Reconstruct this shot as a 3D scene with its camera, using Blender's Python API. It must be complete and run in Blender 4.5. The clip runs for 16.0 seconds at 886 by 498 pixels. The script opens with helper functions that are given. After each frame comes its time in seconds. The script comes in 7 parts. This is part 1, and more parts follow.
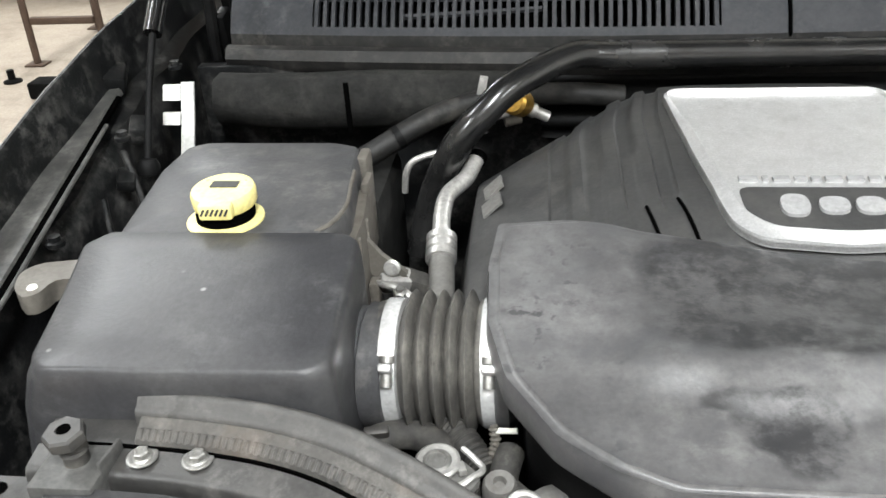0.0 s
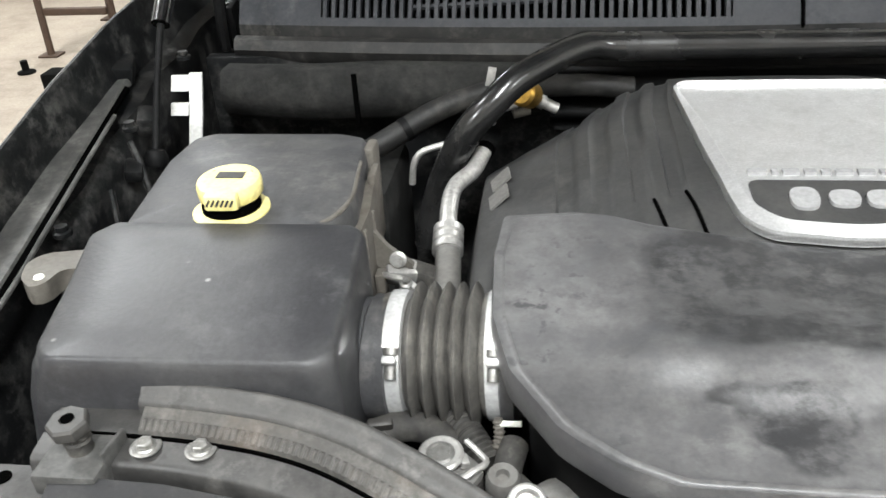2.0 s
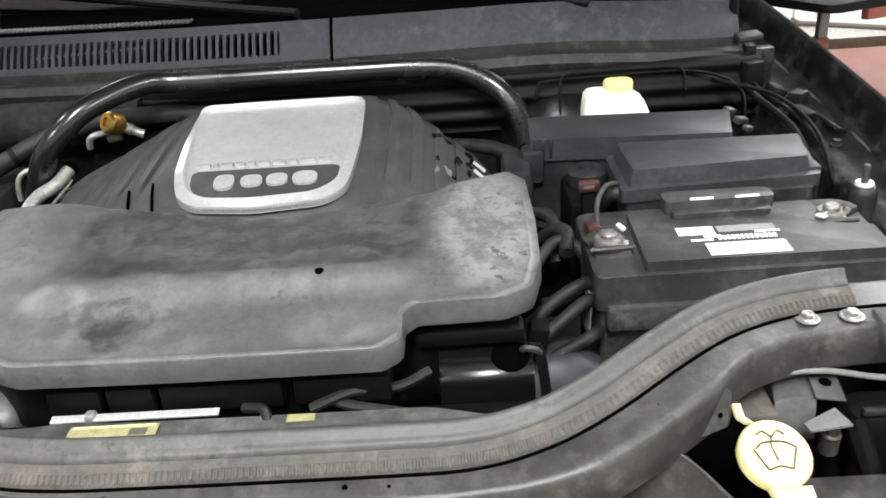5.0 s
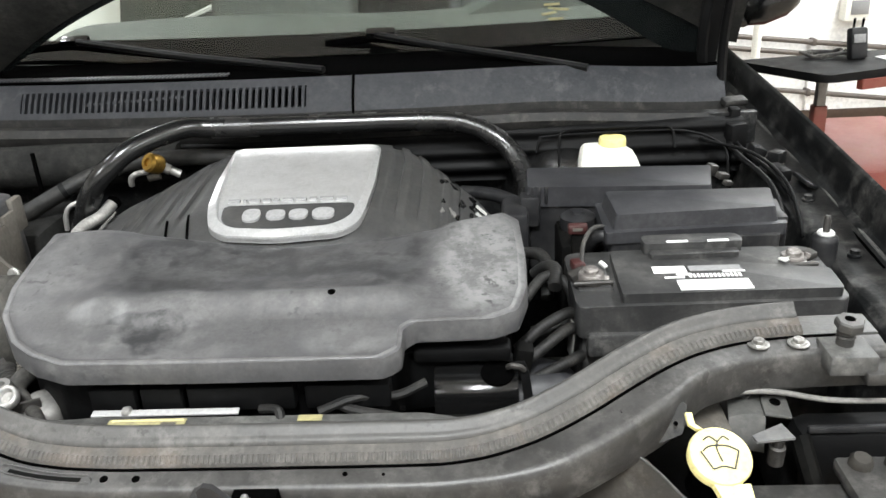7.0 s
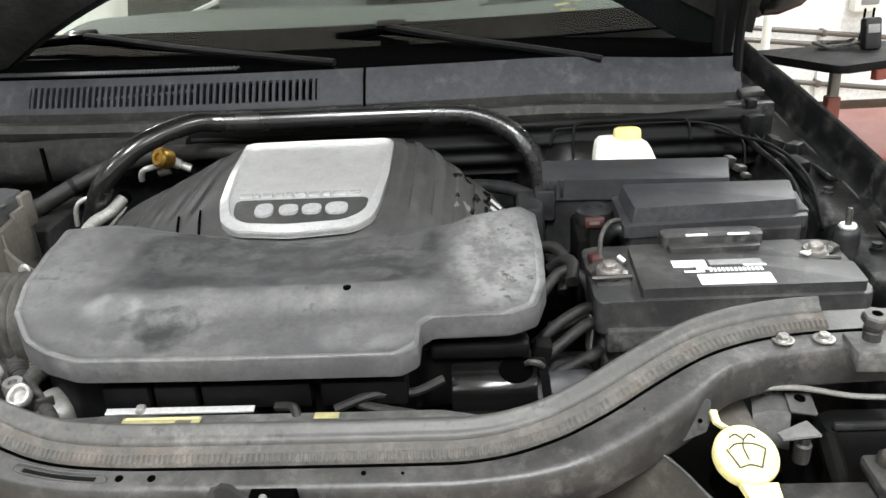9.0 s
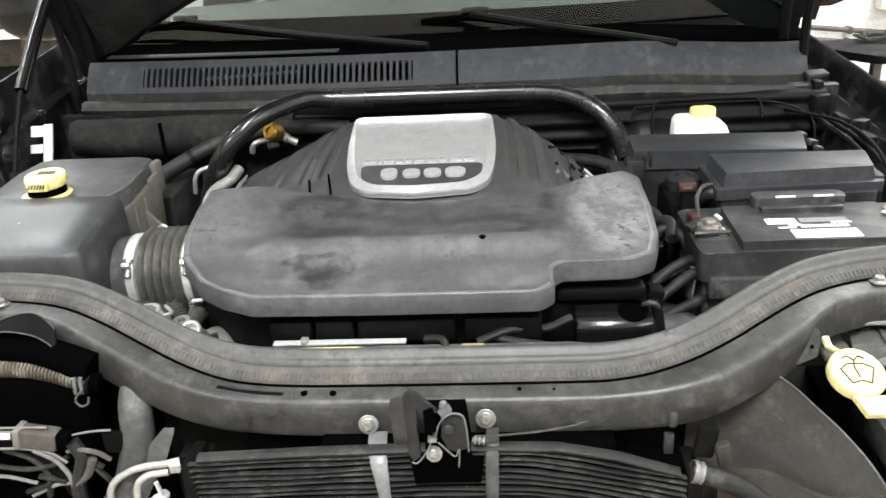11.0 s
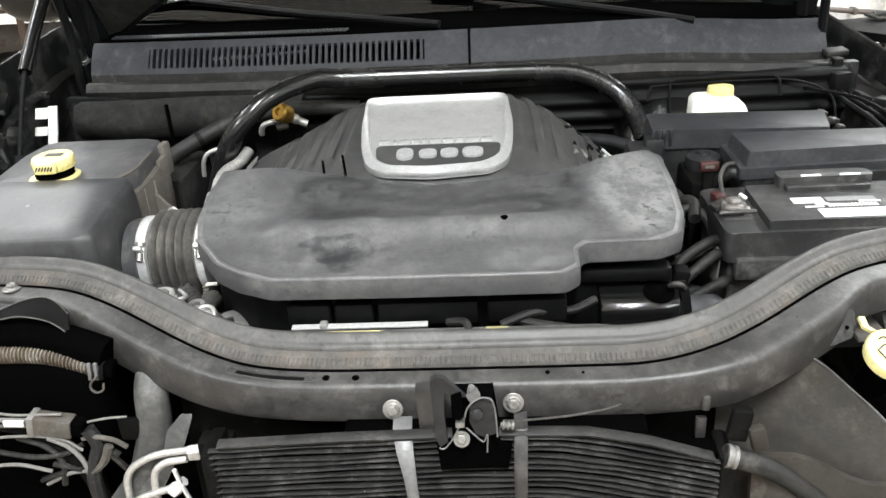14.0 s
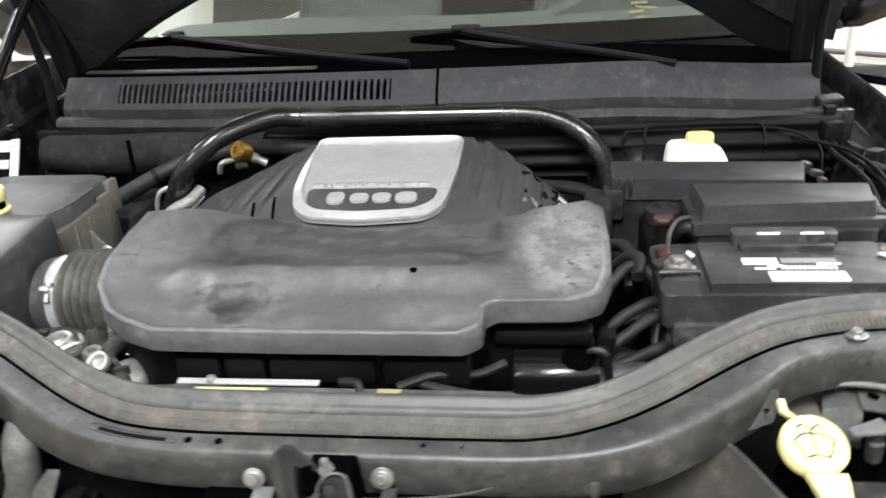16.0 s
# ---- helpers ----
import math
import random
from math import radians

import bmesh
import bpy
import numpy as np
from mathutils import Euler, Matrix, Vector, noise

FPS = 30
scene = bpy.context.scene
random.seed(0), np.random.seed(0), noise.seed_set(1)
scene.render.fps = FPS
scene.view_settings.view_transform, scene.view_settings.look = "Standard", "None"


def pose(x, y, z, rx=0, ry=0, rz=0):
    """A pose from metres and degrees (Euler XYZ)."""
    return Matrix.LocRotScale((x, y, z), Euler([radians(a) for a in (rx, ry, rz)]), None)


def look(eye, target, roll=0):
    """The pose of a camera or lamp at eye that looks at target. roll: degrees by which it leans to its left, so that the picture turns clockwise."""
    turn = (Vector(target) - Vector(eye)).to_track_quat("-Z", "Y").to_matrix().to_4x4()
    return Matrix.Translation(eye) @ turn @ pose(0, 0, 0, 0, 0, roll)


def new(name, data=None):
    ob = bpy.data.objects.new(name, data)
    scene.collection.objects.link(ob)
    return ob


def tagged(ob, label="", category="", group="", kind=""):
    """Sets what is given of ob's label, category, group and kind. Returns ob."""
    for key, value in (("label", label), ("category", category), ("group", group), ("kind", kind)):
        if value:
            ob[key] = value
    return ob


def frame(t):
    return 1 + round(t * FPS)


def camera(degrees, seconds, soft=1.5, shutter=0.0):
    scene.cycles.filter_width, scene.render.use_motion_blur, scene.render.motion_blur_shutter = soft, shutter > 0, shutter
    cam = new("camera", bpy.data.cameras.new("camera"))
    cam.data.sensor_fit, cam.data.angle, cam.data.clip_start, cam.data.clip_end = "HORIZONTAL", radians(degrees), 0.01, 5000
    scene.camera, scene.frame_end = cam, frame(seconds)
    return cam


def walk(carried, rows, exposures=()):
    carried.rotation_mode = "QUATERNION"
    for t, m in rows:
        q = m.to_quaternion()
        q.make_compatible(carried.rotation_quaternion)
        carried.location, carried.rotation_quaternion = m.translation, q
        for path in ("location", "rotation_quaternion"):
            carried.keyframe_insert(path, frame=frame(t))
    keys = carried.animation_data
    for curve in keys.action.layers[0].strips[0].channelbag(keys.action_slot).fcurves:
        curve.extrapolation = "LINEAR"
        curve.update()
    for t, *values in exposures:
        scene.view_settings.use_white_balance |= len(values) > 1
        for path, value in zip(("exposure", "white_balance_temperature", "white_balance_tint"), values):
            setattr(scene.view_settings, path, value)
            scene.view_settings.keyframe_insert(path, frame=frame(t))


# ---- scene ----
cam = camera(56.0, 16.0, soft=1.5, shutter=0.6)
PATH = [
    (0, (-0.283, -0.392, 1.424), (-0.509, 1.322, 0.419), -3.3),
    (0.5, (-0.296, -0.392, 1.421), (-0.533, 1.313, 0.404), -3.5),
    (1, (-0.3, -0.387, 1.418), (-0.544, 1.316, 0.397), -3.3),
    (1.5, (-0.295, -0.385, 1.419), (-0.537, 1.316, 0.395), -3.1),
    (2, (-0.278, -0.389, 1.422), (-0.532, 1.313, 0.402), -3.5),
    (2.5, (-0.204, -0.394, 1.424), (-0.442, 1.318, 0.417), -4.0),
    (3, (-0.007, -0.384, 1.398), (-0.292, 1.327, 0.403), -3.7),
    (3.5, (0.136, -0.419, 1.423), (-0.111, 1.27, 0.38), -2.5),
    (4, (0.178, -0.479, 1.43), (0.026, 1.241, 0.421), -4.6),
    (4.5, (0.191, -0.558, 1.434), (0.098, 1.19, 0.468), -5.1),
    (4.7, (0.202, -0.586, 1.441), (0.133, 1.169, 0.485), -4.6),
    (6.8, (0.241, -0.74, 1.471), (0.136, 1.089, 0.669), -3.2),
    (7, (0.242, -0.736, 1.471), (0.131, 1.09, 0.664), -3.3),
    (7.5, (0.242, -0.732, 1.47), (0.123, 1.096, 0.668), -3.7),
    (8, (0.24, -0.727, 1.47), (0.114, 1.098, 0.66), -3.9),
    (8.5, (0.236, -0.724, 1.47), (0.111, 1.097, 0.652), -3.9),
    (9, (0.229, -0.723, 1.467), (0.104, 1.096, 0.647), -3.7),
    (9.5, (0.221, -0.726, 1.465), (0.091, 1.092, 0.642), -3.6),
    (10, (0.193, -0.759, 1.46), (0.014, 1.052, 0.631), -3.0),
    (10.2, (0.156, -0.785, 1.47), (-0.001, 1.028, 0.64), -2.8),
    (12.3, (0.072, -0.876, 1.468), (-0.076, 0.952, 0.669), -4.2),
    (12.5, (0.071, -0.873, 1.471), (-0.07, 0.953, 0.668), -4.1),
    (13, (0.068, -0.868, 1.467), (-0.071, 0.955, 0.657), -4.1),
    (13.5, (0.066, -0.855, 1.465), (-0.065, 0.958, 0.63), -4.0),
    (14, (0.063, -0.836, 1.456), (-0.076, 0.969, 0.606), -3.8),
    (14.5, (0.064, -0.831, 1.459), (-0.069, 0.975, 0.61), -3.8),
    (15, (0.064, -0.832, 1.457), (-0.068, 0.973, 0.607), -3.7),
    (15.5, (0.108, -0.802, 1.437), (-0.062, 1.042, 0.681), -5.3),
    (16, (0.23, -0.749, 1.432), (-0.054, 1.08, 0.674), -3.7),
]
walk(cam, [(t, look(eye, target, roll)) for t, eye, target, roll in PATH], [(0, 0.62), (2.4, 0.60), (3.6, 0.54), (16, 0.54)])

# ---- light: overhead tubes of the workshop ----
world = bpy.data.worlds.new("world")
scene.world = world
world.use_nodes = True
world.node_tree.nodes["Background"].inputs[0].default_value = (0.75, 0.76, 0.74, 1)
world.node_tree.nodes["Background"].inputs[1].default_value = 0.05
LAMP_POWER = 95.0
LAMPS = [(-2.6, -2.6, 1.0), (0.1, -1.8, 1.7), (3.0, -2.6, 1.0), (-2.6, 0.8, 0.6), (2.8, 0.8, 0.7), (-3.2, 3.6, 0.9), (2.9, 3.2, 1.3), (-3.4, 6.2, 1.0)]
LAMP_Z = 3.75


def area_lamp(x, y, z, sx, sy, power):
    data = bpy.data.lights.new("tube_light", "AREA")
    data.shape, data.size, data.size_y, data.energy = "RECTANGLE", sx, sy, power
    data.color = (0.95, 0.985, 1.0)
    ob = new("tube_light", data)
    ob.location = (x, y, z)
    return ob


for lx, ly, gain in LAMPS:
    area_lamp(lx, ly, LAMP_Z - 0.07, 0.30, 1.3, LAMP_POWER * gain)

# ---- materials ----


def nodes_of(name):
    m = bpy.data.materials.new(name)
    m.use_nodes = True
    nt = m.node_tree
    return m, nt, nt.nodes["Principled BSDF"]


def ramp(nt, src, lo, hi, a=(0, 0, 0, 1), b=(1, 1, 1, 1)):
    r = nt.nodes.new("ShaderNodeValToRGB")
    r.color_ramp.elements[0].position, r.color_ramp.elements[1].position = lo, hi
    r.color_ramp.elements[0].color, r.color_ramp.elements[1].color = a, b
    nt.links.new(src, r.inputs[0])
    return r.outputs[0]


def noise_tex(nt, co, scale, detail=6.0, rough=0.6, dist=0.0):
    n = nt.nodes.new("ShaderNodeTexNoise")
    n.inputs["Scale"].default_value, n.inputs["Detail"].default_value = scale, detail
    n.inputs["Roughness"].default_value, n.inputs["Distortion"].default_value = rough, dist
    nt.links.new(co, n.inputs["Vector"])
    return n.outputs["Fac"]


def mix_col(nt, fac, a, b):
    n = nt.nodes.new("ShaderNodeMix")
    n.data_type = "RGBA"
    nt.links.new(fac, n.inputs["Factor"])
    for k, v in ((6, a), (7, b)):
        if isinstance(v, tuple):
            n.inputs[k].default_value = (*v, 1)
        else:
            nt.links.new(v, n.inputs[k])
    return n.outputs[2]


def surf(name, base, rough=0.6, metal=0.0, dust=None, dust_lo=0.45, dust_hi=0.75, dust_scale=9.0, grain=220.0,
         bump=0.15, stain=None, stain_scale=3.5, spec=0.5, rough2=None, speck=0.0, speck_col=(0.5, 0.49, 0.46), scuff=None, scuff_amt=0.6, spots=None, zone_col=None, dust_shade_zones=()):
    """Procedural surface: base colour, dust in two scales, stains, fine relief."""
    m, nt, b = nodes_of(name)
    co = nt.nodes.new("ShaderNodeNewGeometry").outputs["Position"]
    big = noise_tex(nt, co, dust_scale, 9, 0.68, 0.1)
    fine = noise_tex(nt, co, grain, 4, 0.6)
    col = mix_col(nt, ramp(nt, fine, 0.3, 0.7), tuple(c * 0.82 for c in base), tuple(min(1, c * 1.15) for c in base))
    if dust:
        f = ramp(nt, big, dust_lo, dust_hi)
        mid = noise_tex(nt, co, dust_scale * 6, 6, 0.7)
        mm = nt.nodes.new("ShaderNodeMath")
        mm.operation = "MULTIPLY"
        nt.links.new(f, mm.inputs[0])
        nt.links.new(ramp(nt, mid, 0.3, 0.65), mm.inputs[1])
        col = mix_col(nt, mm.outputs[0], col, dust)
    if stain:
        st = noise_tex(nt, co, stain_scale, 7, 0.65, 0.2)
        col = mix_col(nt, ramp(nt, st, 0.52, 0.70), col, stain)
    if scuff:
        a = noise_tex(nt, co, 42, 10, 0.75, 0.1)
        b2 = noise_tex(nt, co, 7, 6, 0.6, 0.1)
        mk = nt.nodes.new("ShaderNodeMath")
        mk.operation = "MULTIPLY"
        nt.links.new(ramp(nt, a, 0.50, 0.66, (0, 0, 0, 1), (scuff_amt, scuff_amt, scuff_amt, 1)), mk.inputs[0])
        nt.links.new(ramp(nt, b2, 0.40, 0.62), mk.inputs[1])
        col = mix_col(nt, mk.outputs[0], col, scuff)
    # Zones lay one colour over the rest, darker or paler than the base.
    if zone_col:
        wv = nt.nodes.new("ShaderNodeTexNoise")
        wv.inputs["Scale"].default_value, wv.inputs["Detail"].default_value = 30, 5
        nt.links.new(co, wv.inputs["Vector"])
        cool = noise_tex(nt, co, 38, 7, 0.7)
        for centre, half, power, soft, amount, *own in dust_shade_zones:
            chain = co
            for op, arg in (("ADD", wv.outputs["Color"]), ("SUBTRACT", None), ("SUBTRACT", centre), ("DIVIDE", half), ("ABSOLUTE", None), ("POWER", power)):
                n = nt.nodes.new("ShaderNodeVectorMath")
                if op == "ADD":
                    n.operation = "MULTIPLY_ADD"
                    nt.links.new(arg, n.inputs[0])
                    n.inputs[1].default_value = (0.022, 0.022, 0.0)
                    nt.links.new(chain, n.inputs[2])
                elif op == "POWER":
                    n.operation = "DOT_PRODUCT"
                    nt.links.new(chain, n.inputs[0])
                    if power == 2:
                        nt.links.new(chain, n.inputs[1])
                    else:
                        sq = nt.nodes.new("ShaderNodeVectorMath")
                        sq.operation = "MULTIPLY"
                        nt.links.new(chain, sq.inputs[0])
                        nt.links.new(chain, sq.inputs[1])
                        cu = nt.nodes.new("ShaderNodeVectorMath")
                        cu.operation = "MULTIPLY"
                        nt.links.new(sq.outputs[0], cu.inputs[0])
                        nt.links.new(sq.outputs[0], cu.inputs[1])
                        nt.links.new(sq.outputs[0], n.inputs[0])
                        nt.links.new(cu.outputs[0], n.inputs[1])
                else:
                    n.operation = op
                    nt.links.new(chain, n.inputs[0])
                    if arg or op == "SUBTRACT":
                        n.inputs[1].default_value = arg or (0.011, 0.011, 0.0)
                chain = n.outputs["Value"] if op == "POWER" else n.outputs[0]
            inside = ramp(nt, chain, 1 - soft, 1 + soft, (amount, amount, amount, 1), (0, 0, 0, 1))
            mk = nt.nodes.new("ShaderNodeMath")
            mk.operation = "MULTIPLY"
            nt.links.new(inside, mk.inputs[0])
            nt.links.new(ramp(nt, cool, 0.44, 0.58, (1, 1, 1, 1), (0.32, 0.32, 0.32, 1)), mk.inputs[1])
            col = mix_col(nt, mk.outputs[0], col, own[0] if own else zone_col)
    if spots:
        s1 = noise_tex(nt, co, 75, 5, 0.6)
        s2 = noise_tex(nt, co, 13, 4, 0.6)
        mk = nt.nodes.new("ShaderNodeMath")
        mk.operation = "MULTIPLY"
        nt.links.new(ramp(nt, s1, 0.56, 0.63), mk.inputs[0])
        nt.links.new(ramp(nt, s2, 0.48, 0.60), mk.inputs[1])
        col = mix_col(nt, mk.outputs[0], col, spots)
    if speck:
        v = nt.nodes.new("ShaderNodeTexVoronoi")
        v.inputs["Scale"].default_value = speck
        nt.links.new(co, v.inputs["Vector"])
        thin = noise_tex(nt, co, speck * 0.31, 2)
        pick = nt.nodes.new("ShaderNodeMath")
        pick.operation = "MULTIPLY"
        nt.links.new(ramp(nt, v.outputs["Distance"], 0.05, 0.13, (1, 1, 1, 1), (0, 0, 0, 1)), pick.inputs[0])
        nt.links.new(ramp(nt, thin, 0.56, 0.62), pick.inputs[1])
        col = mix_col(nt, pick.outputs[0], col, speck_col)
    nt.links.new(col, b.inputs["Base Color"])
    b.inputs["Metallic"].default_value = metal
    b.inputs["Specular IOR Level"].default_value = spec
    r2 = rough2 if rough2 is not None else min(1.0, rough + 0.2)
    nt.links.new(ramp(nt, big, 0.35, 0.7, (rough, rough, rough, 1), (r2, r2, r2, 1)), b.inputs["Roughness"])
    bp = nt.nodes.new("ShaderNodeBump")
    bp.inputs["Strength"].default_value, bp.inputs["Distance"].default_value = bump, 0.002
    nt.links.new(fine, bp.inputs["Height"])
    nt.links.new(bp.outputs["Normal"], b.inputs["Normal"])
    return m


# Dark dip zones: cleaner plastic, plus shade under the hood put into the colour.
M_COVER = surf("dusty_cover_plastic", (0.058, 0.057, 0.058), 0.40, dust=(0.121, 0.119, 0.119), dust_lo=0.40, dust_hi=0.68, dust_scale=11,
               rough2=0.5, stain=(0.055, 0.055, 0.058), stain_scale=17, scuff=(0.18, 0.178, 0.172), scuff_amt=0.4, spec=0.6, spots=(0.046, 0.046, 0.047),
               # Pale zones are dust; the last three paint the dark reflection below the crest.
               zone_col=(0.019, 0.019, 0.020), dust_shade_zones=(((0.232, 0.150, 1.05), (0.060, 0.115, 9.0), 2, 0.6, 0.75, (0.21, 0.21, 0.207)), ((0.09, 0.005, 1.05), (0.055, 0.030, 9.0), 2, 0.7, 0.4, (0.17, 0.17, 0.168)), ((-0.28, 0.14, 1.05), (0.045, 0.10, 9.0), 2, 0.7, 0.3, (0.15, 0.15, 0.15)), ((-0.018, 0.160, 1.05), (0.192, 0.080, 9.0), 4, 0.42, 0.9), ((-0.130, 0.104, 1.05), (0.050, 0.022, 9.0), 2, 0.7, 0.6), ((-0.123, 0.031, 1.05), (0.041, 0.026, 9.0), 2, 0.26, 1.0), ((-0.116, 0.008, 1.05), (0.024, 0.022, 9.0), 2, 0.5, 0.85), ((-0.156, 0.046, 1.05), (0.022, 0.009, 9.0), 2, 0.5, 0.9)))
M_DOME = surf("dark_cover_plastic", (0.03, 0.03, 0.03), 0.45, dust=(0.06, 0.058, 0.054), dust_lo=0.4, dust_hi=0.8, dust_scale=10, rough2=0.65, spec=0.35, scuff=(0.085, 0.082, 0.075), scuff_amt=0.45)
M_AIRBOX = surf("airbox_plastic", (0.030, 0.030, 0.032), 0.36, dust=(0.070, 0.070, 0.069), dust_lo=0.46, dust_hi=0.80, dust_scale=8, rough2=0.5, spec=0.4, scuff=(0.15, 0.15, 0.148), scuff_amt=0.35, speck=45, speck_col=(0.22, 0.22, 0.215))
M_TANK = surf("tank_plastic", (0.05, 0.05, 0.052), 0.42, dust=(0.14, 0.135, 0.127), dust_lo=0.45, dust_hi=0.85, dust_scale=8, rough2=0.6, speck=0, spec=0.28, scuff=(0.18, 0.172, 0.16), scuff_amt=0.45)
M_TANKSIDE = surf("tank_side_plastic", (0.105, 0.096, 0.082), 0.55, dust=(0.05, 0.042, 0.034), dust_lo=0.45, dust_hi=0.7, dust_scale=18, scuff=(0.05, 0.04, 0.03), scuff_amt=0.7)
M_BLACK = surf("black_plastic", (0.011, 0.011, 0.012), 0.42, dust=(0.045, 0.044, 0.042), dust_lo=0.45, dust_hi=0.8, dust_scale=12, rough2=0.62, spec=0.3, scuff=(0.085, 0.083, 0.08), scuff_amt=0.4)
M_GLOSS = surf("black_gloss_plastic", (0.004, 0.004, 0.004), 0.14, dust=(0.010, 0.010, 0.010), dust_lo=0.55, dust_hi=0.9, dust_scale=14, rough2=0.25)
M_BATT = surf("battery_plastic", (0.022, 0.022, 0.022), 0.45, dust=(0.095, 0.092, 0.087), dust_lo=0.42, dust_hi=0.78, dust_scale=11, rough2=0.6, spec=0.4, scuff=(0.16, 0.155, 0.145), scuff_amt=0.5)
M_RUBBER = surf("dusty_rubber", (0.022, 0.021, 0.02), 0.62, dust=(0.12, 0.113, 0.1), dust_lo=0.4, dust_hi=0.75, dust_scale=14, rough2=0.85, spec=0.3, scuff=(0.13, 0.122, 0.108), scuff_amt=0.5)
M_SEAL = surf("seal_rubber", (0.036, 0.035, 0.0335), 0.48, dust=(0.085, 0.081, 0.075), dust_lo=0.36, dust_hi=0.78, dust_scale=9, rough2=0.62, scuff=(0.2, 0.19, 0.175), scuff_amt=0.35, spots=(0.024, 0.023, 0.021))
M_STRIP = surf("dusty_trim_strip", (0.035, 0.033, 0.03), 0.65, dust=(0.105, 0.098, 0.088), dust_lo=0.36, dust_hi=0.7, dust_scale=16, stain=(0.075, 0.06, 0.047), stain_scale=14, scuff=(0.18, 0.17, 0.155), scuff_amt=0.5)
M_BEAM = surf("black_painted_steel", (0.018, 0.0176, 0.017), 0.34, dust=(0.066, 0.063, 0.059), dust_lo=0.36, dust_hi=0.78, dust_scale=10, rough2=0.55, scuff=(0.17, 0.162, 0.15), scuff_amt=0.38, spots=(0.014, 0.013, 0.012))
M_BODY = surf("black_body_paint", (0.006, 0.0063, 0.0066), 0.36, dust=(0.082, 0.079, 0.074), dust_lo=0.50, dust_hi=0.80, dust_scale=22, rough2=0.55, spec=0.15, scuff=(0.15, 0.146, 0.138), scuff_amt=0.45)
M_LEDGE = surf("dusty_black_ledge", (0.03, 0.03, 0.029), 0.5, dust=(0.13, 0.127, 0.12), dust_lo=0.36, dust_hi=0.7, dust_scale=16, rough2=0.7, scuff=(0.22, 0.215, 0.2), scuff_amt=0.5)
M_LID = surf("dusty_lid_plastic", (0.017, 0.0172, 0.0195), 0.45, dust=(0.045, 0.045, 0.048), dust_lo=0.36, dust_hi=0.80, dust_scale=16, rough2=0.58, spec=0.4, scuff=(0.075, 0.075, 0.075), scuff_amt=0.35)
M_DULL = surf("dull_bracket_paint", (0.05, 0.05, 0.048), 0.5, 0.1, dust=(0.10, 0.097, 0.09), dust_lo=0.38, dust_hi=0.7, dust_scale=24, scuff=(0.2, 0.195, 0.18), scuff_amt=0.4)
M_HARN = surf("harness_sheath", (0.007, 0.0069, 0.0067), 0.5, dust=(0.034, 0.032, 0.029), dust_lo=0.42, dust_hi=0.75, dust_scale=22, spec=0.3, scuff=(0.09, 0.085, 0.075), scuff_amt=0.5)
M_STEELDARK = surf("dark_worn_steel", (0.030, 0.028, 0.026), 0.4, 0.3, dust=(0.06, 0.056, 0.05), dust_lo=0.42, dust_hi=0.7, dust_scale=40, scuff=(0.18, 0.17, 0.155), scuff_amt=0.45)
M_LEAD = surf("corroded_lead", (0.17, 0.155, 0.145), 0.4, 0.5, dust=(0.42, 0.41, 0.39), dust_lo=0.52, dust_hi=0.64, dust_scale=90, scuff=(0.03, 0.022, 0.02), scuff_amt=0.85)
M_STRAPGREY = surf("pale_grey_strap", (0.13, 0.13, 0.13), 0.42, 0.3, dust=(0.2, 0.197, 0.19), dust_lo=0.42, dust_hi=0.7, dust_scale=25)
M_PAINT = surf("car_paint", (0.010, 0.012, 0.012), 0.12, dust=(0.03, 0.03, 0.03), dust_lo=0.6, dust_hi=0.9, dust_scale=6, rough2=0.3, bump=0.02, spec=0.4)
M_HOOSE = surf("hose_rubber", (0.006, 0.006, 0.006), 0.17, dust=(0.022, 0.0215, 0.021), dust_lo=0.42, dust_hi=0.72, dust_scale=14, rough2=0.36, bump=0.04, spec=0.5)
M_WIPER = surf("matt_black_rubber", (0.003, 0.003, 0.0031), 0.5, dust=(0.012, 0.012, 0.012), dust_lo=0.5, dust_hi=0.8, dust_scale=15, spec=0.12)
M_LINER = surf("brown_grey_liner", (0.021, 0.0188, 0.016), 0.6, dust=(0.045, 0.0405, 0.034), dust_lo=0.38, dust_hi=0.70, dust_scale=11, rough2=0.75, spec=0.3, stain=(0.020, 0.015, 0.010), stain_scale=14, scuff=(0.12, 0.11, 0.095), scuff_amt=0.45)
M_FELT = surf("insulation_felt", (0.013, 0.013, 0.0125), 0.85, dust=(0.042, 0.041, 0.038), dust_lo=0.4, dust_hi=0.7, dust_scale=12, bump=0.4, spec=0.08)
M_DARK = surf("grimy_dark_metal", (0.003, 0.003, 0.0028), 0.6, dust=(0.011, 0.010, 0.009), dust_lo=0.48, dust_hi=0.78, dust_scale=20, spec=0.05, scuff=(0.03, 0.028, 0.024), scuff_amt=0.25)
M_COWL = surf("cowl_plastic", (0.020, 0.021, 0.024), 0.55, dust=(0.045, 0.046, 0.049), dust_lo=0.4, dust_hi=0.75, dust_scale=9, rough2=0.65, spec=0.2, scuff=(0.10, 0.10, 0.102), scuff_amt=0.35)
M_SILVER = surf("brushed_silver", (0.58, 0.58, 0.58), 0.30, 0.62, dust=(0.44, 0.44, 0.435), dust_lo=0.36, dust_hi=0.64, dust_scale=16, bump=0.03, rough2=0.45, grain=500, scuff=(0.30, 0.30, 0.29), scuff_amt=0.45)
M_CHROME = surf("bright_silver", (0.8, 0.8, 0.79), 0.2, 0.55, bump=0.02, rough2=0.3)
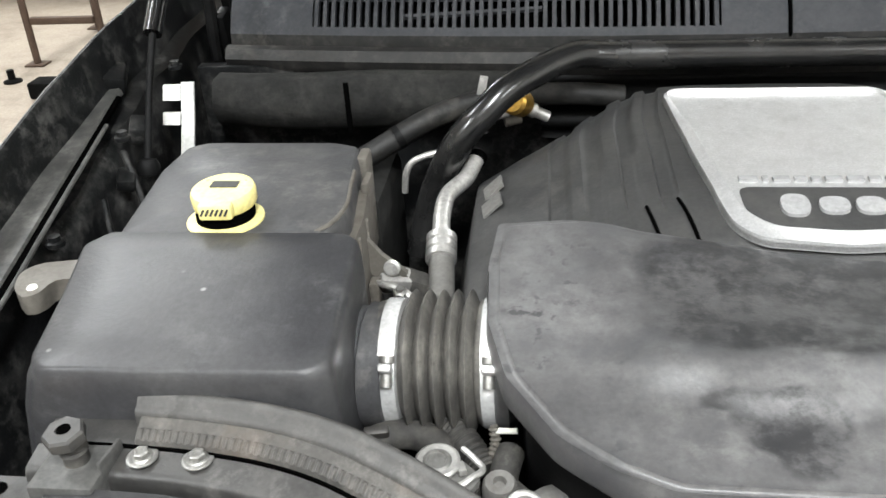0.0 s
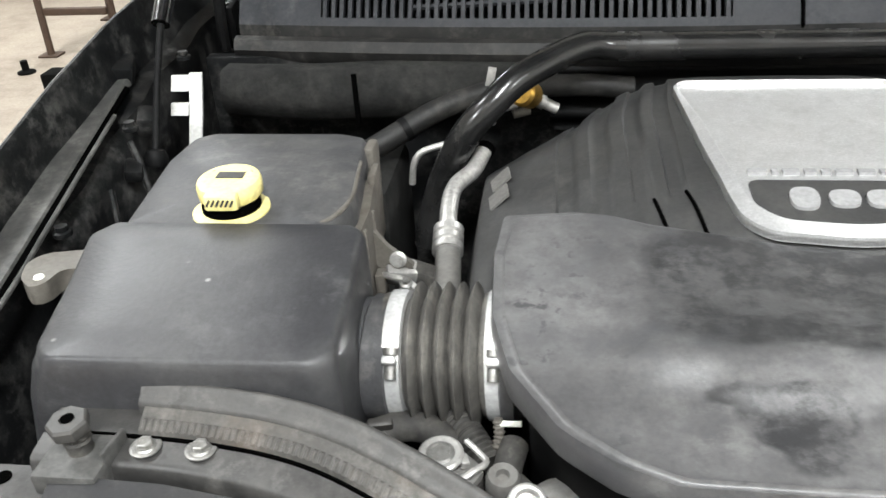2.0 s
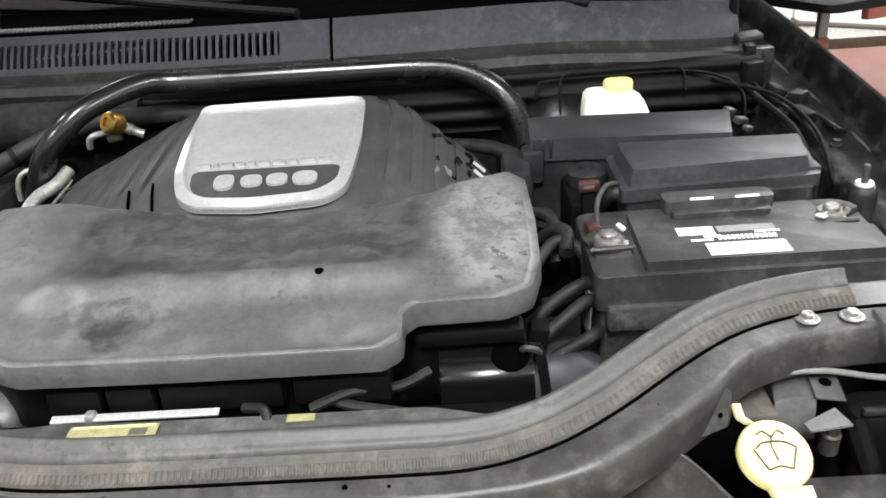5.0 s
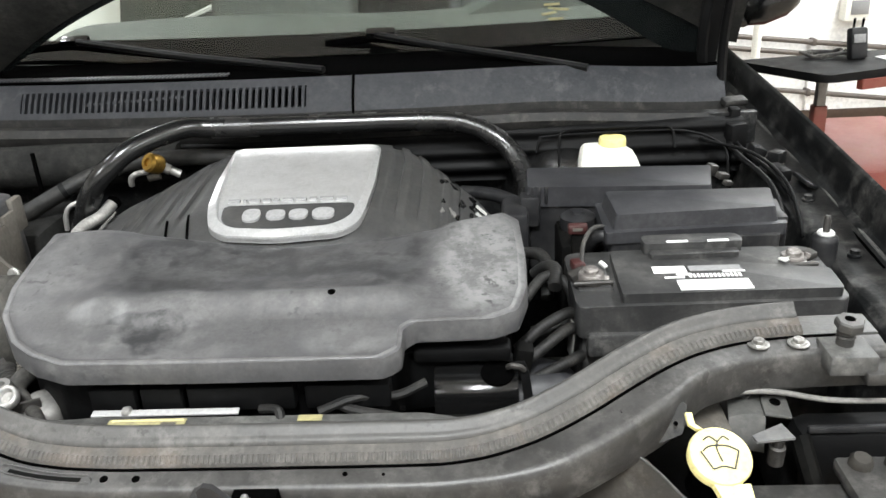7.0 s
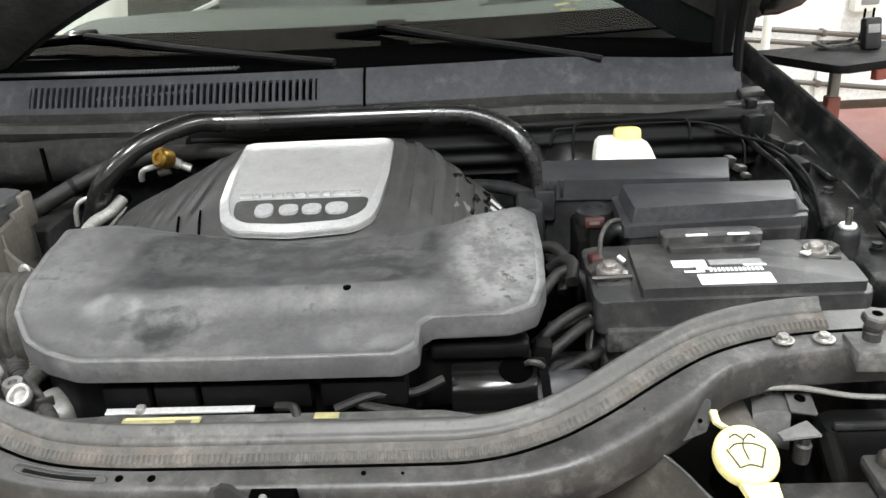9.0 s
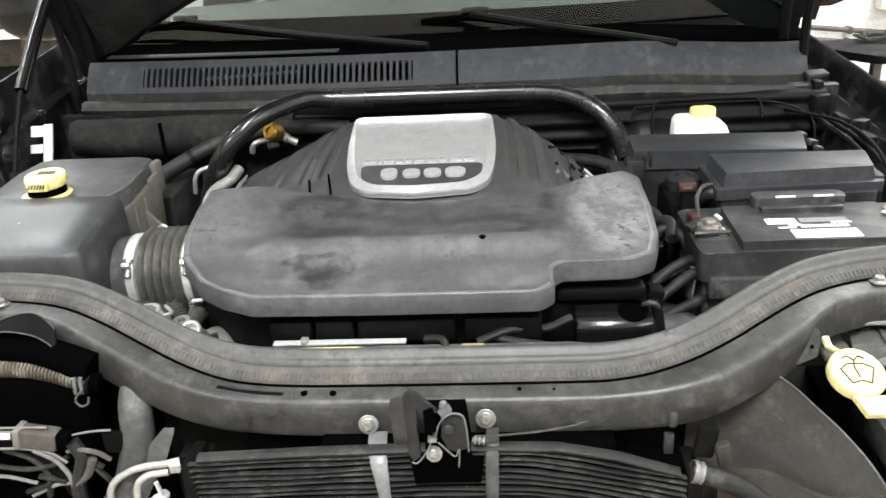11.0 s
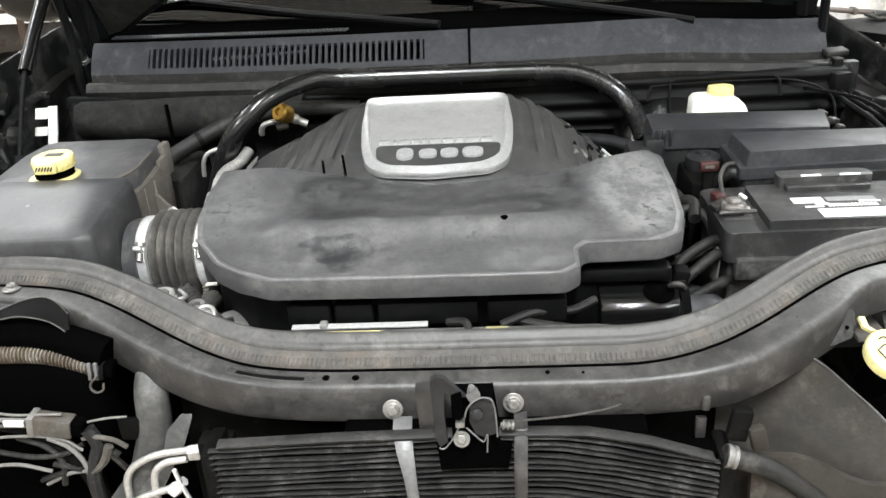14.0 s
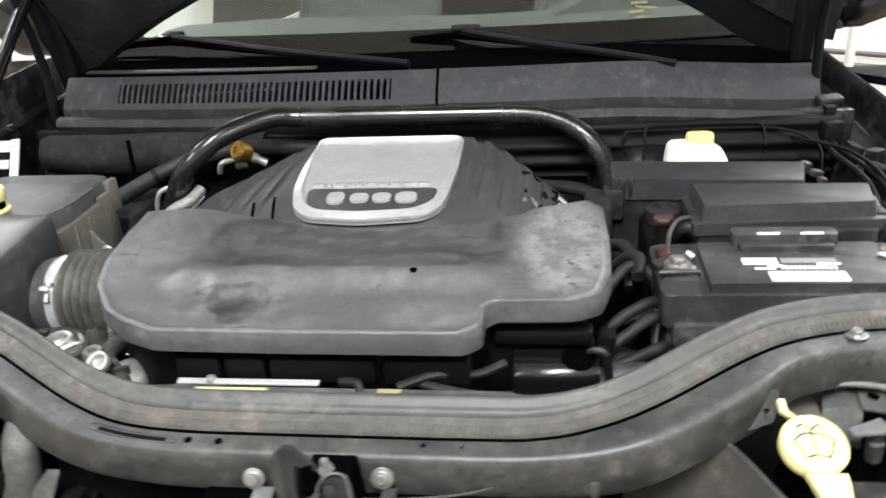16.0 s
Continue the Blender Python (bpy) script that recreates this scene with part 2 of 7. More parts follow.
M_ALU = surf("cast_aluminium", (0.50, 0.49, 0.47), 0.34, 0.65, dust=(0.16, 0.15, 0.135), dust_lo=0.45, dust_hi=0.7, dust_scale=30)
M_ZINC = surf("zinc_plated_steel", (0.33, 0.325, 0.31), 0.34, 0.78, dust=(0.19, 0.185, 0.172), dust_lo=0.4, dust_hi=0.7, dust_scale=80, scuff=(0.12, 0.11, 0.10), scuff_amt=0.5)
M_STEEL = surf("dull_grey_steel", (0.22, 0.215, 0.205), 0.5, 0.6, dust=(0.16, 0.15, 0.135), dust_lo=0.4, dust_hi=0.7, dust_scale=25)
M_BRASS = surf("gold_plastic", (0.42, 0.25, 0.05), 0.28, 0.85, dust=(0.12, 0.08, 0.03), dust_lo=0.45, dust_hi=0.75, dust_scale=50)
M_YELLOW = surf("yellow_cap_plastic", (0.74, 0.65, 0.27), 0.45, dust=(0.62, 0.55, 0.27), dust_lo=0.45, dust_hi=0.8, dust_scale=40, scuff=(0.38, 0.32, 0.15), scuff_amt=0.4)
M_PALEYEL = surf("pale_yellow_cap", (0.66, 0.58, 0.26), 0.5, dust=(0.52, 0.46, 0.23), dust_lo=0.45, dust_hi=0.8, dust_scale=40, scuff=(0.36, 0.30, 0.14), scuff_amt=0.4)
M_WHITE = surf("white_plastic", (0.78, 0.77, 0.70), 0.45, dust=(0.6, 0.58, 0.5), dust_lo=0.5, dust_hi=0.8, dust_scale=20)
M_PAPER = surf("white_label_paper", (0.80, 0.80, 0.78), 0.6, bump=0.03, dust=(0.6, 0.6, 0.57), dust_lo=0.5, dust_hi=0.85, dust_scale=40)
M_YLABEL = surf("yellow_label_paper", (0.30, 0.27, 0.13), 0.6, dust=(0.14, 0.13, 0.09), dust_lo=0.42, dust_hi=0.7, dust_scale=70)
# Flat black for print and black parts, also the painted shade of holes and voids.
M_FLATBLACK = surf("flat_black_and_shade", (0.0012, 0.0012, 0.0012), 0.7, spec=0.0)
M_GREYINK = surf("grey_print", (0.2, 0.2, 0.2), 0.6)
M_RED = surf("red_plastic", (0.034, 0.007, 0.006), 0.45, dust=(0.06, 0.03, 0.027), dust_lo=0.45, dust_hi=0.8, dust_scale=40)
M_TAN = surf("stained_corrugated_tube", (0.085, 0.066, 0.047), 0.5, dust=(0.035, 0.028, 0.022), dust_lo=0.4, dust_hi=0.7, dust_scale=22, scuff=(0.36, 0.34, 0.30), scuff_amt=0.7)
M_GREYPANEL = surf("grey_liner_plastic", (0.06, 0.055, 0.048), 0.6, dust=(0.11, 0.10, 0.085), dust_lo=0.38, dust_hi=0.72, dust_scale=12, rough2=0.75, spec=0.3, stain=(0.05, 0.036, 0.024), stain_scale=13, scuff=(0.17, 0.16, 0.14), scuff_amt=0.5)
M_BRACKET = surf("bare_bracket_steel", (0.55, 0.55, 0.53), 0.5, 0.3, dust=(0.38, 0.37, 0.34), dust_lo=0.4, dust_hi=0.8, dust_scale=25)
M_WIRE = surf("grey_wire_sheath", (0.16, 0.155, 0.145), 0.5, dust=(0.08, 0.075, 0.07), dust_lo=0.4, dust_hi=0.7, dust_scale=30)
M_FIN = surf("cooler_fin", (0.006, 0.006, 0.0057), 0.55, 0.0, dust=(0.026, 0.025, 0.0225), dust_lo=0.40, dust_hi=0.70, dust_scale=30, spec=0.2, scuff=(0.24, 0.235, 0.22), scuff_amt=0.28, speck=150, speck_col=(0.30, 0.295, 0.28))
M_DASH = surf("grey_dashboard", (0.055, 0.058, 0.053), 0.7, bump=0.2)
M_SEAT = surf("grey_seat_cloth", (0.055, 0.057, 0.054), 0.9, bump=0.3)
M_BELLOWS = surf("dusty_bellows_rubber", (0.06, 0.057, 0.052), 0.5, dust=(0.15, 0.142, 0.127), dust_lo=0.38, dust_hi=0.72, dust_scale=18, rough2=0.7, scuff=(0.24, 0.226, 0.2), scuff_amt=0.45)
M_MARK = surf("plain_silver_mark", (0.3, 0.3, 0.3), 0.4, 0.2)
M_FLOOR = surf("worn_concrete", (0.33, 0.28, 0.225), 0.45, dust=(0.19, 0.155, 0.12), dust_lo=0.40, dust_hi=0.66, dust_scale=1.6, grain=60,
               stain=(0.22, 0.18, 0.14), stain_scale=0.9, rough2=0.7, scuff=(0.12, 0.09, 0.07), scuff_amt=0.35)
M_WALL = surf("white_wall_paint", (0.82, 0.81, 0.79), 0.6, dust=(0.72, 0.71, 0.68), dust_lo=0.5, dust_hi=0.8, dust_scale=1.5, grain=40)
M_CEIL = surf("white_ceiling_paint", (0.74, 0.74, 0.73), 0.8, grain=30)
M_PIPE = surf("grey_conduit", (0.11, 0.095, 0.085), 0.4, 0.5)
M_RUST = surf("brown_painted_steel", (0.06, 0.034, 0.02), 0.6, dust=(0.04, 0.025, 0.016), dust_lo=0.4, dust_hi=0.7, dust_scale=12)
M_REDPAINT = surf("red_painted_steel", (0.15, 0.027, 0.018), 0.45, dust=(0.17, 0.08, 0.045), dust_lo=0.45, dust_hi=0.8, dust_scale=6)
M_VAN = surf("white_vehicle_paint", (0.78, 0.78, 0.76), 0.25, bump=0.02)

M_GLASS, _nt, _b = nodes_of("window_glass")
_b.inputs["Base Color"].default_value = (0.80, 0.88, 0.82, 1)
_b.inputs["Transmission Weight"].default_value, _b.inputs["Roughness"].default_value, _b.inputs["IOR"].default_value = 1.0, 0.02, 1.5
M_TINT, _nt, _b = nodes_of("tinted_glass")
_b.inputs["Base Color"].default_value = (0.10, 0.12, 0.10, 1)
_b.inputs["Transmission Weight"].default_value, _b.inputs["Roughness"].default_value = 1.0, 0.03
M_TUBE, _nt, _b = nodes_of("fluorescent_tube")
_b.inputs["Emission Color"].default_value, _b.inputs["Emission Strength"].default_value = (1, 0.985, 0.95, 1), 9.0

# ---- building helpers ----


def thing(name, at, label, category, group="", kind=""):
    ob = new(name)
    ob.empty_display_size = 0.05
    ob.location = at
    return tagged(ob, label, category, group, kind)


def origin(ob):
    v = Vector((0, 0, 0))
    while ob:
        v += ob.location
        ob = ob.parent
    return v


def link(name, bm, material, smooth=40, clean=False):
    me = bpy.data.meshes.new(name)
    if clean:
        bmesh.ops.remove_doubles(bm, verts=bm.verts, dist=1e-5)
    bmesh.ops.recalc_face_normals(bm, faces=bm.faces)
    bm.to_mesh(me)
    bm.free()
    me.materials.append(material)
    if smooth:
        me.shade_smooth()
        me.set_sharp_from_angle(angle=radians(smooth))
    return new(name, me)


def part(name, bm, material, parent, label="", smooth=40):
    """One mesh in world coordinates, hung under a thing or a part."""
    o = origin(parent)
    bmesh.ops.translate(bm, verts=bm.verts, vec=-o)
    ob = link(name, bm, material, smooth)
    ob.parent = parent
    if label:
        ob["label"] = label
    return ob


def single(name, bm, material, at, label, category, group="", kind="", smooth=40):
    """A thing that is one mesh."""
    at = Vector(at)
    bmesh.ops.translate(bm, verts=bm.verts, vec=-at)
    ob = link(name, bm, material, smooth)
    ob.location = at
    return tagged(ob, label, category, group, kind)


def bm_box(x0, x1, y0, y1, z0, z1, bevel=0.0, seg=2, taper=0.0):
    """Box; taper draws the top in on all sides."""
    bm = bmesh.new()
    t = taper
    vs = [bm.verts.new(p) for p in ((x0, y0, z0), (x1, y0, z0), (x1, y1, z0), (x0, y1, z0),
                                    (x0 + t, y0 + t, z1), (x1 - t, y0 + t, z1), (x1 - t, y1 - t, z1), (x0 + t, y1 - t, z1))]
    for f in ((3, 2, 1, 0), (4, 5, 6, 7), (0, 1, 5, 4), (1, 2, 6, 5), (2, 3, 7, 6), (3, 0, 4, 7)):
        bm.faces.new([vs[i] for i in f])
    if bevel:
        bmesh.ops.bevel(bm, geom=bm.edges[:], offset=bevel, segments=seg, profile=0.5, affect="EDGES", clamp_overlap=True)
    return bm


def bm_obox(c, half, rot, bevel=0.0, seg=2):
    """Box round c, turned by Euler degrees."""
    bm = bm_box(-half[0], half[0], -half[1], half[1], -half[2], half[2], bevel, seg)
    bmesh.ops.transform(bm, matrix=pose(*c, *rot), verts=bm.verts)
    return bm


def bm_prism(poly, z0, z1, bevel=0.0, seg=2, inset=0.0):
    bm = bmesh.new()
    cx, cy = sum(p[0] for p in poly) / len(poly), sum(p[1] for p in poly) / len(poly)
    lo = [bm.verts.new((x, y, z0)) for x, y in poly]
    hi = [bm.verts.new((x + (cx - x) * inset, y + (cy - y) * inset, z1)) for x, y in poly]
    n = len(poly)
    bm.faces.new(lo[::-1]), bm.faces.new(hi)
    for i in range(n):
        bm.faces.new((lo[i], lo[(i + 1) % n], hi[(i + 1) % n], hi[i]))
    if bevel:
        bmesh.ops.bevel(bm, geom=bm.edges[:], offset=bevel, segments=seg, profile=0.5, affect="EDGES", clamp_overlap=True)
    return bm


def bm_lathe(profile, at, axis=(0, 0, 1), n=32):
    """Turned body: profile of (radius, height) along the axis from at."""
    bm = bmesh.new()
    rings = []
    for r, h in profile:
        if r < 1e-6:
            rings.append([bm.verts.new((0, 0, h))])
        else:
            rings.append([bm.verts.new((r * math.cos(2 * math.pi * k / n), r * math.sin(2 * math.pi * k / n), h)) for k in range(n)])
    for a, b in zip(rings, rings[1:]):
        for k in range(n):
            q = [a[k % len(a)], a[(k + 1) % len(a)], b[(k + 1) % len(b)], b[k % len(b)]]
            u = list(dict.fromkeys(q))
            if len(u) > 2:
                bm.faces.new(u)
    for ring in (rings[0], rings[-1]):
        if len(ring) > 1:
            bm.faces.new(ring)
    turn = Vector((0, 0, 1)).rotation_difference(Vector(axis)).to_matrix().to_4x4()
    bmesh.ops.transform(bm, matrix=Matrix.Translation(at) @ turn, verts=bm.verts)
    return bm


def smooth_path(pts, per=8):
    """Catmull-Rom line through points."""
    p = [Vector(q) for q in pts]
    p = [2 * p[0] - p[1]] + p + [2 * p[-1] - p[-2]]
    out = []
    for i in range(1, len(p) - 2):
        for k in range(per):
            t = k / per
            a, b, c, d = p[i - 1], p[i], p[i + 1], p[i + 2]
            out.append(0.5 * ((2 * b) + (c - a) * t + (2 * a - 5 * b + 4 * c - d) * t * t + (3 * b - a - 3 * c + d) * t ** 3))
    out.append(p[-2])
    return out


def bm_tube(pts, r, n=14, per=8, ripple=0.0, pitch=0.006, sag=1.0):
    """Round hose along points; ripple makes it corrugated."""
    path = smooth_path(pts, per)
    if ripple:
        total = sum((b - a).length for a, b in zip(path, path[1:]))
        want = max(8, int(total / pitch * 4))
        fine, acc, i = [], 0.0, 0
        lens = [(b - a).length for a, b in zip(path, path[1:])]
        for k in range(want + 1):
            s = total * k / want
            while i < len(lens) - 1 and acc + lens[i] < s:
                acc += lens[i]
                i += 1
            f = min(1, (s - acc) / max(lens[i], 1e-9))
            fine.append(path[i].lerp(path[i + 1], f))
        path = fine
    bm = bmesh.new()
    rings, up = [], Vector((0.123, 0.2, 1)).normalized()
    for i, p in enumerate(path):
        d = (path[min(i + 1, len(path) - 1)] - path[max(i - 1, 0)]).normalized()
        side = d.cross(up)
        if side.length < 1e-4:
            side = d.cross(Vector((1, 0, 0)))
        side.normalize()
        u2 = side.cross(d).normalized()
        up = u2
        rr = r * (1 + (ripple * (1 if (i // 2) % 2 else -1) if ripple else 0))
        rings.append([bm.verts.new(p + rr * (side * math.cos(2 * math.pi * k / n) + u2 * sag * math.sin(2 * math.pi * k / n))) for k in range(n)])
    for a, b in zip(rings, rings[1:]):
        for k in range(n):
            bm.faces.new((a[k], a[(k + 1) % n], b[(k + 1) % n], b[k]))
    bm.faces.new(rings[0][::-1]), bm.faces.new(rings[-1])
    return bm


def bm_grid(f, nu, nv, thick=None):
    """Sheet from f(u, v) with u, v in 0..1; thick: a vector that gives it depth."""
    bm = bmesh.new()
    g = [[bm.verts.new(f(i / nu, j / nv)) for j in range(nv + 1)] for i in range(nu + 1)]
    for i in range(nu):
        for j in range(nv):
            bm.faces.new((g[i][j], g[i + 1][j], g[i + 1][j + 1], g[i][j + 1]))
    if thick is not None:
        t = Vector(thick)
        h = [[bm.verts.new(v.co + t) for v in row] for row in g]
        for i in range(nu):
            for j in range(nv):
                bm.faces.new((h[i][j], h[i][j + 1], h[i + 1][j + 1], h[i + 1][j]))
        for i in range(nu):
            bm.faces.new((g[i][0], h[i][0], h[i + 1][0], g[i + 1][0]))
            bm.faces.new((g[i][nv], g[i + 1][nv], h[i + 1][nv], h[i][nv]))
        for j in range(nv):
            bm.faces.new((g[0][j], g[0][j + 1], h[0][j + 1], h[0][j]))
            bm.faces.new((g[nu][j], h[nu][j], h[nu][j + 1], g[nu][j + 1]))
    return bm


def bm_loft(rings, cap=True):
    bm = bmesh.new()
    vs = [[bm.verts.new(p) for p in r] for r in rings]
    n = len(rings[0])
    for a, b in zip(vs, vs[1:]):
        for k in range(n):
            bm.faces.new((a[k], a[(k + 1) % n], b[(k + 1) % n], b[k]))
    if cap:
        bm.faces.new(vs[0][::-1]), bm.faces.new(vs[-1])
    return bm


def ss(a, b, x):
    t = max(0.0, min(1.0, (x - a) / (b - a)))
    return t * t * (3 - 2 * t)


def interp(x, table):
    for (a, b), (c, d) in zip(table, table[1:]):
        if x <= c:
            return b + (d - b) * max(0, min(1, (x - a) / (c - a)))
    return table[-1][1]


def round_poly(pts, r, seg=5):
    """Polygon with its corners rounded by about r."""
    out = []
    n = len(pts)
    for i in range(n):
        p, a, b = Vector(pts[i]), Vector(pts[i - 1]), Vector(pts[(i + 1) % n])
        da, db = (a - p), (b - p)
        k = min(r, da.length * 0.45, db.length * 0.45)
        s, e = p + da.normalized() * k, p + db.normalized() * k
        for j in range(seg + 1):
            t = j / seg
            out.append(tuple((1 - t) ** 2 * s + 2 * t * (1 - t) * p + t * t * e))
    return out


def bolt(at, r, axis=(0, 0, 1), washer=1.6, material=None, label="zinc-plated bolt with a washer", group=""):
    m = material or M_ZINC
    b = thing("bolt", at, label, "bolt", group)
    part("washer", bm_lathe([(0, 0), (r * washer, 0), (r * washer, r * 0.16), (r * washer * 0.93, r * 0.24), (r * washer * 0.72, r * 0.2), (r * 1.12, r * 0.4), (0, r * 0.4)], at, axis, 24), m, b)
    part("head", bm_lathe([(0, r * 0.3), (r, r * 0.3), (r, r * 0.95), (r * 0.85, r * 1.1), (r * 0.5, r * 1.1), (r * 0.42, r * 0.98), (0, r * 0.98)], at, axis, 6), m, b, smooth=20)
    return b

# ---- the workshop ----
RX0, RX1, RY0, RY1, RY2, RZ = -6.0, 4.6, -5.4, 4.4, 8.0, 3.95
single("floor", bm_box(RX0 - 0.2, RX1 + 0.2, RY0 - 0.2, RY2 + 0.2, -0.15, 0.0), M_FLOOR, (0, 0, 0), "worn beige concrete workshop floor", "floor", kind="structure", smooth=0)
single("ceiling", bm_box(RX0 - 0.2, RX1 + 0.2, RY0 - 0.2, RY2 + 0.2, RZ, RZ + 0.15), M_CEIL, (0, 0, RZ), "plain white workshop ceiling", "ceiling", kind="structure", smooth=0)
single("wall_north", bm_box(0.9, RX1, RY1, RY1 + 0.2, 0, RZ), M_WALL, (2.5, RY1, 0), "white painted workshop wall", "wall", kind="structure", smooth=0)
single("wall_jog", bm_box(0.9, 1.1, RY1 + 0.2, RY2, 0, RZ), M_WALL, (1, 6, 0), "white painted workshop wall", "wall", kind="structure", smooth=0)
single("wall_far", bm_box(RX0, 1.1, RY2, RY2 + 0.2, 0, RZ), M_WALL, (-2.5, RY2, 0), "white painted workshop wall", "wall", kind="structure", smooth=0)
single("wall_south", bm_box(RX0, RX1, RY0 - 0.2, RY0, 0, RZ), M_WALL, (0, RY0, 0), "white painted workshop wall", "wall", kind="structure", smooth=0)
single("wall_west", bm_box(RX0 - 0.2, RX0, RY0, RY2, 0, RZ), M_WALL, (RX0, 0, 0), "white painted workshop wall", "wall", kind="structure", smooth=0)
single("wall_east", bm_box(RX1, RX1 + 0.2, RY0, RY1, 0, RZ), M_WALL, (RX1, 0, 0), "white painted workshop wall", "wall", kind="structure", smooth=0)
single("baseboard", bm_box(1.1, RX1, RY1 - 0.02, RY1 - 0.002, 0, 0.06, 0.004), M_RUST, (0, RY1, 0), "brown baseboard along the white wall", "baseboard", kind="structure")
def pipe_z(zz, x):
    return zz - 0.12 * (x - 2.1)


for zz in (0.195, 0.425, 0.495):
    p = thing("wall_pipe", (2.4, RY1 - 0.05, zz), "grey metal pipe fixed along the white wall", "pipe", "pipes on the wall")
    part("pipe", bm_tube([(x, RY1 - 0.05, pipe_z(zz, x)) for x in (0.91, 1.5, 2.4, 3.3)], 0.016, 10, 3), M_PIPE, p)
    for xx in (1.0, 2.2, 3.15):
        part("clip", bm_box(xx - 0.012, xx + 0.012, RY1 - 0.07, RY1 - 0.002, pipe_z(zz, xx) - 0.02, pipe_z(zz, xx) + 0.02, 0.003), M_PIPE, p)
for xx in (1.72, 2.25, 2.9):
    single("wall_batten", bm_box(xx - 0.05, xx + 0.05, RY1 - 0.03, RY1 - 0.002, 0.065, 0.30, 0.005), M_WALL, (xx, RY1, 0.065), "short white upright panel on the wall", "panel", "wall battens", kind="structure")
single("standing_pipe", bm_tube([(1.62, 3.60, 0.0), (1.63, 3.60, 1.0), (1.64, 3.60, 2.2)], 0.022, 12, 4), M_WHITE, (1.62, 3.60, 0), "white upright pipe standing on the floor", "pipe")
eb = thing("electrical_box", (2.42, RY1 - 0.07, 0.60), "beige electrical box on the wall with conduit", "electrical box")
part("box_body", bm_box(2.34, 2.50, RY1 - 0.10, RY1 - 0.002, 0.60, 0.76, 0.008), M_WHITE, eb)
part("conduit", bm_tube([(2.42, RY1 - 0.04, 0.75), (2.42, RY1 - 0.04, 1.6), (2.42, RY1 - 0.04, 2.6)], 0.018, 10, 4), M_PIPE, eb)
part("socket", bm_box(2.37, 2.47, RY1 - 0.108, RY1 - 0.098, 0.64, 0.72, 0.003), M_GREYINK, eb)
for dx in (-0.02, 0.03):
    part("cord", bm_tube([(2.42 + dx, RY1 - 0.10, 0.62), (2.40 + dx, RY1 - 0.13, 0.48), (2.36 + dx, RY1 - 0.14, 0.3)], 0.007, 8, 5), M_FLATBLACK, eb)
for lx, ly, gain in LAMPS:
    f = thing("ceiling_light", (lx, ly, RZ), "white fluorescent fitting on the ceiling", "ceiling light", "ceiling lights")
    part("housing", bm_box(lx - 0.17, lx + 0.17, ly - 0.7, ly + 0.7, RZ - 0.07, RZ - 0.002, 0.01), M_VAN, f)
    for k in (-0.09, 0.09):
        part("tube", bm_tube([(lx + k, ly - 0.64, RZ - 0.1), (lx + k, ly, RZ - 0.1), (lx + k, ly + 0.64, RZ - 0.1)], 0.016, 10, 2), M_TUBE, f)

# cart with a black top
ct = thing("workshop_cart", (1.22, 1.75, 0), "red steel workshop cart with a black top", "cart")
part("tabletop", bm_prism(round_poly([(0.985, 1.80), (1.17, 1.55), (1.75, 1.74), (1.66, 1.89)], 0.03), 0.912, 0.935, 0.005), M_WIPER, ct)
part("edge_rail", bm_prism(round_poly([(1.28, 1.578), (1.76, 1.735), (1.75, 1.755), (1.27, 1.598)], 0.004), 0.885, 0.912, 0.003), M_REDPAINT, ct, "red edge rail")
part("upper_column", bm_box(1.212, 1.240, 1.705, 1.735, 0.80, 0.912, 0.006), M_STEEL, ct)
part("lower_column", bm_box(1.206, 1.246, 1.70, 1.74, 0.60, 0.81, 0.006), M_REDPAINT, ct)
part("drawer_box", bm_box(1.10, 1.66, 1.62, 2.22, 0.10, 0.63, 0.015), M_REDPAINT, ct)
part("drawer_front", bm_box(1.14, 1.58, 1.608, 1.619, 0.40, 0.56, 0.006), M_REDPAINT, ct)
part("drawer_front", bm_box(1.14, 1.58, 1.608, 1.619, 0.18, 0.36, 0.006), M_REDPAINT, ct)
for x, y in ((1.14, 1.6), (1.58, 1.6), (1.14, 1.93), (1.58, 1.93)):
    part("wheel", bm_lathe([(0, -0.015), (0.045, -0.015), (0.05, 0), (0.045, 0.015), (0, 0.015)], (x, y, 0.05), (1, 0, 0), 20), M_RUBBER, ct)
    part("caster", bm_box(x - 0.022, x + 0.022, y - 0.02, y + 0.02, 0.045, 0.10, 0.004), M_STEEL, ct)
tl = thing("scan_tool", (1.325, 1.755, 0.935), "black hand-held tester standing on the cart", "tester")
part("case", bm_obox((1.325, 1.755, 0.978), (0.026, 0.016, 0.045), (-12, 0, 10), 0.008), M_BLACK, tl)
part("screen", bm_obox((1.324, 1.738, 0.995), (0.018, 0.002, 0.012), (-12, 0, 10), 0.001), M_GREYINK, tl)
single("paper_sheet", bm_prism([(1.41, 1.655), (1.57, 1.705), (1.55, 1.80), (1.38, 1.75)], 0.936, 0.939), M_PAPER, (1.53, 1.74, 0.936), "white paper sheet lying on the cart", "paper")
single("cable_coil", bm_tube([(1.25 + 0.06 * math.cos(a * 0.7) * (1 + 0.3 * math.sin(a)), 1.785 + 0.025 * math.sin(a * 0.7), 0.942 + 0.003 * (a % 5)) for a in range(24)], 0.005, 8, 4),
       M_RUBBER, (1.22, 1.785, 0.935), "black cable lying coiled on the cart", "cable")

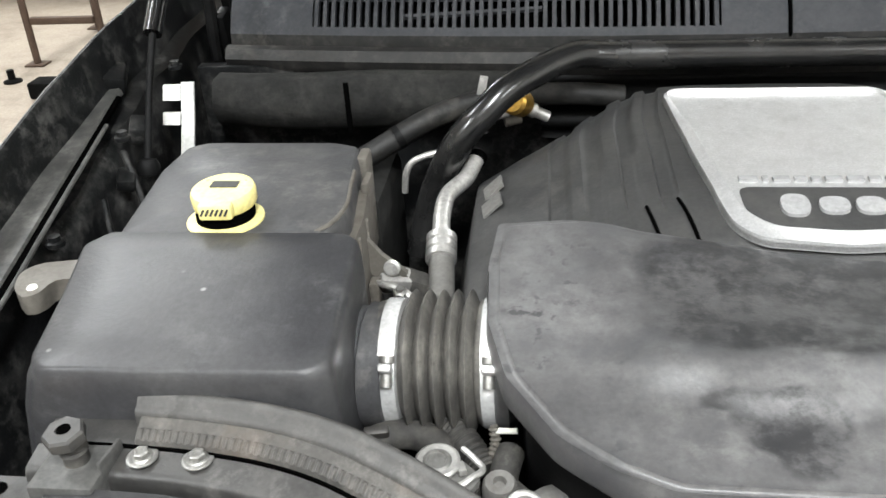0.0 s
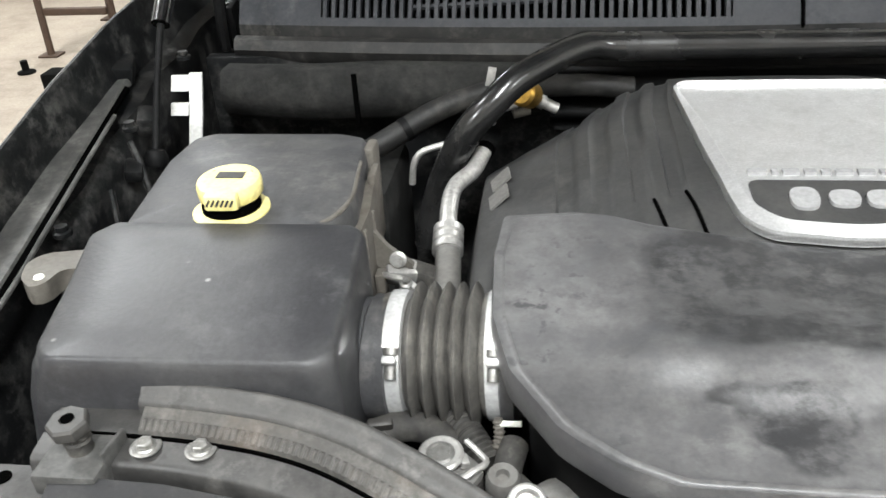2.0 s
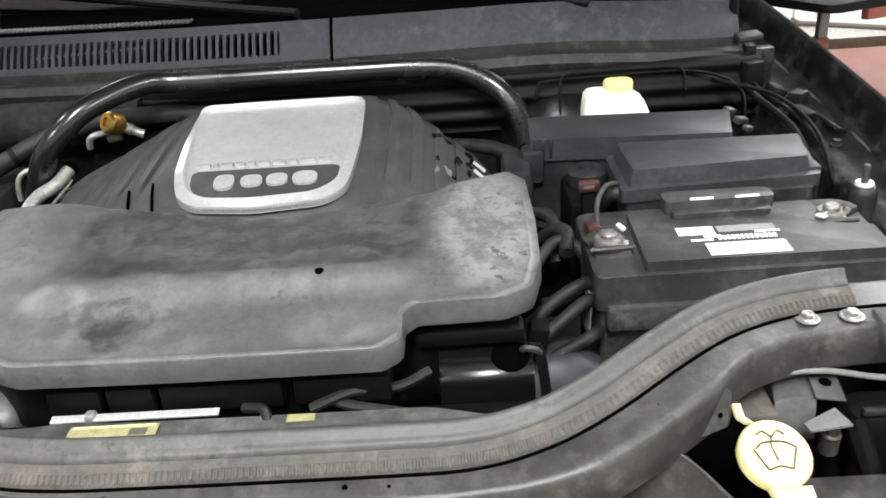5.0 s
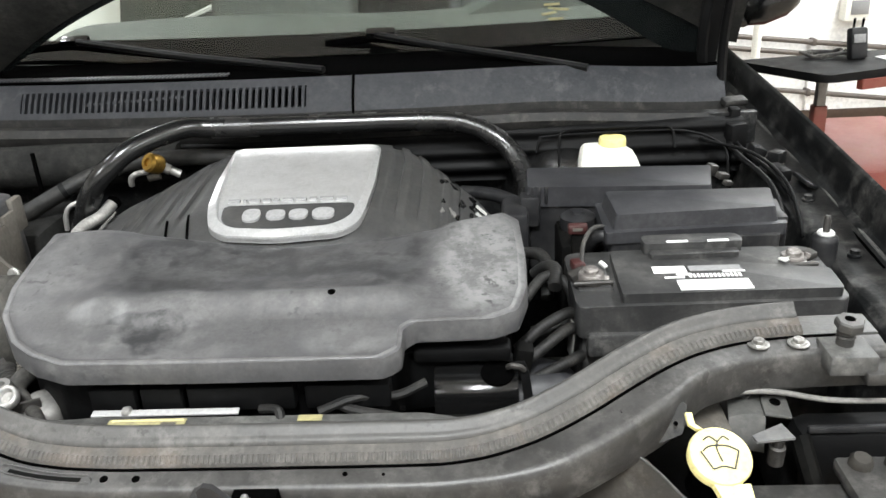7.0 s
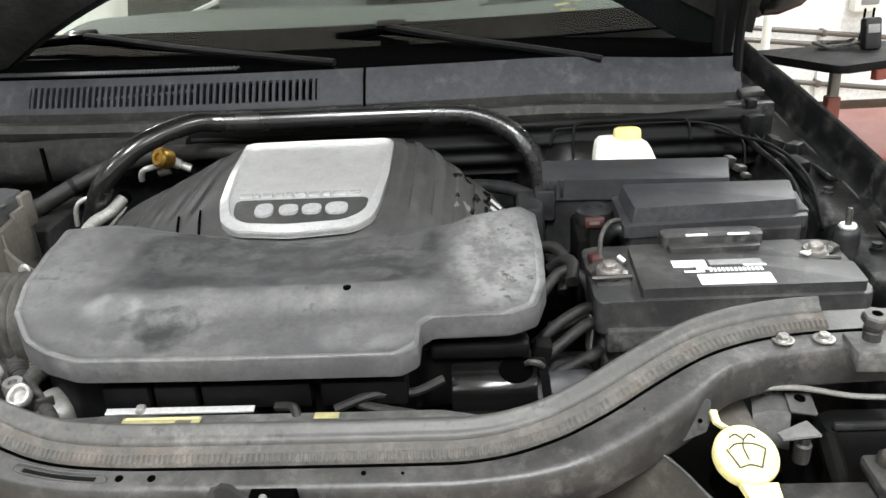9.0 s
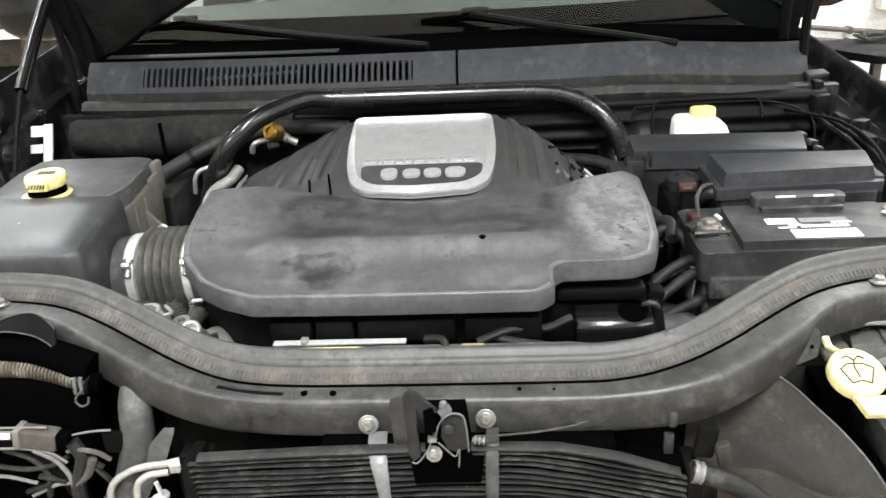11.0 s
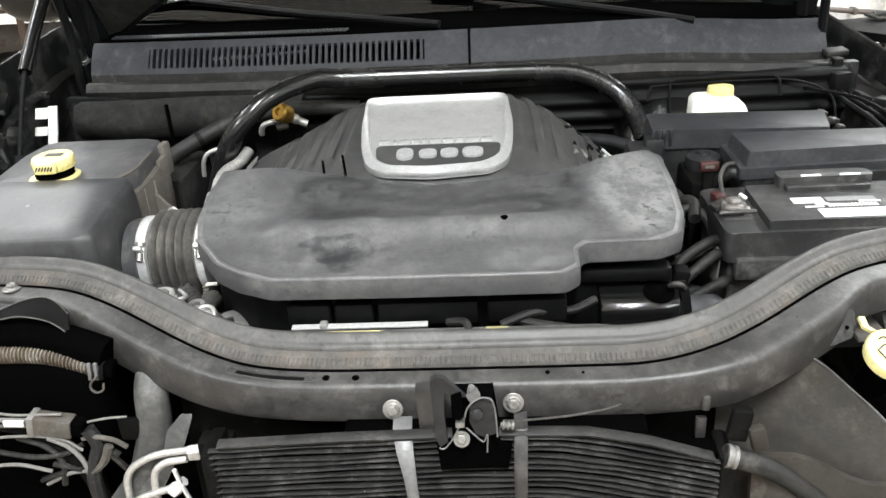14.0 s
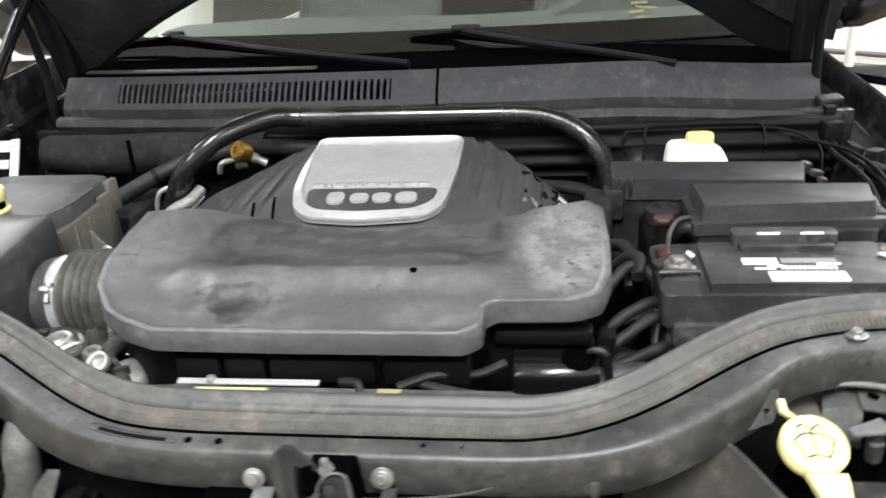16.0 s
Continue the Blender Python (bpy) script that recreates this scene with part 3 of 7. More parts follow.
# trestle on the other side
st = thing("steel_trestle", (-3.2, 4.0, 0), "brown welded steel trestle standing on the floor", "trestle")
TR = [(-3.24, 4.16), (-2.82, 4.20), (-3.24, 4.95), (-2.82, 4.97)]
for i, (x, y) in enumerate(TR):
    part("leg", bm_tube([(x, y, 0.0), (x + 0.006, y + 0.005, 0.4), (x + 0.012, y + 0.01, 0.78)], 0.022, 8, 3), M_RUST, st)
    part("foot", bm_box(x - 0.06, x + 0.06, y - 0.05, y + 0.05, 0.0, 0.012, 0.003), M_RUST, st)
part("brace", bm_box(-3.22, -2.83, 4.16, 4.20, 0.235, 0.275, 0.004), M_RUST, st)
for a, b in ((0, 1), (0, 2), (2, 3), (1, 3)):
    part("rail", bm_tube([(TR[a][0] + 0.012, TR[a][1] + 0.01, 0.78), ((TR[a][0] + TR[b][0]) / 2 + 0.012, (TR[a][1] + TR[b][1]) / 2 + 0.01, 0.78), (TR[b][0] + 0.012, TR[b][1] + 0.01, 0.78)], 0.022, 8, 2), M_RUST, st)
single("floor_anchor", bm_lathe([(0, 0), (0.05, 0), (0.05, 0.01), (0.02, 0.02), (0.02, 0.07), (0, 0.07)], (-3.22, 3.85, 0.0)), M_DARK, (-3.22, 3.85, 0), "dark steel anchor bolt in the floor", "anchor")
single("floor_block", bm_box(-2.95, -2.76, 3.55, 3.68, 0, 0.09, 0.012), M_DARK, (-2.82, 3.5, 0), "dark wooden block lying on the floor", "block")

# white van parked behind
vn = thing("white_van", (-4.2, 6.4, 0), "white van parked at the back of the workshop", "van")
part("body", bm_prism(round_poly([(-5.8, 5.75), (-3.3, 5.75), (-2.75, 6.0), (-2.65, 7.5), (-5.8, 7.5)], 0.15), 0.46, 1.0, 0.05, 3), M_VAN, vn)
part("cab", bm_prism(round_poly([(-5.8, 5.8), (-3.9, 5.8), (-3.75, 7.45), (-5.8, 7.45)], 0.15), 0.98, 1.9, 0.06, 3, inset=0.06), M_VAN, vn)
part("window", bm_box(-5.3, -4.1, 5.77, 5.80, 1.15, 1.65, 0.006), M_FLATBLACK, vn)
part("underbody", bm_box(-5.7, -2.9, 5.95, 7.4, 0.2, 0.47, 0.04), M_GREYPANEL, vn)
for x in (-5.1, -3.4):
    part("wheel", bm_lathe([(0, -0.09), (0.28, -0.09), (0.31, -0.05), (0.31, 0.05), (0.28, 0.09), (0, 0.09)], (x, 5.88, 0.312), (0, 1, 0), 28), M_RUBBER, vn)

# ---- the car's body ----
car = thing("car", (0, 1.0, 0), "black four-wheel-drive car with its hood raised", "car")
BOW = 0.10


def cowl_y(x):
    return 0.615 + BOW * x * x


COWL = [(0.0, 1.085), (-0.004, 1.098), (0.004, 1.110), (0.016, 1.112), (0.022, 1.104), (0.030, 1.106), (0.032, 1.122), (0.045, 1.131),
        (0.052, 1.136), (0.080, 1.155), (0.098, 1.165), (0.108, 1.168)]


def cowl_pt(u, v, lo=-0.70, hi=0.655):
    x = lo + (hi - lo) * u
    i = v * (len(COWL) - 1)
    k = min(int(i), len(COWL) - 2)
    a, b = COWL[k], COWL[k + 1]
    f = i - k
    droop = -0.02 * ss(0.3, 0.66, x)
    return (x, cowl_y(x) + a[0] + (b[0] - a[0]) * f, a[1] + (b[1] - a[1]) * f + droop)


cw = thing("cowl_panel", (0, 0.66, 1.09), "dark grey plastic cowl panel with a slotted air grille", "cowl panel")
part("front_lip", bm_grid(lambda u, v: cowl_pt(u, v * 6.0 / 11), 60, 12, (0, 0.002, -0.003)), M_HARN, cw, "dusty rubber lip")
VX0, VX1 = -0.583, -0.062


def panel_y(x):
    return cowl_y(x) + 0.032


def panel_pt(x, s):
    """A point of the sloping panel; s runs from its foot (0) to its upper edge (1)."""
    droop = -0.02 * ss(0.3, 0.66, x)
    return Vector((x, panel_y(x) + 0.030 * s + 0.012 * s * s, 1.122 + 0.058 * s - 0.006 * s * s + droop))


S0, S1 = 0.17, 0.76
for a, b, c, d in ((-0.70, VX0, 0, 1), (VX1, 0.016, 0, 1), (0.021, 0.655, 0, 1), (VX0, VX1, 0, S0), (VX0, VX1, S1, 1)):
    part("panel", bm_grid(lambda u, v, a=a, b=b, c=c, d=d: panel_pt(a + (b - a) * u, c + (d - c) * v), 24, 4, (0, 0.002, -0.005)), M_COWL, cw)
# Black backing sheet gives the grille slots their shade.
part("grille_back", bm_grid(lambda u, v: panel_pt(VX0 - 0.004 + (VX1 - VX0 + 0.008) * u, S0 - 0.05 + (S1 - S0 + 0.1) * v) + Vector((0, 0.024, -0.012)), 30, 3, (0, 0.001, -0.002)), M_FLATBLACK, cw)
NSL = 45
for k in range(NSL):
    x = VX0 + (VX1 - VX0) * (k + 0.5) / NSL
    w = 0.0026
    def sl(u, v, x=x, w=w):
        return panel_pt(x - w + 2 * w * u, S0 - 0.01 + (S1 - S0 + 0.02) * v) + Vector((0, -0.0006, 0.0004))
    part("slat", bm_grid(sl, 1, 2, (0, 0.010, -0.004)), M_COWL, cw, smooth=0)
part("cross_rib", bm_grid(lambda u, v: panel_pt(-0.46 + 0.18 * u, 0.42 + 0.16 * u + 0.06 * v) + Vector((0, 0.004, -0.004)), 8, 1, (0, 0.002, -0.004)), M_COWL, cw)
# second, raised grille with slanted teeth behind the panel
# Black strip puts the shade between the teeth into colour.
part("tooth_shade_strip", bm_grid(lambda u, v: (-0.67 + 0.47 * u, panel_y(-0.67 + 0.47 * u) + 0.047 + 0.014 * v, 1.1785 + 0.002 * v), 20, 1, (0, 0, -0.003)), M_FLATBLACK, cw)
for k in range(62):
    x = -0.66 + 0.46 * k / 62
    p = Vector((x, panel_y(x) + 0.046, 1.176))
    part("tooth", bm_obox(p + Vector((0, 0.008, 0.0045)), (0.0019, 0.0068, 0.0018), (14, 0, -32), 0), M_LID, cw, smooth=0)
# Ledge is coloured black for the shadow below the windscreen.
part("shaded_rear_ledge", bm_grid(lambda u, v: (-0.70 + 1.355 * u, panel_y(-0.70 + 1.355 * u) + 0.042 + 0.175 * v, 1.172 + 0.004 * v - 0.02 * ss(0.3, 0.66, -0.70 + 1.355 * u)), 40, 6, (0, 0, -0.006)), M_FLATBLACK, cw, "rear ledge with the wiper well shade in its black")
part("seam_strip", bm_grid(lambda u, v: panel_pt(0.0168 + 0.0034 * u, -0.02 + 1.04 * v) + Vector((0, -0.003, 0.003)), 1, 6, (0, 0.004, -0.008)), M_FLATBLACK, cw)
part("end_cap", bm_obox((0.668, 0.690, 1.100), (0.022, 0.012, 0.006), (10, 0, 14), 0.004, 2), M_HARN, cw)

# windscreen
ws = thing("windscreen", (0, 0.90, 1.19), "tinted windscreen above the cowl", "windscreen")


def screen_pt(u, v, off=0.0):
    x = -0.75 + 1.41 * u
    y0 = 0.86 + 0.16 * x * x
    return Vector((x * (1 - 0.10 * v), y0 + 0.72 * v, 1.178 + 0.50 * v)) + off * Vector((0, -0.57, 0.82))


wg = part("pane", bm_grid(lambda u, v: screen_pt(u, v), 30, 14, (0, 0.003, -0.004)), M_GLASS, ws)
wg.visible_shadow = False
part("lower_border", bm_grid(lambda u, v: screen_pt(u, 0.07 * v, -0.004), 30, 2, (0, 0.001, -0.002)), M_FLATBLACK, ws, "black printed border")
# roof, pillars and the rest of the cabin
part("roof", bm_box(-0.66, 0.66, 1.52, 3.4, 1.66, 1.74, 0.03), M_PAINT, car)
for sx in (-1, 1):
    part("pillar", bm_tube([(sx * 0.72 - 0.04, 0.96, 1.15), (sx * 0.69 - 0.03, 1.24, 1.40), (sx * 0.66 - 0.02, 1.58, 1.68)], 0.024, 10, 6), M_PAINT, car)
    part("door", bm_box(min(sx * 0.70, sx * 0.775), max(sx * 0.70, sx * 0.775), 1.26, 3.2, 0.35, 1.09, 0.015), M_PAINT, car)
# Unseen dark panes, added to keep the workshop's light out of the cabin.
for sx in (-1, 1):
    sw = part("side_light_blocker", bm_grid(lambda u, v: (sx * (0.745 - 0.10 * v), 1.55 + 1.7 * u, 1.10 + 0.54 * v), 4, 2, (sx * 0.004, 0, 0.002)), M_TINT, car, "unseen dark side pane added to dim the cabin")
part("cabin_rear", bm_box(-0.78, 0.78, 3.3, 3.45, 0.4, 1.68, 0.03), M_PAINT, car)
part("firewall", bm_box(-0.74, 0.70, 0.655, 0.675, 0.62, 1.09, 0.003), M_BODY, car)
part("dashboard", bm_grid(lambda u, v: (-0.72 + 1.44 * u, 0.895 + 0.16 * (-0.72 + 1.44 * u) ** 2 * (1 - v) + 0.50 * v, 1.163 + 0.03 * math.sin(2.4 * v) + 0.006 * math.sin(9 * u)), 24, 12, (0, 0, -0.25)), M_DASH, car)
part("gauge_hood", bm_grid(lambda u, v: (0.20 + 0.34 * u, 1.20 + 0.20 * v, 1.185 + 0.050 * math.sin(math.pi * u) * (1 - 0.3 * v)), 14, 5, (0, 0, -0.04)), M_DASH, car)
part("steering_wheel", bm_tube([(0.36 + 0.185 * math.cos(a), 1.42 + 0.08 * math.sin(a), 1.16 + 0.165 * math.sin(a)) for a in np.linspace(0, 6.2832, 25)], 0.016, 10, 2), M_BLACK, car)
for x in (-0.38, 0.38):
    part("seat", bm_obox((x, 1.95, 1.02), (0.23, 0.08, 0.36), (-14, 0, 0), 0.06, 3), M_SEAT, car)
    part("headrest", bm_obox((x, 2.06, 1.46), (0.13, 0.05, 0.09), (-10, 0, 0), 0.04, 3), M_SEAT, car)
part("cabin_floor", bm_box(-0.78, 0.78, 0.68, 3.3, 0.38, 0.42), M_SEAT, car)
part("mirror", bm_loft([[(0.815 + 0.115 * k, 1.18 + 0.05 * math.cos(a) * w, 1.180 + 0.035 * k + 0.052 * math.sin(a) * w) for a in np.linspace(0, 6.2832, 17)[:-1]]
                        for k, w in ((0, 0.5), (0.1, 0.8), (0.4, 1.0), (0.8, 0.95), (1.0, 0.7), (1.06, 0.3))]), M_GLOSS, car)
part("mirror_arm", bm_box(0.74, 0.83, 1.16, 1.20, 1.140, 1.172, 0.010), M_GLOSS, car)
part("mirror", bm_loft([[(-0.90 - 0.17 * k, 1.12 + 0.05 * math.cos(a) * w, 1.235 + 0.075 * math.sin(a) * w) for a in np.linspace(0, 6.2832, 17)[:-1]]
                        for k, w in ((0, 0.4), (0.1, 0.8), (0.4, 1.0), (0.8, 0.95), (1.0, 0.7), (1.06, 0.3))]), M_GLOSS, car)
part("mirror_arm", bm_box(-0.92, -0.80, 1.10, 1.15, 1.17, 1.22, 0.015), M_GLOSS, car)
for sx in (-1, 1):
    for yy in (0.30, 2.95):
        part("wheel", bm_lathe([(0.20, -0.11), (0.33, -0.12), (0.365, -0.09), (0.37, 0.0), (0.365, 0.09), (0.33, 0.12), (0.20, 0.11)], (sx * 0.80, yy, 0.371), (1, 0, 0), 40), M_RUBBER, car, "black rubber tyre")
        part("rim", bm_lathe([(0, -0.06), (0.10, -0.07), (0.20, -0.10), (0.20, 0.10), (0.10, 0.07), (0, 0.06)], (sx * 0.80, yy, 0.371), (1, 0, 0), 30), M_ALU, car)
    part("rocker", bm_box(min(sx * 0.74, sx * 0.86), max(sx * 0.74, sx * 0.86), 0.75, 2.5, 0.30, 0.40, 0.03), M_PAINT, car)
# yellow sticker behind the glass
sk = thing("windscreen_sticker", tuple(screen_pt(0.805, 0.10, 0.002)), "small yellow sticker on the windscreen", "sticker")
for k, (du, dv, h, rz) in enumerate(((0, 0.016, 0.016, 10), (0.008, 0.0, 0.022, -30), (-0.006, -0.012, 0.018, 35), (0.002, -0.03, 0.014, 0))):
    c = screen_pt(0.805 + du, 0.10 + dv, 0.002)
    part("bar", bm_obox(c, (h, 0.003, 0.0006), (35, 0, rz), 0), M_YLABEL, sk)

# fenders: outer wing with a bright edge, inner ledge and apron
def side(sx, X, z_at, y0, y1, ledge_end):
    def rail(y):
        return z_at(y)
    def outer(u, v):
        y = y0 + (y1 - y0) * u
        pf = ((0.0165, 0.006), (0.0195, 0.0045), (0.022, -0.003), (0.024, -0.02), (0.028, -0.10), (0.03, -0.35)) if sx < 0 else ((0.003, 0.006), (0.005, 0.004), (0.007, -0.003), (0.009, -0.02), (0.014, -0.10), (0.018, -0.35))
        k = min(int(v * 5 + 1e-9), 4)
        f = v * 5 - k
        return (sx * (X + pf[k][0] + (pf[k + 1][0] - pf[k][0]) * f), y, rail(y) + pf[k][1] + (pf[k + 1][1] - pf[k][1]) * f)
    part("fender", bm_grid(outer, 30, 15, (0, 0, -0.003)), M_PAINT, car, "glossy black fender")
    def inner(u, v):
        y = y0 + (y1 - y0) * u
        pr = ((0.0165, 0.006), (0.0140, 0.0055), (0.0125, 0.002), (0.006, -0.050), (0.002, -0.066), (-0.022, -0.072), (-0.032, -0.090), (-0.038, -0.12), (-0.05, -0.22), (-0.06, -0.45)) if sx < 0 else ((0.003, 0.006), (-0.001, 0.004), (-0.006, -0.004), (-0.012, -0.045), (-0.02, -0.052), (-0.075, -0.058), (-0.082, -0.064), (-0.088, -0.10), (-0.10, -0.22), (-0.11, -0.45))
        i = v * (len(pr) - 1) + 1e-9
        k = min(int(i), len(pr) - 2)
        f = i - k
        dx, dz = pr[k][0] + (pr[k + 1][0] - pr[k][0]) * f, pr[k][1] + (pr[k + 1][1] - pr[k][1]) * f
        dent = 0.004 * math.sin(y * 41) * math.sin(v * 9) if 0.3 < v else 0
        if dx < -0.02:
            dx = -0.02 + (dx + 0.02) * (1 - ledge_end * ss(0.42, 0.48, y))
        return (sx * (X + dx + dent), y, rail(y) + dz)
    part("fender_flange", bm_grid(lambda u, v: inner(u, v * 4 / 9), 60, 16, (sx * 0.002, 0, -0.002)), M_BODY, car, "black fender flange")
    part("inner_fender", bm_grid(lambda u, v: inner(u, (4 + 5 * v) / 9), 60, 20, (sx * 0.002, 0, -0.002)), M_BODY, car, "dusty black inner fender")
    for k in range(7):
        y = y0 + (y1 - y0) * (k + 0.6) / 7.6
        part("fender_bolt", bm_lathe([(0, 0), (0.009, 0), (0.009, 0.004), (0.006, 0.005), (0.006, 0.010), (0, 0.010)], (sx * (X - 0.05), y, rail(y) - 0.057), (0, 0, 1), 10), M_BODY, car)


side(-1, 0.785, lambda y: interp(y, ((0.0, 1.060), (0.27, 1.111), (0.40, 1.141), (0.55, 1.166), (0.80, 1.19), (1.3, 1.20))), -0.02, 1.25, 0.9)
side(1, 0.755, lambda y: interp(y, ((0.0, 1.045), (0.36, 1.072), (0.48, 1.081), (0.73, 1.097), (1.05, 1.112), (1.3, 1.12))), -0.02, 1.25, 0.0)

# dusty ledge and open seam along the inner fender beside the tank
def seam_pt(y, off, up=0.0):
    return (-interp(y, ((0.10, 0.738), (0.206, 0.749), (0.328, 0.757), (0.511, 0.775))) - off, y + 0.55 * off, interp(y, ((0.10, 1.036), (0.206, 1.052), (0.328, 1.077), (0.511, 1.107))) + up)


part("fender_ledge", bm_loft([[seam_pt(y, 0.004, 0.0), seam_pt(y, 0.006, 0.003), seam_pt(y, 0.040 - 0.006 * ss(0.3, 0.5, y), 0.005), seam_pt(y, 0.044, -0.006), seam_pt(y, 0.004, -0.006)] for y in np.linspace(0.06, 0.52, 30)]), M_LEDGE, car, "dusty black ledge")
part("ledge_seam", bm_loft([[seam_pt(y, -0.003, -0.004), seam_pt(y, -0.003, 0.0005), seam_pt(y, 0.004, 0.0005), seam_pt(y, 0.004, -0.004)] for y in np.linspace(0.05, 0.50, 24)]), M_FLATBLACK, car)
part("seam_lip", bm_tube([seam_pt(y, -0.0055, -0.001) for y in (0.05, 0.15, 0.25, 0.35, 0.44)], 0.0024, 8, 6), M_LEDGE, car)
part("apron_rib", bm_tube([(-0.725, 0.33, 1.055), (-0.705, 0.29, 1.02), (-0.70, 0.265, 0.98)], 0.003, 8, 6), M_BODY, car)
part("apron_rib", bm_tube([(-0.742, 0.42, 1.07), (-0.725, 0.40, 1.04), (-0.71, 0.38, 1.0)], 0.004, 8, 6), M_BODY, car)
for c, h in (((-0.742, 0.47, 1.075), (0.012, 0.016, 0.012)), ((-0.735, 0.40, 1.045), (0.010, 0.014, 0.008)), ((-0.80, 0.53, 1.118), (0.022, 0.02, 0.012))):
    part("apron_bracket", bm_obox(c, h, (15, 10, 20), 0.004), M_BODY, car)

# seam, lip and brake line on the inner fender beside the battery
SEAM = ((0.723, 0.747, 1.040), (0.724, 0.661, 1.034), (0.727, 0.478, 1.022), (0.727, 0.294, 1.010), (0.726, 0.209, 1.004))
part("fender_seam", bm_tube(SEAM, 0.0045, 8, 8), M_FLATBLACK, car)
part("seam_lip", bm_tube([(x + 0.010, y + 0.004, z + 0.004) for x, y, z in SEAM], 0.0032, 8, 8), M_LEDGE, car)
part("seam_lip", bm_tube([(x - 0.009, y - 0.002, z - 0.001) for x, y, z in SEAM], 0.0022, 8, 8), M_BODY, car)
part("brake_line", bm_tube([(0.666, 0.645, 1.030), (0.704, 0.563, 1.025), (0.716, 0.442, 1.015), (0.699, 0.373, 1.000), (0.675, 0.311, 0.970)], 0.0030, 8, 8), M_BLACK, car, "thin black line")

# hood, raised about the hinges behind
HOOD = radians(55)


def hood_pt(x, d, off=0.0):
    return Vector((x, 0.80 - d * math.cos(HOOD) + off * math.sin(HOOD), 1.17 + d * math.sin(HOOD) + off * math.cos(HOOD)))


hd = thing("hood", (0, 0.80, 1.17), "raised black hood seen from below", "hood")


def hood_d(x):
    return 0.25 * max(0.0, 1 - (x / 0.665) ** 2) - 0.02 * ss(0.64, 0.74, abs(x))


part("panel", bm_grid(lambda u, v: hood_pt((-0.76 + 1.52 * u) * (1 - (0.16 * (1 - v) ** 2 if u > 0.5 else 0)), hood_d(-0.76 + 1.52 * u) + (1.18 - hood_d(-0.76 + 1.52 * u)) * v, 0.03), 40, 20, (0, -0.012, -0.010)), M_PAINT, hd)
part("liner", bm_grid(lambda u, v: hood_pt(-0.70 + 1.40 * u, hood_d(-0.70 + 1.40 * u) + 0.012 + (1.10 - hood_d(-0.70 + 1.40 * u)) * v, 0.012 - 0.008 * math.sin(v * 20) * math.sin(u * 17)), 50, 40, (0, 0.004, 0.004)), M_FELT, hd, "black felt hood liner")
for sx in (-1, 1):
    hx = -0.715 if sx < 0 else 0.635
    hg = thing("hinge_bracket", (hx, 0.80, 1.10), "black stamped steel hinge bracket of the hood", "bracket", "hood hinges")
    part("base", bm_obox((hx + sx * 0.015, 0.78, 1.11), (0.008, 0.04, 0.032), (10, 0, 0), 0.004), M_WIPER, hg)
    part("arm", bm_tube([(hx, 0.77, 1.12), (hx - sx * 0.01, 0.755, 1.19), (hx - sx * 0.005, 0.735, 1.28), (hx + sx * 0.02, 0.69, 1.36)], 0.010, 8, 5, sag=0.6), M_WIPER, hg)
    part("link", bm_tube([(hx + sx * 0.020, 0.72, 1.08), (hx + sx * 0.014, 0.71, 1.2), (hx + sx * 0.016, 0.67, 1.34)], 0.0085, 8, 5), M_WIPER, hg)
    part("gusset", bm_loft([[(hx - sx * 0.004, y, z), (hx + sx * 0.018, y, z), (hx + sx * 0.018, y + 0.006, z), (hx - sx * 0.004, y + 0.006, z)] for y, z in ((0.77, 1.14), (0.745, 1.22), (0.71, 1.30), (0.66, 1.38))]), M_WIPER, hg)
# gas strut of the hood
gs = thing("gas_strut", (-0.72, 0.42, 1.05), "black gas strut holding up the hood", "gas strut")
part("rod", bm_tube([(-0.725, 0.435, 1.045), (-0.728, 0.485, 1.115), (-0.73, 0.530, 1.170)], 0.0042, 10, 3), M_WIPER, gs)
part("cylinder", bm_tube([(-0.73, 0.530, 1.170), (-0.728, 0.60, 1.235), (-0.72, 0.70, 1.33)], 0.011, 12, 3), M_GLOSS, gs)
part("ball_joint", bm_lathe([(0, 0), (0.012, 0.002), (0.014, 0.012), (0.010, 0.02), (0, 0.022)], (-0.725, 0.432, 1.033), (0, 0.3, 1), 14), M_WIPER, gs)

# wipers
def wiper(px, py, pz, arm, blade, label):
    w = thing("wiper", (px, py, pz), label, "wiper", "windscreen wipers")
    part("arm", bm_tube(arm, 0.0085, 8, 5, sag=0.8), M_WIPER, w)
    part("blade", bm_tube(blade, 0.0055, 8, 4, sag=1.3), M_FLATBLACK, w)
    part("pivot_cap", bm_lathe([(0, 0), (0.009, 0), (0.008, 0.004), (0.005, 0.006), (0, 0.006)], (px, py, pz - 0.010), (0, -0.3, 1), 18), M_WIPER, w)
    m = Vector(blade[len(blade) // 2])
    part("blade_clip", bm_obox(m + Vector((0, -0.004, 0.012)), (0.028, 0.009, 0.008), (30, 0, 0), 0.004), M_GLOSS, w)
    return w


wiper(-0.035, 0.705, 1.176, [(-0.035, 0.705, 1.182), (-0.14, 0.735, 1.190), (-0.33, 0.805, 1.202), (-0.55, 0.895, 1.220)],
      [(-0.74, 0.945, 1.198), (-0.62, 0.925, 1.206), (-0.56, 0.91, 1.208), (-0.40, 0.858, 1.198), (-0.16, 0.775, 1.186)], "black wiper lying along the windscreen base")
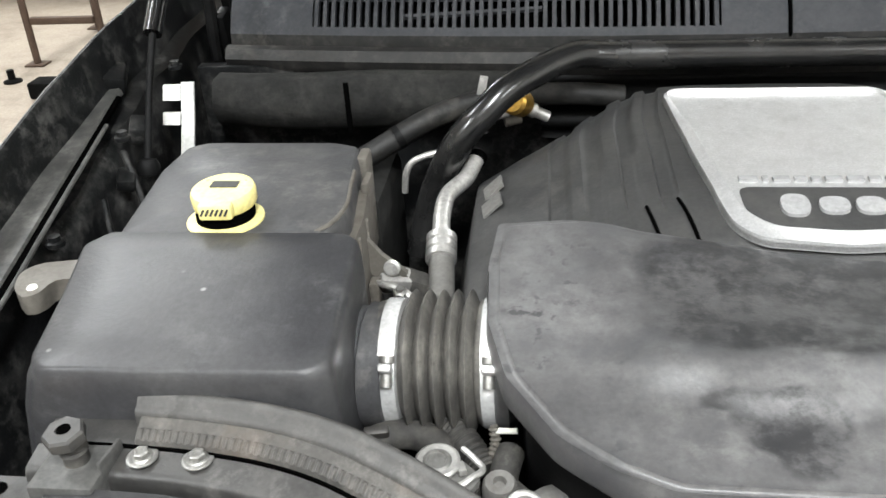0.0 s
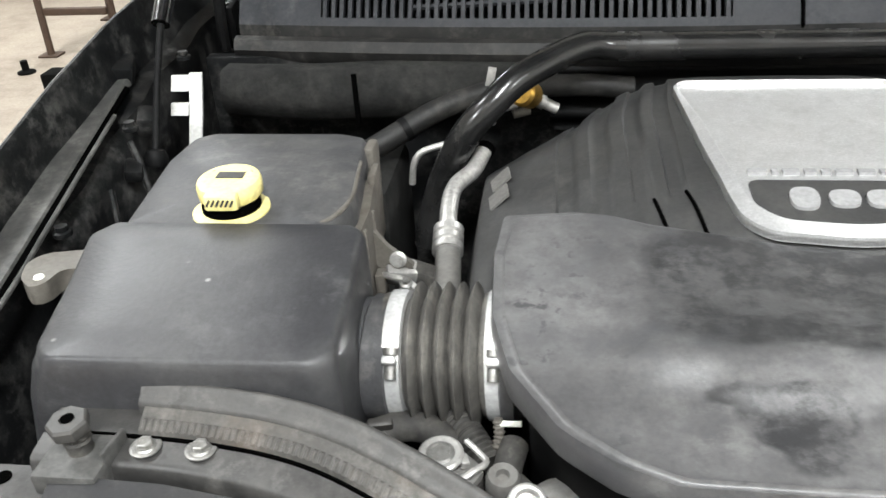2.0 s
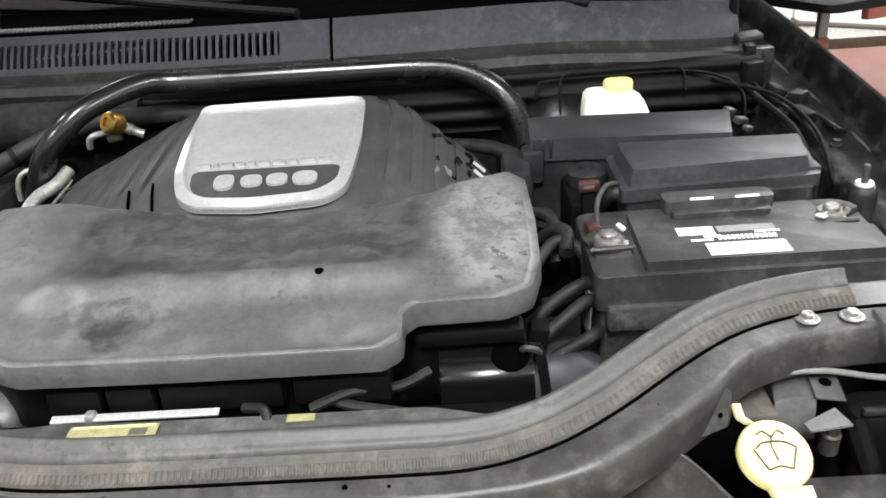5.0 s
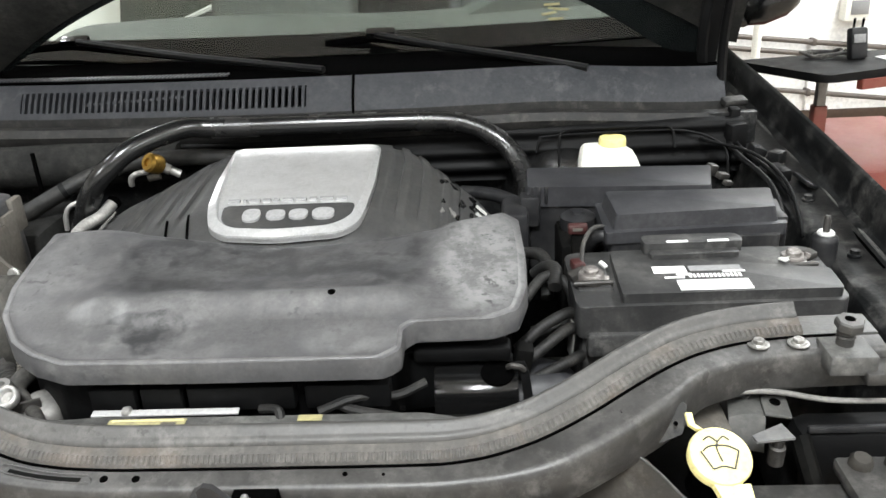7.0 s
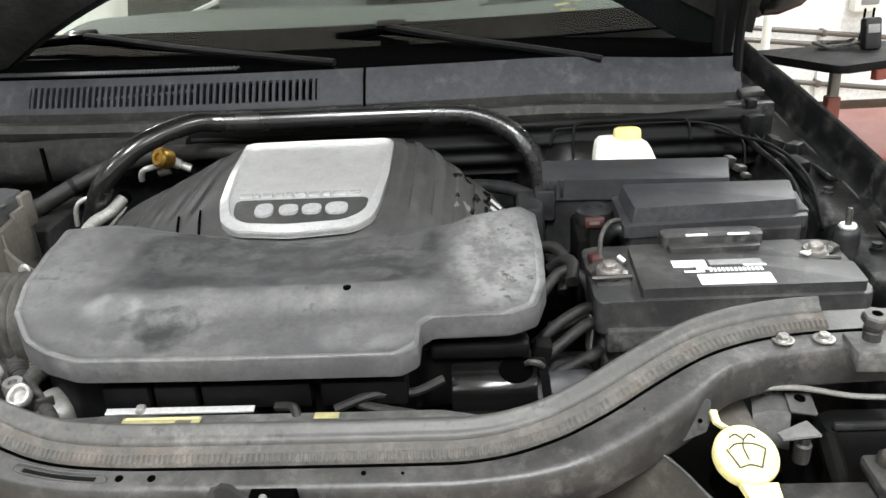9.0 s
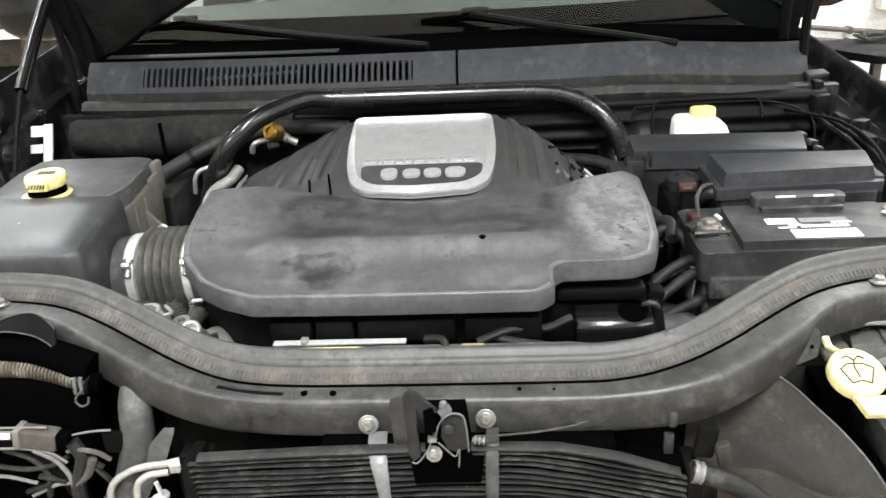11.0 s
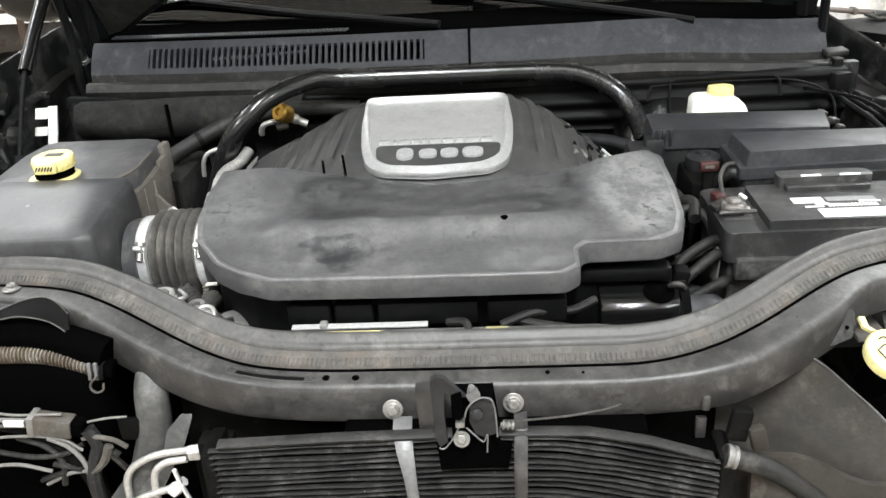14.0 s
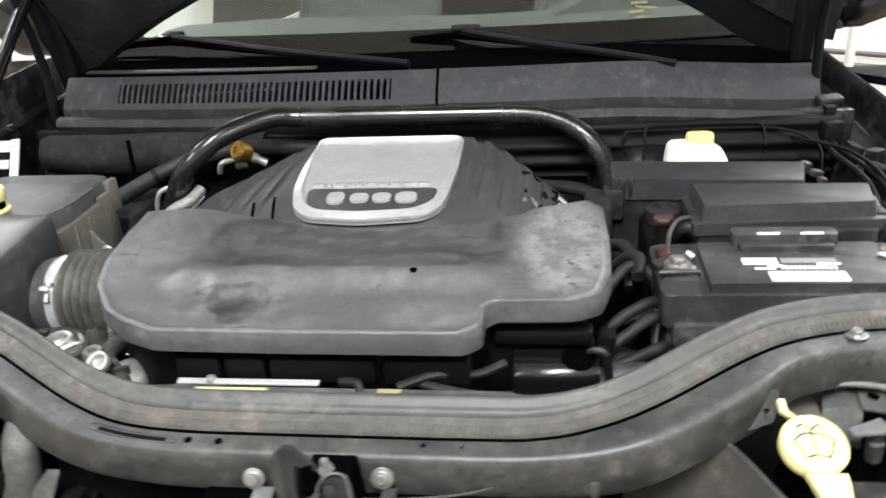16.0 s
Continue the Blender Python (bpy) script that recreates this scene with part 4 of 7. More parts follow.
wiper(0.42, 0.70, 1.160, [(0.42, 0.70, 1.166), (0.32, 0.735, 1.180), (0.16, 0.80, 1.198), (0.04, 0.865, 1.212)],
      [(-0.06, 0.885, 1.196), (0.0, 0.88, 1.200), (0.05, 0.87, 1.202), (0.22, 0.790, 1.190), (0.36, 0.735, 1.174)], "black wiper lying along the windscreen base")

# ---- engine cover: front shell ----
ec = thing("engine_cover", (-0.02, 0.25, 0.98), "dusty grey plastic engine cover with a silver badge plate", "engine cover")
OUT = [(-0.318, 0.238), (-0.324, 0.19), (-0.321, 0.12), (-0.306, 0.066), (-0.272, 0.018), (-0.235, -0.012), (-0.200, -0.024), (-0.05, -0.027), (0.132, -0.027),
       (0.150, -0.012), (0.150, 0.022), (0.162, 0.034), (0.245, 0.036), (0.272, 0.05), (0.283, 0.09), (0.285, 0.16), (0.281, 0.232), (0.262, 0.252),
       (0.190, 0.230), (0.10, 0.226), (0.0, 0.222), (-0.10, 0.227), (-0.19, 0.236), (-0.26, 0.244)]
REAR = ((-0.26, 1.080), (-0.22, 1.077), (-0.15, 1.070), (-0.08, 1.062), (-0.02, 1.057), (0.05, 1.060), (0.125, 1.065), (0.187, 1.074), (0.24, 1.080))


def resample(poly, n):
    pts = [Vector((*p, 0)) for p in poly]
    pts.append(pts[0])
    ln = [0]
    for a, b in zip(pts, pts[1:]):
        ln.append(ln[-1] + (b - a).length)
    out, i = [], 0
    for k in range(n):
        s = ln[-1] * k / n
        while ln[i + 1] < s:
            i += 1
        out.append(pts[i].lerp(pts[i + 1], (s - ln[i]) / (ln[i + 1] - ln[i])))
    return out


def cover_z(x, y):
    """Height of the front shell's upper face."""
    yy = y - 0.03 * max(0.0, x - 0.03)
    front = 1.0425 + 0.0090 * max(0.0, min(1.0, (yy + 0.025) / 0.071)) + 0.0165 * ss(0.041, 0.079, yy)
    wob = 0.24 * max(0.0, y - 0.10)
    back = max(0.0, min(1.0, (y - 0.081) / 0.141))
    mid = front + (interp(x, REAR) - 1.068) * back - 0.0045 * math.sin(math.pi * back)
    wing = 1.0465 + 0.036 * max(0.0, min(1.0, (y - 0.01) / 0.24))
    wl, wr = 1 - ss(-0.240, -0.192, x), ss(0.142 + wob, 0.170 + wob, x)
    w = max(wl, wr)
    z = mid * (1 - w) + wing * w
    span = ss(-0.174, -0.150, x) - ss(-0.086, -0.054, x)
    lip = ss(0.030, 0.053, yy) - ss(0.041, 0.079, yy)
    deep = ss(-0.014, 0.018, y) * (1 - ss(0.024, 0.042, y))
    return z + span * (0.0065 * lip - 0.0010 * deep)


CC = Vector((-0.02, 0.10, 0))
ring0 = resample(OUT, 420)
ring0 = [(ring0[k - 1] + 2 * ring0[k] + ring0[(k + 1) % 420]) / 4 for k in range(420)]
scales = [1.0, 0.995, 0.980, 0.972, 0.966, 0.950] + [0.93 - 0.93 * k / 110 for k in range(1, 110)] + [0.012]
rings = []
for zz, sc in ((1.016, 0.985), (1.017, 0.996), (1.020, 1.0), (1.0345, 1.0), (1.037, 0.998)):
    rings.append([(CC.x + (p.x - CC.x) * sc, CC.y + (p.y - CC.y) * sc, zz + (cover_z(p.x, p.y) - 1.043) * 0.8) for p in ring0])
for sc in scales[1:]:
    row = []
    for p in ring0:
        x, y = CC.x + (p.x - CC.x) * sc, CC.y + (p.y - CC.y) * sc
        z = cover_z(x, y) - 0.0024 * ss(0.966, 0.976, sc) * (1 - ss(0.205, 0.235, y)) + 0.0006 * (0.962 < sc < 0.969)
        row.append((x, y, z))
    rings.append(row)
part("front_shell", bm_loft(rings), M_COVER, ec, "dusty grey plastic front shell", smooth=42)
part("air_hole", bm_lathe([(0, 0), (0.0044, 0), (0.0044, 0.004), (0.0034, 0.0045), (0, 0.0045)], (0.068, 0.074, cover_z(0.068, 0.074) - 0.0034), (0, 0, 1), 16), M_FLATBLACK, ec)
# dark plenum under the rim
part("plenum", bm_prism([(-0.30, 0.24), (-0.29, 0.07), (-0.225, 0.012), (-0.19, 0.004), (0.125, 0.0), (0.135, 0.05), (0.25, 0.058), (0.262, 0.22)], 0.93, 1.004, 0.008), M_WIPER, ec)
for a, b in ((-0.185, -0.135), (-0.13, -0.085), (-0.08, 0.035), (0.045, 0.135)):
    part("plenum_rib", bm_box(a, b, -0.012, 0.01, 0.972, 1.001, 0.004), M_WIPER, ec)
part("plenum_step", bm_box(0.155, 0.262, 0.043, 0.07, 0.990, 1.008, 0.005), M_WIPER, ec)

# ---- engine cover: dome ----
DX = -0.028


def badge_base(y):
    return interp(y, ((0.19, 1.035), (0.205, 1.050), (0.225, 1.066), (0.29, 1.084), (0.40, 1.092), (0.52, 1.094), (0.565, 1.088), (0.60, 1.06)))


def dome_top(y):
    return interp(y, ((0.19, 1.028), (0.207, 1.040), (0.222, 1.055), (0.236, 1.067), (0.29, 1.084), (0.40, 1.092), (0.52, 1.094), (0.565, 1.088), (0.60, 1.06)))


DOME_L = ((0, 0, 0), (0.30, 0.09, 0.001), (0.42, 0.125, 0.003), (0.52, 0.158, 0.009), (0.62, 0.195, 0.020), (0.72, 0.235, 0.036), (0.84, 0.282, 0.055), (0.93, 0.322, 0.078), (1.0, 0.340, 0.17))
DOME_R = ((0, 0, 0), (0.30, 0.09, 0.001), (0.42, 0.125, 0.004), (0.52, 0.160, 0.013), (0.62, 0.194, 0.029), (0.72, 0.224, 0.046), (0.84, 0.255, 0.068), (0.93, 0.276, 0.092), (1.0, 0.286, 0.16))


def dome_pt(u, v):
    y = 0.195 + 0.405 * v
    wide = 1.0 - 0.10 * ss(0.45, 0.60, y)
    q = 2 * u - 1
    a = abs(q)
    tab = DOME_L if q < 0 else DOME_R
    off, drop = interp(a, [(r[0], r[1]) for r in tab]), interp(a, [(r[0], r[2]) for r in tab])
    if 0.42 < a < 0.74:
        drop += 0.0048 * (0.5 + 0.5 * math.tanh(7 * math.sin(a * 72))) * ss(0.26, 0.30, y)
    x = DX + math.copysign(off * wide, q)
    back = 0.05 * ss(0.5, 1.0, a) * ss(0.42, 0.60, y)
    return (x, y, dome_top(y) - drop - back)


part("dome", bm_grid(dome_pt, 260, 44, (0, 0, -0.004)), M_DOME, ec, "dark ribbed dome of the cover", smooth=50)
part("dome_back", bm_box(-0.16, 0.11, 0.575, 0.60, 0.97, 1.062, 0.012), M_DOME, ec)
for xa, ya, xb, yb in ((-0.205, 0.242, -0.211, 0.264), (-0.177, 0.238, -0.187, 0.283), (-0.146, 0.232, -0.159, 0.290)):
    line = []
    for f in (0.0, 0.33, 0.67, 1.0):
        x, y = xa + (xb - xa) * f, ya + (yb - ya) * f
        u = 0.5 - 0.5 * interp(abs(x - DX), [(r[1], r[0]) for r in DOME_L])
        line.append((x, y, dome_pt(u, (y - 0.195) / 0.405)[2] + 0.0022))
    part("slot", bm_tube(line, 0.0017, 8, 4), M_FLATBLACK, ec)

grime = random.Random(4)
for k in range(16):
    a, y, r = grime.uniform(0.60, 0.86), grime.uniform(0.33, 0.47), grime.uniform(0.003, 0.009)
    base = []
    for q in range(11):
        t = 2 * math.pi * q / 11
        w = r * grime.uniform(0.55, 1.15)
        aa, yy = a + w * math.cos(t) / 0.36, y + 1.4 * w * math.sin(t)
        base.append(Vector(dome_pt(0.5 + 0.5 * aa, (yy - 0.195) / 0.405)))
    part("oily_grime", bm_loft([[p + Vector((0, 0, -0.001)) for p in base], [p + Vector((0.0006, 0, 0.0013)) for p in base]]), M_GLOSS if k % 4 else M_STEEL, ec, "wet oily smear", smooth=0)

# badge plate
def plate_z(y, h=0.0):
    return badge_base(y) + 0.0045 + h


BX = -0.030
PL = round_poly([(-0.150, 0.507), (0.081, 0.505), (0.087, 0.36), (0.084, 0.280), (0.076, 0.244), (0.052, 0.227), (-0.03, 0.222), (-0.098, 0.227), (-0.119, 0.244), (-0.129, 0.280), (-0.139, 0.36)], 0.020, 6)


def plate(poly, h, c, rings_n=8, skirt=0.006):
    rs = [[(x, y, plate_z(y, h) - skirt) for x, y in poly], [(x, y, plate_z(y, h)) for x, y in poly]]
    for k in range(1, rings_n + 1):
        s = 1 - 0.03 * (k == 1) - (k - 1) / rings_n * 0.97 - 0.03 * (k > 1)
        s = max(s, 0.01)
        rs.append([(c[0] + (x - c[0]) * s, c[1] + (y - c[1]) * s, plate_z(c[1] + (y - c[1]) * s, h + 0.0012)) for x, y in poly])
    return bm_loft(rs)


badge = part("badge_plate", plate(PL, 0.0, (BX, 0.40), 14), M_SILVER, ec, "brushed silver badge plate", smooth=35)


def inset_pt(x, y, w):
    w = w * (1 - 0.75 * ss(0.435, 0.495, y))
    return (x + (BX - x) / max(abs(x - BX), 1e-3) * w * min(1, abs(x - BX) / 0.05), y + (0.40 - y) / max(abs(y - 0.40), 1e-3) * w * min(1, abs(y - 0.40) / 0.08))
rim_pts = [[(x, y, plate_z(y, -0.005)) for x, y in PL], [(x, y, plate_z(y, 0.003)) for x, y in PL]]
for w, h in ((0.0025, 0.0034), (0.0095, 0.0062), (0.0105, 0.0058), (0.012, 0.0008)):
    rim_pts.append([(*inset_pt(x, y, w), plate_z(inset_pt(x, y, w)[1], h)) for x, y in PL])
part("badge_rim", bm_loft(rim_pts, cap=False), M_SILVER, badge, "polished silver rim", smooth=30)
INS = round_poly([(-0.109, 0.289), (0.068, 0.288), (0.065, 0.262), (0.046, 0.241), (-0.028, 0.237), (-0.092, 0.241), (-0.107, 0.262)], 0.008, 4)
part("badge_inset", plate(INS, 0.0018, (BX, 0.262), 5, 0.002), M_DOME, badge, "dark inset panel", smooth=35)


def emblem(shape, h):
    """Raised plain shape that follows the plate."""
    lo = [(x, y, plate_z(y, h)) for x, y in shape]
    hi = [(x, y, plate_z(y, h + 0.0030)) for x, y in shape]
    return bm_loft([lo, hi])


for k, (mx, hw, hh) in enumerate(((-0.066, 0.012, 0.0125), (-0.034, 0.0125, 0.0095), (-0.004, 0.0125, 0.0095), (0.0285, 0.0145, 0.0110))):
    sh = [(mx + hw * math.copysign(abs(math.cos(a)) ** 0.75, math.cos(a)), 0.2635 + hh * math.copysign(abs(math.sin(a)) ** 0.75, math.sin(a))) for a in np.linspace(0, 2 * math.pi, 25)[:-1]]
    part("raised_mark", emblem(sh, 0.003), M_MARK, badge, "plain raised silver mark", smooth=30)
tx = -0.106
for w in (0.016, 0.005, 0.014, 0.010, 0.008, 0.014, 0.014, 0.010, 0.018, 0.014):
    part("raised_mark", emblem([(tx, 0.2985), (tx + w, 0.2985), (tx + w, 0.3055), (tx, 0.3055)], 0.0012), M_MARK, badge, smooth=0)
    tx += w + 0.0042
# slanted pale marks on both flanks of the dome
for sx, ys, half, m in ((-1, (0.376, 0.412), (0.0125, 0.0130, 0.0012), M_STEEL), (1, (0.335, 0.361, 0.387, 0.413), (0.010, 0.003, 0.0012), M_BRACKET)):
    for y in ys:
        p = Vector(dome_pt(0.5 + 0.5 * sx * (0.88 if sx < 0 else 0.85), (y - 0.195) / 0.405))
        part("flank_mark", bm_obox(p + Vector((sx * 0.003, 0, 0.002)), half, (0, sx * 42, sx * -8), 0), m, ec, "plain pale flank mark", smooth=0)

# ---- air filter box and coolant tank ----
ab = thing("air_filter_box", (-0.54, 0.12, 0.80), "dark grey plastic air filter box", "air filter box")


def rounded_lid(poly, levels, n=160):
    ring = resample(poly, n)
    ring = [(ring[k - 1] + 2 * ring[k] + ring[(k + 1) % n]) / 4 for k in range(n)]
    cx, cy = sum(p.x for p in ring) / n, sum(p.y for p in ring) / n
    out = []
    for fn in levels:
        out.append([fn(p.x, p.y, cx, cy) for p in ring])
    return out


def lev(s, z, slope=0.0, lean=0.0, flare=1.0):
    """One level of a lid: scaled about its middle; flare widens its outer flank."""
    def fn(x, y, cx, cy):
        if x < cx:
            x = cx + (x - cx) * flare
        return (cx + (x - cx) * s, cy + (y - cy) * s + lean, z + slope * (cy + (y - cy) * s))
    return fn


AB = [(-0.652, 0.206), (-0.668, 0.186), (-0.654, 0.12), (-0.642, 0.046), (-0.630, 0.031), (-0.436, 0.034), (-0.422, 0.044), (-0.426, 0.12), (-0.430, 0.198), (-0.44, 0.206)]
lv = [lev(1.02, 0.80, flare=1.42), lev(1.02, 0.95, flare=1.30), lev(1.015, 1.03, 0.06, flare=1.14), lev(1.01, 1.056, 0.08, flare=1.05), lev(1.004, 1.065, 0.08), lev(0.99, 1.070, 0.08), lev(0.972, 1.0728, 0.08), lev(0.95, 1.074, 0.08), lev(0.6, 1.0745, 0.08), lev(0.3, 1.0755, 0.08), lev(0.02, 1.076, 0.08)]
part("box_body", bm_loft(rounded_lid(AB, lv)), M_AIRBOX, ab, smooth=60)
part("outlet", bm_lathe([(0.040, 0), (0.049, 0), (0.049, 0.010), (0.052, 0.012), (0.052, 0.030), (0.047, 0.034), (0.04, 0.034)], (-0.432, 0.150, 0.995), (1, -0.05, 0), 40), M_TANK, ab, "grey outlet neck")
part("catch", bm_prism(round_poly([(-0.64, 0.206), (-0.69, 0.214), (-0.728, 0.206), (-0.737, 0.19), (-0.729, 0.165), (-0.713, 0.150), (-0.702, 0.157), (-0.699, 0.180), (-0.64, 0.184)], 0.008), 1.036, 1.055, 0.003), M_TANKSIDE, ab, "beige plastic catch")
part("catch_rivet", bm_lathe([(0, 0), (0.005, 0), (0.004, 0.002), (0, 0.003)], (-0.712, 0.166, 1.0545)), M_WHITE, ab)

tk = thing("coolant_tank", (-0.55, 0.32, 0.80), "grey plastic coolant tank with a yellow cap", "coolant tank")
TK = [(-0.652, 0.212), (-0.672, 0.36), (-0.668, 0.425), (-0.650, 0.438), (-0.50, 0.436), (-0.474, 0.424), (-0.466, 0.36), (-0.461, 0.319), (-0.456, 0.274), (-0.463, 0.236), (-0.478, 0.212)]
lv = [lev(1.0, 0.80), lev(1.02, 0.98), lev(1.01, 1.068, -0.03), lev(0.995, 1.080, -0.03), lev(0.975, 1.0855, -0.03), lev(0.95, 1.087, -0.03), lev(0.5, 1.088, -0.03), lev(0.02, 1.088, -0.03)]
part("tank_body", bm_loft(rounded_lid(TK, lv)), M_TANK, tk, smooth=60)
part("tank_flank", bm_loft(rounded_lid([(-0.505, 0.215), (-0.485, 0.30), (-0.475, 0.36), (-0.456, 0.38), (-0.447, 0.30), (-0.447, 0.215)],
     [lev(1.0, 0.82), lev(1.0, 1.0), lev(0.98, 1.045), lev(0.9, 1.052), lev(0.02, 1.053)])), M_TANKSIDE, tk, "stained beige tank flank")
for y in (0.232, 0.268, 0.305):
    part("flank_rib", bm_box(-0.453, -0.446, y - 0.003, y + 0.003, 0.86, 1.048, 0.0015), M_TANKSIDE, tk)
part("tank_lug", bm_box(-0.474, -0.462, 0.395, 0.425, 1.02, 1.072, 0.004), M_TANKSIDE, tk)
part("tank_lug", bm_box(-0.462, -0.454, 0.352, 0.385, 0.98, 1.062, 0.003), M_TANKSIDE, tk)
CX, CY = -0.5615, 0.250
part("filler_ring", bm_lathe([(0.022, 0), (0.0345, 0), (0.0345, 0.002), (0.031, 0.003), (0.022, 0.003)], (CX, CY - 0.006, 1.080), (0, 0, 1), 40), M_YELLOW, tk, "yellow filler ring")
part("filler_neck", bm_lathe([(0, 0), (0.0265, 0), (0.0265, 0.006), (0.024, 0.008), (0.024, 0.014), (0, 0.014)], (CX, CY - 0.004, 1.082), (0, 0, 1), 36), M_FLATBLACK, tk)
cap = part("cap", bm_lathe([(0, 0), (0.027, 0), (0.0285, 0.002), (0.029, 0.012), (0.0275, 0.0155), (0.024, 0.0165), (0.021, 0.0158), (0, 0.0158)], (CX, CY, 1.0935), (0, -0.06, 1), 48), M_YELLOW, tk, "yellow pressure cap")
part("cap_tab", bm_obox((CX + 0.002, CY - 0.028, 1.1005), (0.015, 0.006, 0.0075), (0, 0, 3), 0.003), M_YELLOW, cap)
part("cap_mark", bm_box(CX - 0.012, CX + 0.013, CY - 0.001, CY + 0.011, 1.1088, 1.1102), M_DOME, cap, "dark printed symbol bar", smooth=0)
for k in range(6):
    part("cap_mark", bm_obox((CX - 0.008 + 0.0042 * k, CY - 0.0345, 1.1015), (0.0009, 0.0006, 0.0035), (0, 30, 0), 0), M_DOME, cap, smooth=0)
for k in range(9):
    a = radians(35 + 110 * k / 8)
    part("cap_mark", bm_obox((CX + 0.0225 * math.cos(a), CY + 0.0225 * math.sin(a), 1.1100), (0.0016, 0.0012, 0.0005), (0, 0, math.degrees(a) + 90), 0), M_DOME, cap, smooth=0)
part("mould_line", bm_tube([(-0.494, 0.216, 1.0775), (-0.476, 0.226, 1.0775), (-0.465, 0.245, 1.0770), (-0.460, 0.28, 1.0755), (-0.464, 0.32, 1.0745), (-0.468, 0.36, 1.073)], 0.0024, 8, 6), M_TANKSIDE, tk, "worn pale moulding line")
part("mount_tab", bm_loft([[(x, y, z) for x, z in ((-0.452, 1.036), (-0.434, 1.012), (-0.410, 0.992), (-0.418, 0.982), (-0.446, 0.990), (-0.454, 1.005))] for y in (0.296, 0.303)]), M_TANKSIDE, tk, "stained beige mounting tab")
part("tab_bolt", bm_lathe([(0, 0), (0.0085, 0), (0.0085, 0.002), (0.006, 0.003), (0.006, 0.006), (0, 0.006)], (-0.425, 0.2955, 0.999), (0, -1, 0.3), 18), M_ALU, tk)

# ---- intake bellows ----
bl = thing("intake_hose", (-0.36, 0.150, 0.94), "grey ribbed rubber intake hose with two steel clamps", "hose")
prof = [(0.050, 0.0), (0.0515, 0.004)]
for k in range(5):
    s = 0.0255 + 0.0118 * k
    prof += [(0.0462, s - 0.0040), (0.0490, s - 0.0020), (0.0580, s + 0.0014), (0.0602, s + 0.0032), (0.0580, s + 0.0050)]
prof += [(0.0480, 0.0815), (0.0515, 0.084), (0.0515, 0.101), (0.047, 0.103)]
BA = Vector((-0.411, 0.152, 0.996))
BD = Vector((1, -0.02, 0.03)).normalized()
part("bellows", bm_lathe(prof, BA, BD, 56), M_BELLOWS, bl, smooth=60)
part("inlet_neck", bm_lathe([(0.050, 0), (0.056, 0.002), (0.056, 0.012), (0.050, 0.016)], BA + BD * 0.096, BD, 40), M_COVER, bl)
for s in (0.007, 0.0865):
    cl = part("clamp", bm_lathe([(0.0520, 0), (0.0534, 0.0004), (0.0536, 0.007), (0.0534, 0.0136), (0.0520, 0.014)], BA + BD * s, BD, 48), M_CHROME, bl, "bright steel hose clamp")
    c = BA + BD * (s + 0.006) + Vector((0, -0.0475, 0.0285))
    part("clamp_screw", bm_lathe([(0, 0), (0.0048, 0), (0.0048, 0.018), (0.0062, 0.019), (0.0062, 0.024), (0, 0.024)], c + Vector((0, -0.006, -0.012)), (0, 0.6, 0.8), 14), M_ZINC, cl)
    part("clamp_housing", bm_obox(c, (0.0055, 0.0035, 0.010), (40, 0, 0), 0.0025), M_CHROME, cl)

# ---- front crossmember with its strip and seal ----
PLAN = ((-0.80, 0.012), (-0.56, 0.006), (-0.50, 0.002), (-0.44, -0.010), (-0.39, -0.030), (-0.34, -0.054), (-0.29, -0.080), (-0.24, -0.102), (-0.19, -0.117), (-0.13, -0.125), (0, -0.126),
        (0.15, -0.126), (0.21, -0.125), (0.26, -0.119), (0.31, -0.102), (0.36, -0.072), (0.41, -0.038), (0.455, -0.013), (0.50, 0.003), (0.56, 0.010), (0.80, 0.016))


def plan(x):
    return sum(interp(x + d, PLAN) for d in (-0.03, -0.015, 0, 0.015, 0.03)) / 5


def plan_dir(x):
    return Vector((0.02, plan(x + 0.01) - plan(x - 0.01), 0)).normalized()


def rise(x):
    return 0.045 * ss(0.18, 0.45, abs(x))


def along(x, back, up):
    """Point beside the crossmember's line: back towards the engine, up from its flange."""
    d = plan_dir(x)
    n = Vector((-d.y, d.x, 0))
    p = Vector((x, plan(x), 0)) + n * back
    return (p.x, p.y, 0.987 + rise(x) + up)


def sweep(x0, x1, n, prof):
    return bm_loft([[along(x0 + (x1 - x0) * k / n, b, u) for b, u in prof] for k in range(n + 1)])


xm = thing("front_crossmember", (0, -0.13, 0.93), "dusty black steel front crossmember", "crossmember")
FR = [(-0.017, -0.0032), (-0.0205, -0.0045), (-0.0225, -0.0075), (-0.0235, -0.012), (-0.0255, -0.040), (-0.0235, -0.045), (-0.016, -0.046), (0.040, -0.046), (0.042, 0.000), (0.038, 0.002), (0.036, 0.002), (0.0016, 0.001), (0.0002, -0.003), (-0.0014, -0.0003)]
def cross_ring(x):
    big = 1 + 0.45 * ss(0.20, 0.30, x) * (1 - ss(0.38, 0.44, x)) + 0.25 * ss(0.16, 0.30, -x) * (1 - ss(0.36, 0.44, -x))
    return [along(x, b * (big if b < -0.01 else 1), u * (1 + 0.25 * (big - 1) if u < -0.02 else 1)) for b, u in FR]
part("beam", bm_loft([cross_ring(-0.625 + 1.255 * k / 130) for k in range(131)]), M_BEAM, xm, smooth=50)
